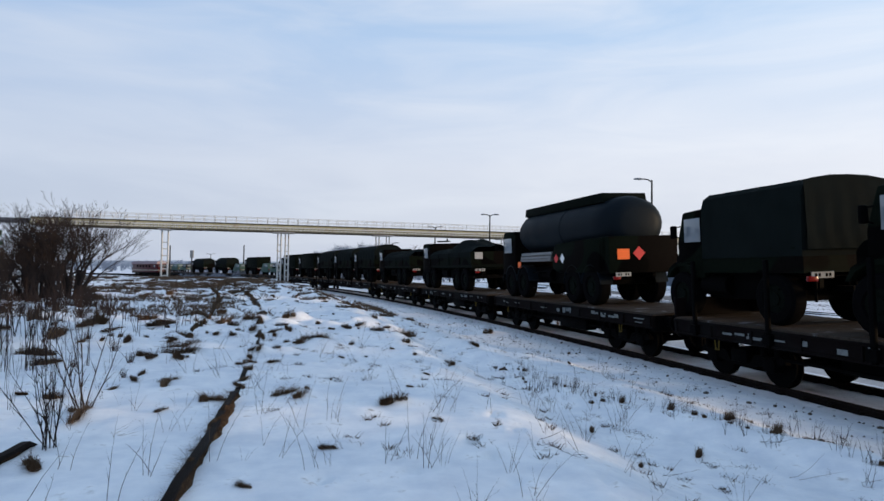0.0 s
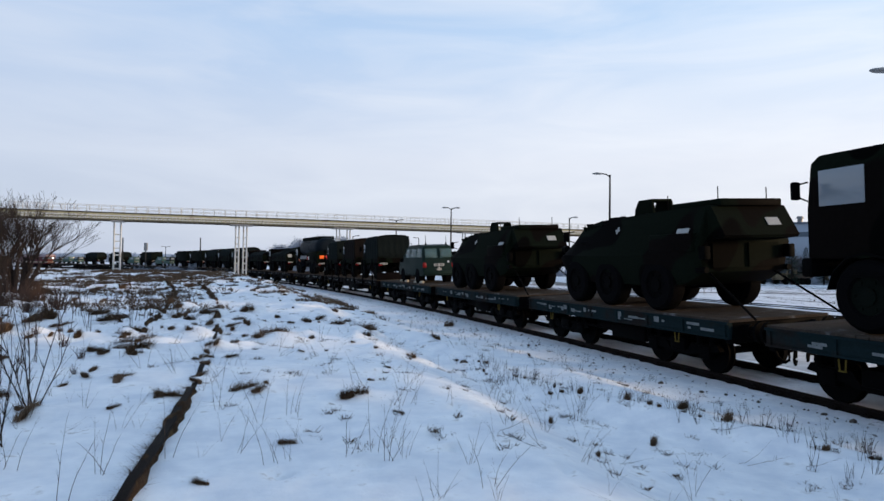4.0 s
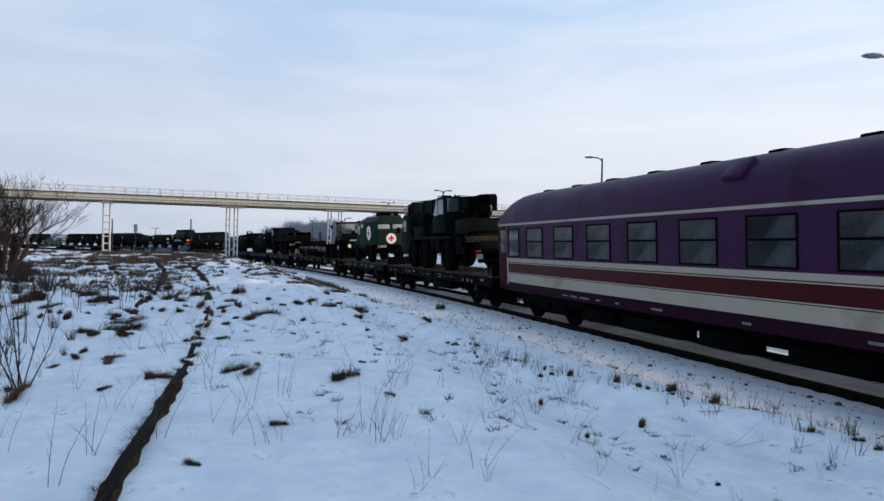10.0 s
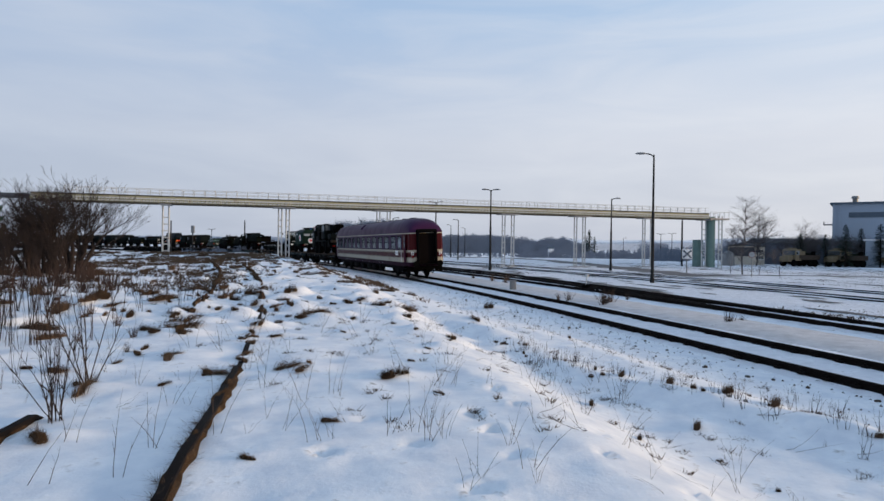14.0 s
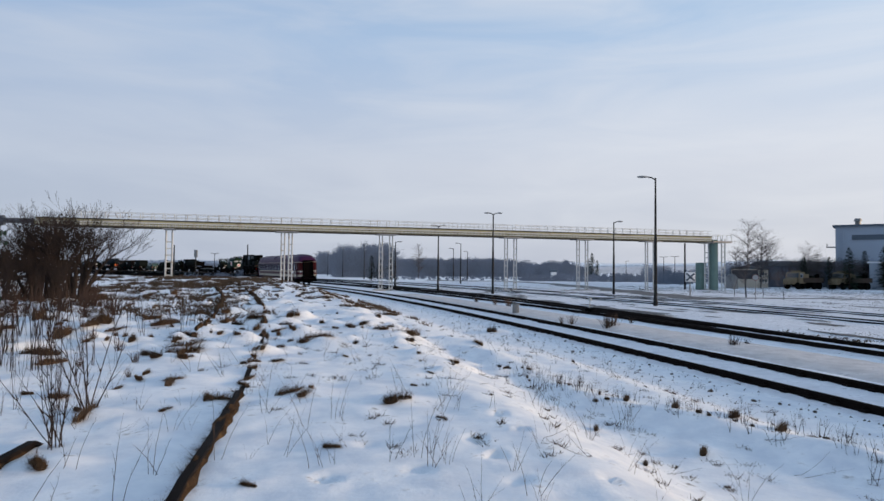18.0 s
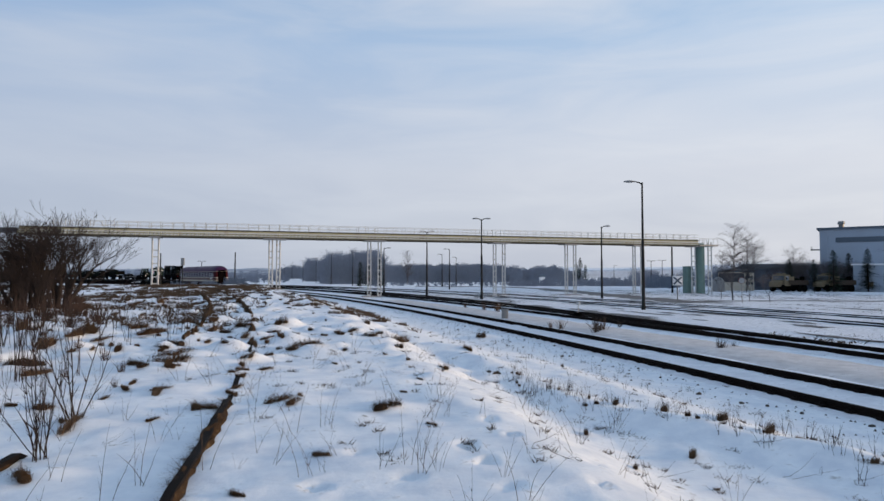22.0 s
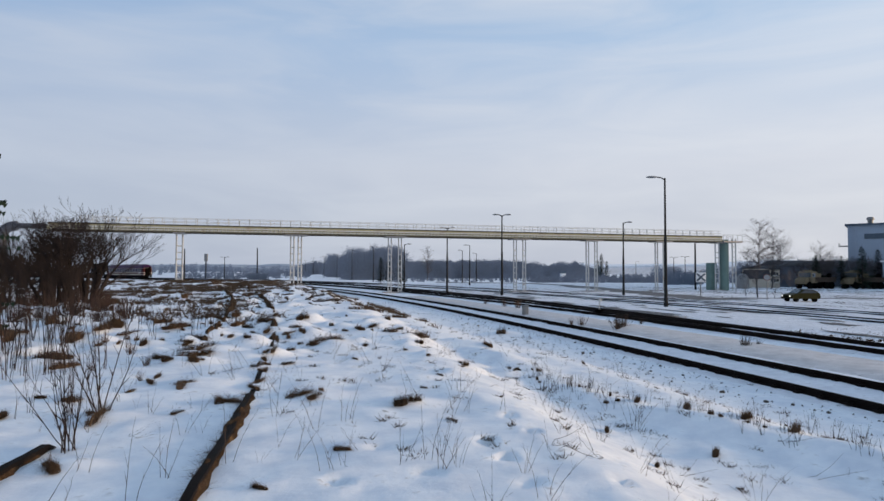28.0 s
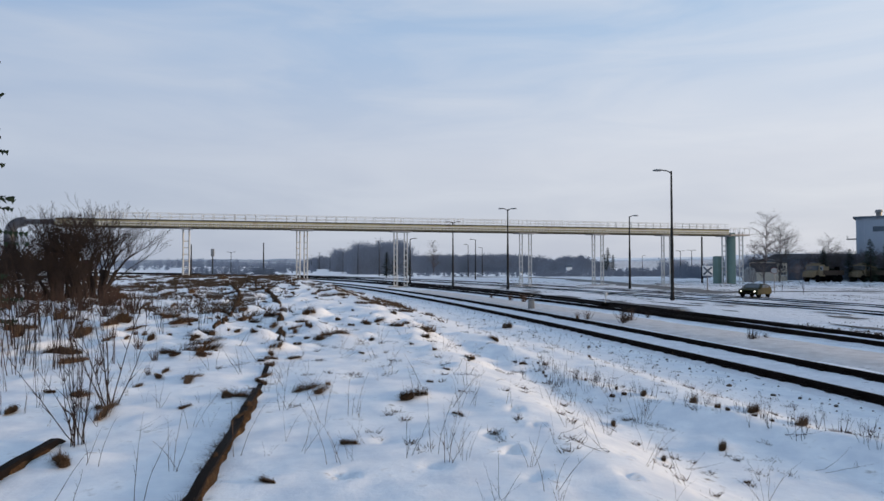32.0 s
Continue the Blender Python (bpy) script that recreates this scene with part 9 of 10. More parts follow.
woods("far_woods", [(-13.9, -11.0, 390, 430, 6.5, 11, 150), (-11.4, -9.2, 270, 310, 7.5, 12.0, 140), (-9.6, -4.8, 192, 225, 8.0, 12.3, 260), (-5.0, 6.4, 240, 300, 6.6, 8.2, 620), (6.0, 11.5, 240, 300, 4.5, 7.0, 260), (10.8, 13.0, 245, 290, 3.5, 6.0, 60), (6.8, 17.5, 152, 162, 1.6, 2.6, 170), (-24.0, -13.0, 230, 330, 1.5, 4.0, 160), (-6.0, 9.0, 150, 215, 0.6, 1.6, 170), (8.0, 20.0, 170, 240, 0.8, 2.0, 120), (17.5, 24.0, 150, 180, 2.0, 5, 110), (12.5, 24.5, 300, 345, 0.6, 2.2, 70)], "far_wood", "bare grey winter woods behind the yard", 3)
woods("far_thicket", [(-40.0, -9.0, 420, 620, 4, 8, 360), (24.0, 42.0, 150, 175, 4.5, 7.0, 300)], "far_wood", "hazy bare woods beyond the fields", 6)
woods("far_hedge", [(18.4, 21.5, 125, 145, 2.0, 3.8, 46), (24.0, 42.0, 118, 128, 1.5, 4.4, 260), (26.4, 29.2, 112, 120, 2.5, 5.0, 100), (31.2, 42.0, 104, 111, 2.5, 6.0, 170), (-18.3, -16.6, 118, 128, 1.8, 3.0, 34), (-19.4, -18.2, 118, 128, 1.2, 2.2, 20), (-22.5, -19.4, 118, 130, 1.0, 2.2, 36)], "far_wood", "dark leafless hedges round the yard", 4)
for az, dist, s in ((13.1, 240, 1.6), (12.75, 236, 1.25), (13.55, 244, 1.15), (-6.7, 140, 1.0), (-4.9, 135, 1.1), (-6.0, 142, 0.9), (29.6, 105, 0.95), (31.3, 100, 0.9), (32.6, 98, 1.15), (33.6, 104, 1.1), (34.8, 100, 1.2), (36.2, 99, 1.2), (37.6, 100, 1.1), (39.2, 96, 1.2)):
    x, y = at_view(az, dist)
    tree("fir_tree", FIRS[int(az) % 2], x, y, az * 37, s, "dark fir tree in the distance", "tree", "distant firs")
birch = tree_mesh("bare_tree", "far_tree", 11.0, 21, 1, 0.42, 7, 0.10, 0.24, kids=2, shrink=0.76)
for az, dist, s, r in ((39.0, 36, 0.40, 50), (26.7, 60, 0.24, 0), (24.6, 66, 0.30, 30), (28.2, 58, 0.28, 70)):
    x, y = at_view(az, dist)
    tree("bare_tree", birch, x, y, r, s, "leafless birch beside the yard", "tree", "bare birches")


def birch_mesh(height, seed, reach=0.24):
    """A slender bare tree: one trunk to the top, ascending branches and fine hanging twigs."""
    rnd = random.Random(seed)
    layers = (([], []), ([], []))

    def stick(layer, a, b, ra, rb):
        verts, faces = layers[layer]
        d = (b - a).normalized()
        u = d.orthogonal().normalized()
        v = d.cross(u)
        q = len(verts)
        for p, r in ((a, ra), (b, rb)):
            verts.extend(tuple(p + (u * math.cos(k * 2.0944) + v * math.sin(k * 2.0944)) * r) for k in range(3))
        faces.extend((q + k, q + (k + 1) % 3, q + 3 + (k + 1) % 3, q + 3 + k) for k in range(3))

    p, n = Vector((0, 0, -0.2)), 12
    for k in range(n):
        nxt = Vector((p.x + rnd.uniform(-1, 1) * 0.012 * height, p.y + rnd.uniform(-1, 1) * 0.012 * height, height * (k + 1) / n))
        ra, rb = 0.012 * height * (1 - 0.92 * k / n), 0.012 * height * (1 - 0.92 * (k + 1) / n)
        stick(0, p, nxt, ra, rb)
        f = (k + 1) / n
        for _ in range(0 if f < 0.25 else 7):
            a = rnd.uniform(0, 2 * math.pi)
            ln = height * reach * (0.35 + 1.1 * math.sin(math.pi * min(1, f * 0.95))) * rnd.uniform(0.5, 1.0)
            d = Vector((math.cos(a), math.sin(a), rnd.uniform(0.5, 1.2))).normalized()
            b, r = p.lerp(nxt, rnd.random()), rb * 0.45 + 0.006
            for s_ in range(4):
                d = (d + Vector((rnd.uniform(-0.2, 0.2), rnd.uniform(-0.2, 0.2), rnd.uniform(-0.25, 0.15)))).normalized()
                c = b + d * ln / 4
                stick(1, b, c, r, r * 0.75)
                r *= 0.75
                for _t in range(5):
                    e = (d + Vector((rnd.uniform(-0.9, 0.9), rnd.uniform(-0.9, 0.9), rnd.uniform(-0.6, 0.6)))).normalized()
                    m = b.lerp(c, rnd.random())
                    t_ = m + e * ln * rnd.uniform(0.12, 0.3)
                    stick(1, m, t_, r * 0.6, 0.004)
                    stick(1, t_, t_ + (e + Vector((0, 0, -0.5))).normalized() * ln * rnd.uniform(0.08, 0.2), 0.004, 0.003)
                b = c
        p = nxt
    meshes = []
    for name, (verts, faces) in zip(("trunk", "crown"), layers):
        me = bpy.data.meshes.new(name)
        me.from_pydata(verts, [], faces)
        me.materials.append(MAT["far_tree"])
        meshes.append(me)
    return meshes


slim = birch_mesh(9.6, 27)
round_birch = birch_mesh(9.6, 28, 0.30)
for az, dist, s, r in ((25.5, 64, 0.82, 120), (26.5, 100, 0.98, 90), (26.9, 112, 0.9, 20), (24.7, 112, 0.74, 140), (29.8, 125, 0.86, 60), (30.5, 130, 0.7, 10), (-2.45, 170, 0.98, 10)):
    x, y = at_view(az, dist)
    tree("bare_tree", slim if az < 26 else round_birch, x, y, r, s, "slim leafless birch in the snow", "tree", "bare birches")


thicket = tree_mesh("bare_thicket", "far_tree", 5.0, 23, 9, 0.6, 4, 0.05, 0.3, kids=3)
_rf = random.Random(44)
for k in range(26):
    az = 28.5 + 11 * _rf.random()
    x, y = at_view(az, _rf.uniform(104, 116) if k > 3 else _rf.uniform(116, 125))
    tree("bare_thicket", thicket, x, y, k * 47, _rf.uniform(0.55, 1.25), "dark leafless thicket before the factory hall", "bush", "thickets by the hall")


young = birch_mesh(6.0, 30, 0.26)
tree("bare_tree", young, 35.9, 47.0, 10, 0.95, "leafless many-stemmed young tree beside the yard", "tree")


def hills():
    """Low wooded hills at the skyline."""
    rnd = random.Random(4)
    for name, dist, az0, az1, h, seed, mat, label in (("far_hill", 900, -44, -6, 18, 1, "hill", "far wooded hill with haze put into its colour"), ("far_hill", 1500, -45, 10, 26, 2, "hill", "far wooded hill with haze put into its colour"), ("far_hill", 700, -24, -15, 12, 3, "hill", "far wooded hill with haze put into its colour"), ("snow_slope", 420, 9.5, 30, 10.0, 4, "slope", "bare snowy slope beyond the yard")):
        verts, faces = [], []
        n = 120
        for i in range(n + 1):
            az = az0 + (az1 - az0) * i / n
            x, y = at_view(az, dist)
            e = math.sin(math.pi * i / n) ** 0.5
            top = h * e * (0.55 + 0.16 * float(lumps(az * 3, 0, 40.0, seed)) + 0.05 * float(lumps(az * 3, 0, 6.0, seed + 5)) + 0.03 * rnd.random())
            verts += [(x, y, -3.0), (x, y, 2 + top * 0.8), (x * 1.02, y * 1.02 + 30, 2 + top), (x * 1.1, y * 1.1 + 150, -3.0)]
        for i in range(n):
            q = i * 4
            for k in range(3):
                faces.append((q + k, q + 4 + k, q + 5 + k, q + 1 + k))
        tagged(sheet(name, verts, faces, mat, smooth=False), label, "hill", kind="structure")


# Pale blue distance haze is put into both base colours below.
MAT["hill"] = material("haze_tinted_hillside", (0.34, 0.38, 0.44), 1.0, 0, 0.12, 0.02, 0.2, 0)
MAT["slope"] = material("haze_greyed_field_snow", (0.60, 0.62, 0.66), 1.0, 0, 0.25, 0.06, 0.5, 0, dirt=(0.30, 0.31, 0.34), dirt_amount=0.25)
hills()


# ---- buildings ----
def industrial_hall():
    base = thing("industrial_hall", "large pale blue-grey factory hall with roof vents", "building")
    base.matrix_basis = pose(68.0, 110, -0.3, 0, 0, -35)
    part("wall", Shape().box(35, 15, 5.4, 70, 30, 10.8), "hall", base)
    part("roof", Shape().box(35, 15, 10.95, 70.8, 30.8, 0.3), "hall_dark", base)
    for k in range(7):
        w = (7.2, 3.0, 5.5, 6.5, 3.5, 6.0, 6.0)[k]
        piece("window_band", part_mesh("window_band", Shape().box(0, 0, 0, w, 0.12, 0.85), "hall_dark"), base, 6 + k * 9.2, -0.05, 8.9)
        sh = Shape().rod((0, 0, 0), (0, 0, 0.9), 0.42, 12).rod((0, 0, 0.9), (0, 0, 1.35), 0.62, 12, 0.5)
        piece("roof_vent", part_mesh("roof_vent", sh, "grey_steel"), base, 3.2 + k * 9.0, 3.0, 11.0)
    for k in range(8):
        piece("pilaster", part_mesh("pilaster", Shape().box(0, 0, 0, 0.4, 0.2, 10.6), "hall"), base, 1.0 + k * 9.2, -0.08, 5.4)
    part("upper_block", Shape().box(30.5, 8, 12.0, 9, 12, 3.4), "hall", base)
    part("annex", Shape().box(37.5, -3.5, 2.2, 65, 7, 4.4), "hall", base)
    part("annex_roof", Shape().box(37.5, -3.5, 4.5, 65.6, 7.4, 0.25), "snow", base)
    part("balcony", Shape().box(-0.7, 1.5, 7.3, 1.4, 2.5, 0.15).box(-1.35, 1.5, 7.8, 0.06, 2.5, 0.06).box(-1.35, 0.3, 7.5, 0.06, 0.06, 0.7).box(-1.35, 2.7, 7.5, 0.06, 0.06, 0.7), "grey_steel", base)


industrial_hall()


def low_sheds():
    for az, dist, w, h, rot in ((29.9, 134, 22, 4.1, 4),):
        x, y = at_view(az, dist)
        base = thing("low_shed", "long blue-grey shed with a low dark roof", "shed", "dark sheds")
        base.matrix_basis = pose(x, y, -0.3, 0, 0, rot)
        part("wall", Shape().box(0, 0, h / 2, w, 8, h), "hall_dark", base)
        part("roof", Shape().prism([(-4.4, h), (0, h + 1.1), (4.4, h)], -w / 2 - 0.3, w / 2 + 0.3), "dark_roof", base)
    # small crossing house
    base = thing("crossing_house", "small pale beige house with dark boarding under its roof", "house")
    x, y = at_view(25.75, 108)
    base.matrix_basis = pose(x, y, -0.3, 0, 0, 42)
    part("wall", Shape().box(0, 0, 1.65, 4.2, 4.4, 3.3), "beige", base)
    part("roof", Shape().prism([(-2.4, 3.3), (0, 3.85), (2.4, 3.3), (2.4, 3.18), (0, 3.72), (-2.4, 3.18)], -2.4, 2.4), "dark_roof", base)
    part("boarding", Shape().box(-2.13, -0.1, 2.35, 0.08, 4.2, 1.5, 0.02), "dark_roof", base)
    for xx in (-1.2, -0.1, 1.05):
        for zz in (2.45, 1.35):
            w = piece("window", part_mesh("window", Shape().box(0, 0, 0, 0.62, 0.1, 0.5), "glass_dark"), base, xx, -2.21, zz)
            piece("sill", part_mesh("sill", Shape().box(0, -0.08, 0, 0.8, 0.16, 0.06), "white"), w, 0, 0, -0.3)
    # A plain dome stands in for an arched pipe bend.
    tank = thing("dome_tank", "grey dome in place of an arched pipe beside the small house", "tank")
    tx, ty = at_view(24.4, 100)
    tank.matrix_basis = pose(tx, ty, -0.3)
    rings = [[(0.95 * k * math.cos(a * math.pi / 10), 0.95 * k * math.sin(a * math.pi / 10), z) for a in range(20)] for k, z in ((1, 0), (1, 1.3), (0.92, 1.8), (0.7, 2.2), (0.35, 2.42), (0.05, 2.48))]
    part("shell", Shape().loft(rings), "grey_steel", tank)
    # cross board
    cb = thing("crossing_sign", "white board with a dark diagonal cross on a post", "sign")
    sx, sy = at_view(21.2, 66)
    cb.matrix_basis = pose(sx, sy, float(ground_z(sx, sy)) - 0.1)
    part("post", Shape().rod((0, 0, 0), (0, 0, 2.9), 0.06, 10), "grey_steel", cb)
    b = part("board", Shape().box(0, -0.08, 2.15, 1.05, 0.04, 1.0, 0.02), "white", cb)
    for ang in (-42, 42):
        piece("cross_bar", part_mesh("cross_bar", Shape().box(0, 0, 0, 1.15, 0.03, 0.17), "hall_dark"), b, 0, -0.115 - (0.004 if ang > 0 else 0), 2.15, 0, ang, 0)
    # switch stand beside the yard track
    st = thing("switch_stand", "low dark switch lever beside the yard track", "switch lever")
    x, y = at_view(12.85, 38)
    st.matrix_basis = pose(x, y, -0.2)
    part("box", Shape().box(0, 0, 0.15, 0.5, 0.35, 0.3, 0.04), "black", st)
    part("lever", Shape().rod((0, 0, 0.2), (0.05, 0, 0.75), 0.03, 8).rod((0.05, 0, 0.75), (0.05, 0.0, 0.95), 0.10, 10), "white_steel", st)
    bx = thing("relay_box", "grey trackside cabinet in the snow", "cabinet")
    x, y = at_view(6.4, 37)
    bx.matrix_basis = pose(x, y, -0.25)
    part("housing", Shape().box(0, 0, 0.28, 0.36, 0.32, 0.56, 0.03), "grey_steel", bx)
    part("lid", Shape().box(0, 0, 0.59, 0.42, 0.38, 0.06, 0.02), "grey_steel", bx)


low_sheds()


def parked_truck(az, dist, turn, label):
    base = thing("parked_truck", label, "truck", "parked sand trucks")
    x, y = at_view(az, dist)
    base.matrix_basis = pose(x, y, float(ground_z(x, y)), 0, 0, turn)
    cabover(base, 0.9, 2.2, 2.4, 0.95, 2.75, "sand")
    part("bonnet", Shape().prism([(2.2, 0.8), (2.2, 1.85), (3.15, 1.62), (3.3, 1.45), (3.35, 0.8)][::-1], -0.85, 0.85, bevel=0.06), "sand", base)
    part("roof_hatch", Shape().box(0, 1.5, 2.85, 1.1, 0.8, 0.22, 0.05), "sand", base)
    part("load_bed", Shape().box(0, -0.9, 1.25, 2.4, 4.6, 0.3).box(-1.18, -0.9, 1.6, 0.06, 4.6, 0.5).box(1.18, -0.9, 1.6, 0.06, 4.6, 0.5), "wood", base)
    part("crate", Shape().box(0, 0.4, 1.95, 1.8, 1.4, 1.0, 0.05), "sand", base)
    part("crate", Shape().box(0.2, -1.4, 1.8, 1.6, 1.3, 0.7, 0.05), "olive", base)
    part("tool_rack", Shape().box(-0.6, -2.4, 2.0, 0.5, 0.5, 0.9, 0.04).box(0.7, 0.9, 2.55, 0.5, 0.4, 0.3, 0.03), "black", base)
    chassis(base, -3.1, 2.8)
    for yy in (2.2, -1.3, -2.4):
        axle_pair(base, yy, 0.58, 0.38, 1.95)


parked_truck(29.5, 100, 112, "sand-coloured lorry parked beyond the yard")
parked_truck(32.6, 100, 104, "sand-coloured lorry parked beyond the yard")
parked_truck(35.4, 102, 118, "sand-coloured lorry parked beyond the yard")


def log_stack(az, dist, n, label):
    base = thing("crate_stack", label, "crates", "stacks beyond the yard")
    x, y = at_view(az, dist)
    base.matrix_basis = pose(x, y, float(ground_z(x, y)))
    rnd = random.Random(int(az))
    for row in range(4):
        for k in range(n):
            piece("crate", shared("crate", lambda: frame_shape_y(1.35, 0.85, 0.12).box(0, 0.5, 0, 1.25, 0.9, 0.75), "concrete"), base, k * 1.5 + (row % 2) * 0.5, rnd.uniform(-0.1, 0.1), 0.45 + row * 0.88)


log_stack(37.6, 92, 5, "stacked pale crates beyond the yard")

# a worn road crosses the yard before the parked lorries
verts, faces = [], []
for i in range(70):
    x = 14 + i * 1.2
    y = 56.2 + (x - 30) * 0.02 + (0.06 * (26 - x) ** 1.5 * -1 if x < 26 else 0)
    for k in range(7):
        yy = y - 2.1 + 0.7 * k + 0.25 * float(lumps(x, k * 3.0, 2.0, 91))
        verts.append((x, yy, float(ground_z(x, yy)) + (0.03 if 0 < k < 6 else -0.02)))
for i in range(69):
    for k in range(6):
        q = i * 7 + k
        faces.append((q, q + 7, q + 8, q + 1))
MAT["mud"] = bed_material("slushy_road_mud", (0.13, 0.115, 0.10, 1), (0.30, 0.28, 0.27, 1))
tagged(sheet("road", verts, faces, "mud"), "slushy brown road across the snowy yard", "road", kind="structure")


def strip(name, places, width, mat, label, lift=0.09):
    """A strip of ground with ragged edges along a line of places."""
    px_, py = np.array([p[0] for p in places]), np.array([p[1] for p in places])
    run = np.concatenate([[0], np.cumsum(np.hypot(np.diff(px_), np.diff(py)))])
    ss = np.arange(0, run[-1], 1.2)
    xs, ys = np.interp(ss, run, px_), np.interp(ss, run, py)
    hx, hy = np.gradient(xs), np.gradient(ys)
    ln = np.hypot(hx, hy)
    verts, faces = [], []
    for x, y, a, b in zip(xs, ys, hx / ln, hy / ln):
        for k in range(5):
            o = (k / 4 - 0.5) * width * (1 + 0.35 * float(lumps(x, y, 2.5, 95)))
            vx, vy = x + b * o, y - a * o
            verts.append((vx, vy, float(ground_z(vx, vy)) + (lift if 0 < k < 4 else 0.0)))
    for i in range(len(xs) - 1):
        for k in range(4):
            q = i * 5 + k
            faces.append((q, q + 5, q + 6, q + 1))
    tagged(sheet(name, verts, faces, mat), label, "road", kind="structure")


MAT["slush"] = bed_material("dark_road_slush", (0.07, 0.065, 0.062, 1), (0.17, 0.16, 0.16, 1))
strip("road_far", [(24.5, 57.0), (23.4, 66), (22.6, 80), (22.2, 99), (20.6, 122), (15.5, 140), (7.0, 146), (-4, 150)], 6.5, "slush", "dark slushy road that bends away behind the yard", 0.10)
strip("yard_path", [(14.0, 58.0), (22.0, 60.5), (34, 61.5), (60, 61.0)], 1.6, "slush", "worn dark path along the far side of the yard", 0.10)


def bare_patches():
    """Long patches of bare dark earth where wind and wheels have worn the snow away."""
    rnd = random.Random(53)
    verts, faces = [], []
    for _ in range(95):
        s, o = 16 + 70 * rnd.random(), 9.9 + 22 * rnd.random() ** 1.3
        if abs(o - 18.3) < 1.0 or abs(o - 23.5) < 1.0:
            continue
        la, wa = rnd.uniform(0.8, 3.2), rnd.uniform(0.18, 0.6)
        q, n = len(verts), 18
        for k in range(n):
            b, r = 2 * math.pi * k / n, rnd.uniform(0.55, 1.15)
            x, y, h = line(s + la * r * math.cos(b), o + wa * r * math.sin(b))
            verts.append((float(x), float(y), float(ground_z(x, y)) + 0.078))
        faces.append(tuple(range(q, q + n)))
    tagged(sheet("bare_earth", verts, faces, "slush", smooth=False), "patches of bare dark earth in the yard snow", "earth", kind="stuff")


bare_patches()

# a small white house before the far woods
hut = thing("white_house", "small white house before the far woods", "house")
hx_, hy_ = at_view(9.75, 232)
hut.matrix_basis = pose(hx_, hy_, float(ground_z(hx_, hy_)) - 0.2)
part("wall", Shape().box(0, 0, 1.1, 1.8, 2.6, 2.2), "white", hut)
part("roof", Shape().prism([(-1.5, 2.2), (0, 3.0), (1.5, 2.2)], -1.05, 1.05), "hall_dark", hut)
rs = thing("road_sign", "round white sign with a red rim on a thin post", "sign")
rx_, ry_ = (28.4, 57.8)
rs.matrix_basis = pose(rx_, ry_, float(ground_z(rx_, ry_)) - 0.1, 0, 0, -25)
part("post", Shape().rod((0, 0, 0), (0, 0, 2.5), 0.035, 8), "grey_steel", rs)
disc = part("disc", Shape().rod((0, -0.04, 2.2), (0, -0.06, 2.2), 0.29, 24), "lamp_red", rs)
part("face", Shape().rod((0, -0.06, 2.2), (0, -0.068, 2.2), 0.255, 24), "plate", disc)


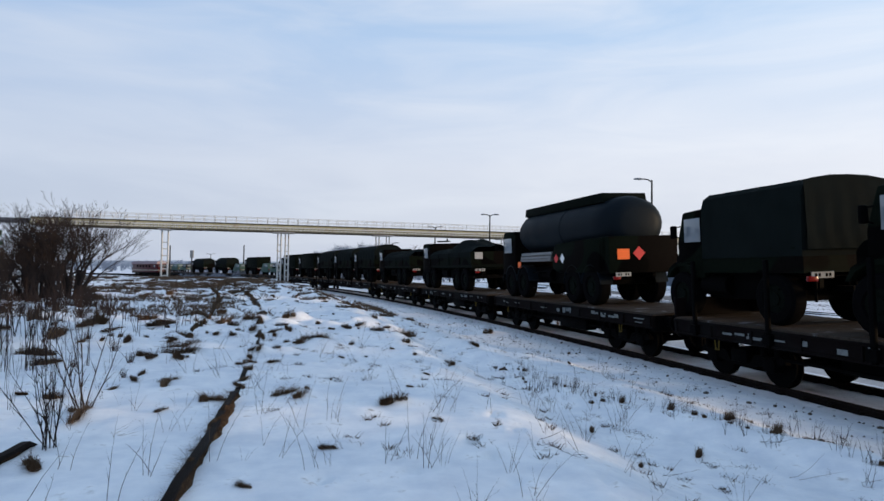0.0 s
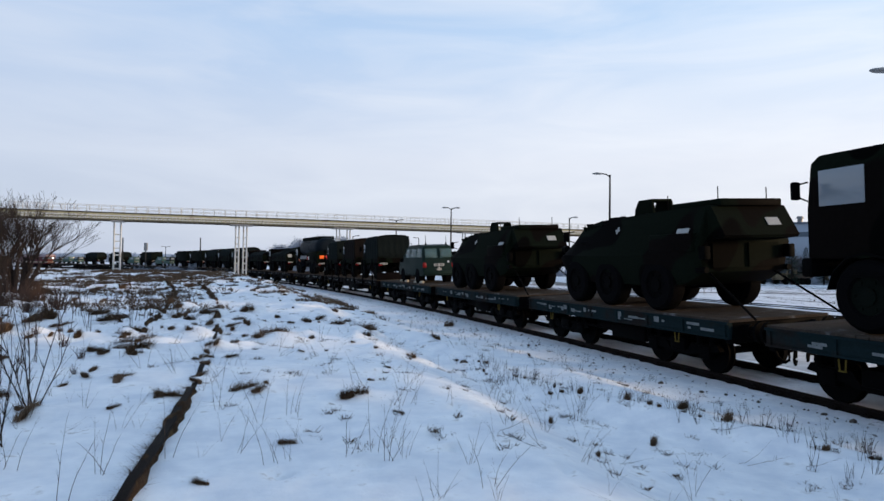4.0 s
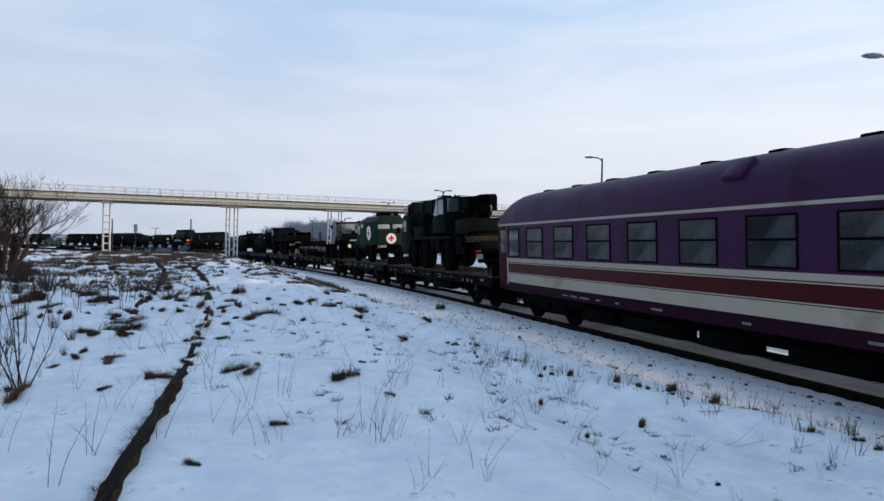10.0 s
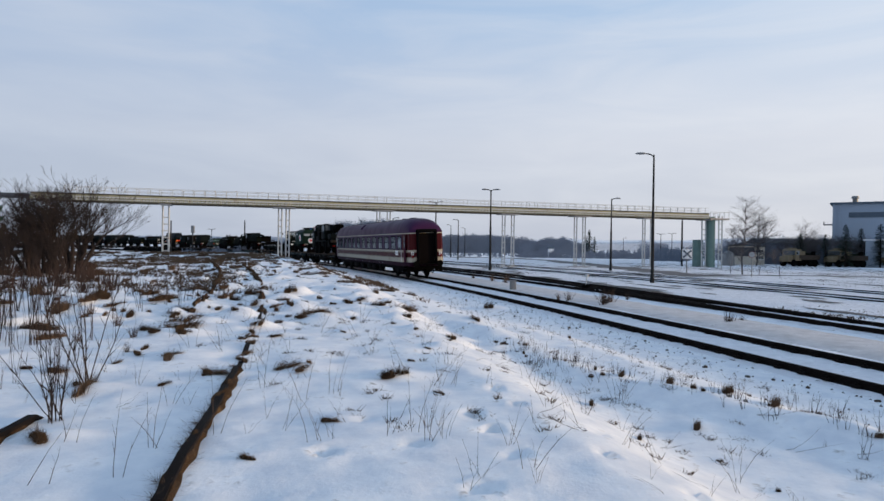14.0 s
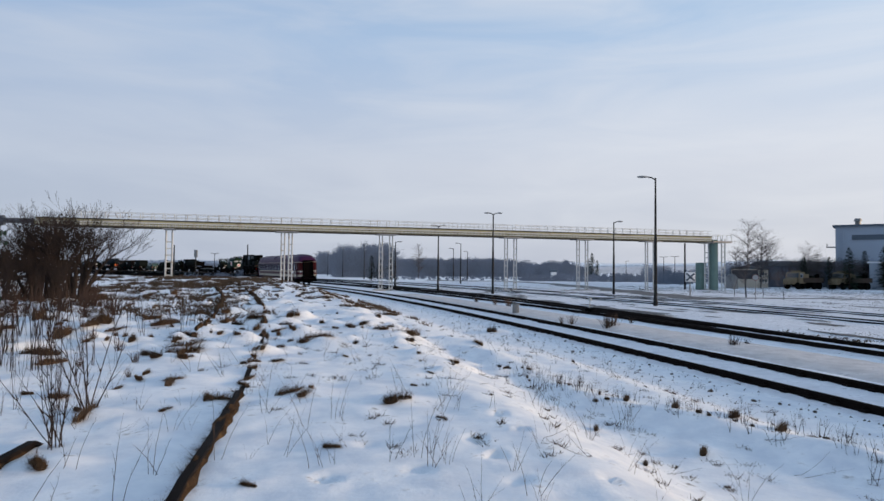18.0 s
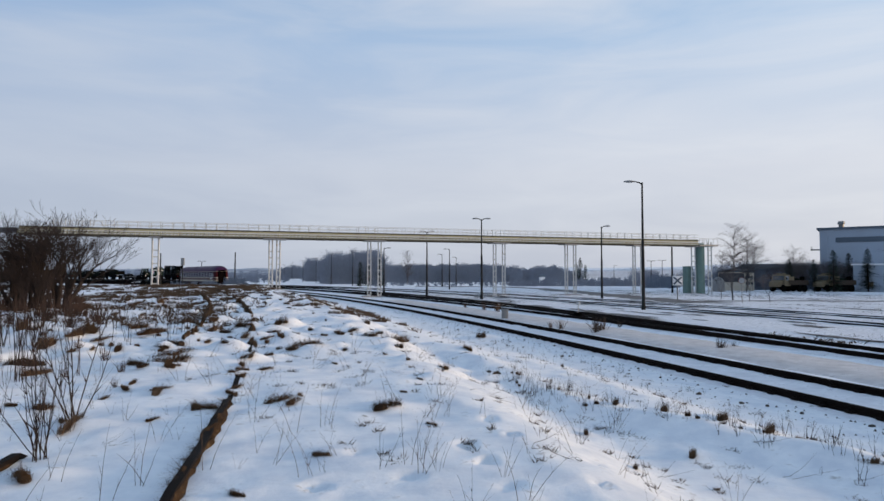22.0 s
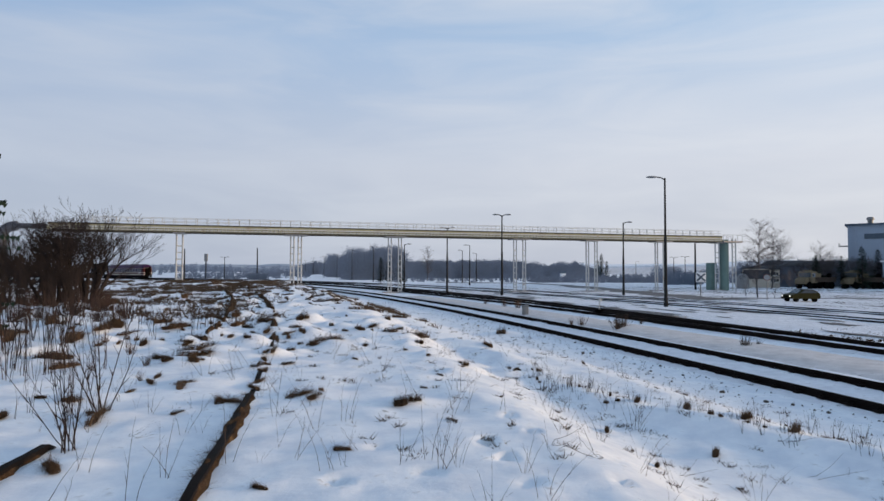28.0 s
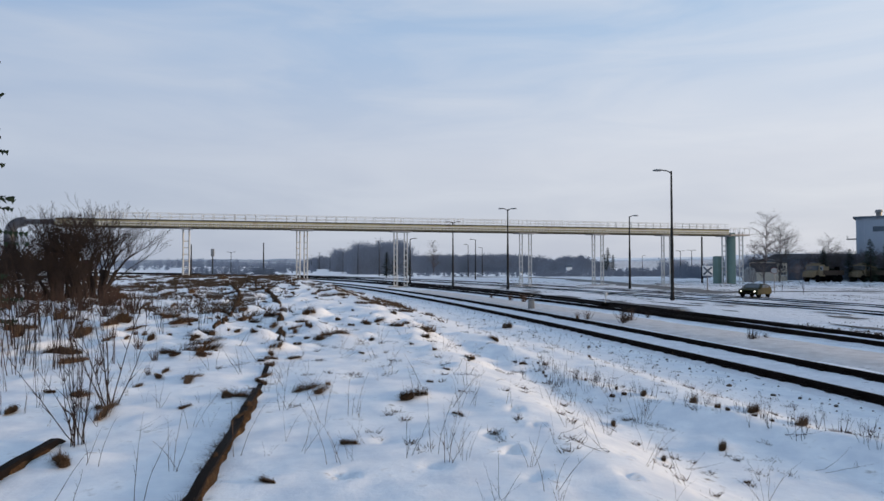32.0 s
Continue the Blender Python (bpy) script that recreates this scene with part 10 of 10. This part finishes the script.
# ---- the car on the yard road ----
def saloon_car():
    ob = thing("car", "olive-gold hatchback driving along the yard road with lit headlamps", "car")
    side = [(-1.85, 0.35), (-1.92, 0.62), (-1.80, 0.98), (-1.2, 1.36), (0.25, 1.40), (0.95, 0.95), (1.75, 0.82), (1.92, 0.60), (1.88, 0.35)]
    rings = []
    for k, ins in ((-1, 0.08), (-0.96, 0.02), (-0.8, 0), (0.8, 0), (0.96, 0.02), (1, 0.08)):
        rings.append([(k * (0.82 if z < 0.95 else 0.82 - (z - 0.95) * 0.45), y * (1 - ins * 0.4), z - (ins * 0.5 if z > 1.2 else 0)) for y, z in side])
    body = part("body", Shape().loft(rings), "car", ob)
    for sx in (-1, 1):
        part("side_window", Shape().prism([(-1.35, 0.99), (-1.05, 1.28), (0.2, 1.31), (0.70, 0.99)][::-1], sx * 0.70, sx * 0.815), "glass_dark", body)
        part("head_lamp", Shape().rod((sx * 0.58, 1.86, 0.66), (sx * 0.58, 1.94, 0.66), 0.055, 14), "headlight", body)
        piece("tail_light", shared("cartail", lambda: Shape().box(0, 0, 0, 0.2, 0.05, 0.2, 0.02), "lamp_red"), body, sx * 0.62, -1.9, 0.75)
    part("windscreen", Shape().prism([(0.30, 1.37), (0.33, 1.38), (0.96, 0.98), (0.92, 0.97)], -0.6, 0.6), "glass_dark", body)
    part("grille", Shape().box(0, 1.93, 0.62, 0.8, 0.04, 0.16, 0.02).box(0, 1.93, 0.40, 1.5, 0.06, 0.12, 0.02), "black", body)
    number_plate(ob, 0, -1.95, 0.55, 0.5, 0.11)
    for y in (1.2, -1.2):
        axle_pair(ob, y, 0.29, 0.19, 1.36, "black")
    squeeze(ob, 0.80)
    for c in ob.children:
        c.matrix_basis = Matrix.Diagonal((0.88, 0.88, 0.78, 1)) @ c.matrix_basis
    return ob


def glow(name, colour, strength):
    m = bpy.data.materials.new(name)
    m.use_nodes = True
    b = m.node_tree.nodes["Principled BSDF"]
    b.inputs["Base Color"].default_value = (*colour, 1)
    b.inputs["Emission Color"].default_value = (*colour, 1)
    b.inputs["Emission Strength"].default_value = strength
    return m


MAT["headlight"] = glow("lit_headlamp", (1.0, 0.93, 0.80), 3.0)
car = saloon_car()


# ---- what moves ----
def on_train(ob, d, half, up=0.0):
    """Keys a thing whose middle is d metres ahead of the train's tail, carried at two points half metres fore and aft."""
    rows = []
    for t in range(0, 33):
        s = rear(t) + d
        x0, y0, _ = line(s - half)
        x1, y1, _ = line(s + half)
        h = math.degrees(math.atan2(-(x1 - x0), y1 - y0))
        rows.append((t, pose((x0 + x1) / 2, (y0 + y1) / 2, up + CANT / 2, 0, -math.degrees(CANT / MAIN_GAUGE), h)))
    walk(ob, rows)


def motions():
    for ob, d, half, up in CONSIST:
        on_train(ob, d, half, up)
    # the car comes along the yard road from the right
    rows = []
    for t, x, y, turn in ((0, 152.0, 58.4, 91), (25.0, 39.4, 56.2, 91), (25.5, 37.1, 56.1, 91), (27.5, 31.4, 56.0, 93), (28.0, 30.0, 55.2, 96), (29.0, 27.9, 53.9, 105), (30.0, 26.0, 52.4, 116), (30.8, 24.7, 51.2, 124), (31.6, 23.5, 50.1, 130), (32.0, 22.9, 49.6, 133)):
        rows.append((t, pose(x, y, float(ground_z(x, y)) + 0.04, 0, 0, turn)))
    walk(car, rows)


motions()
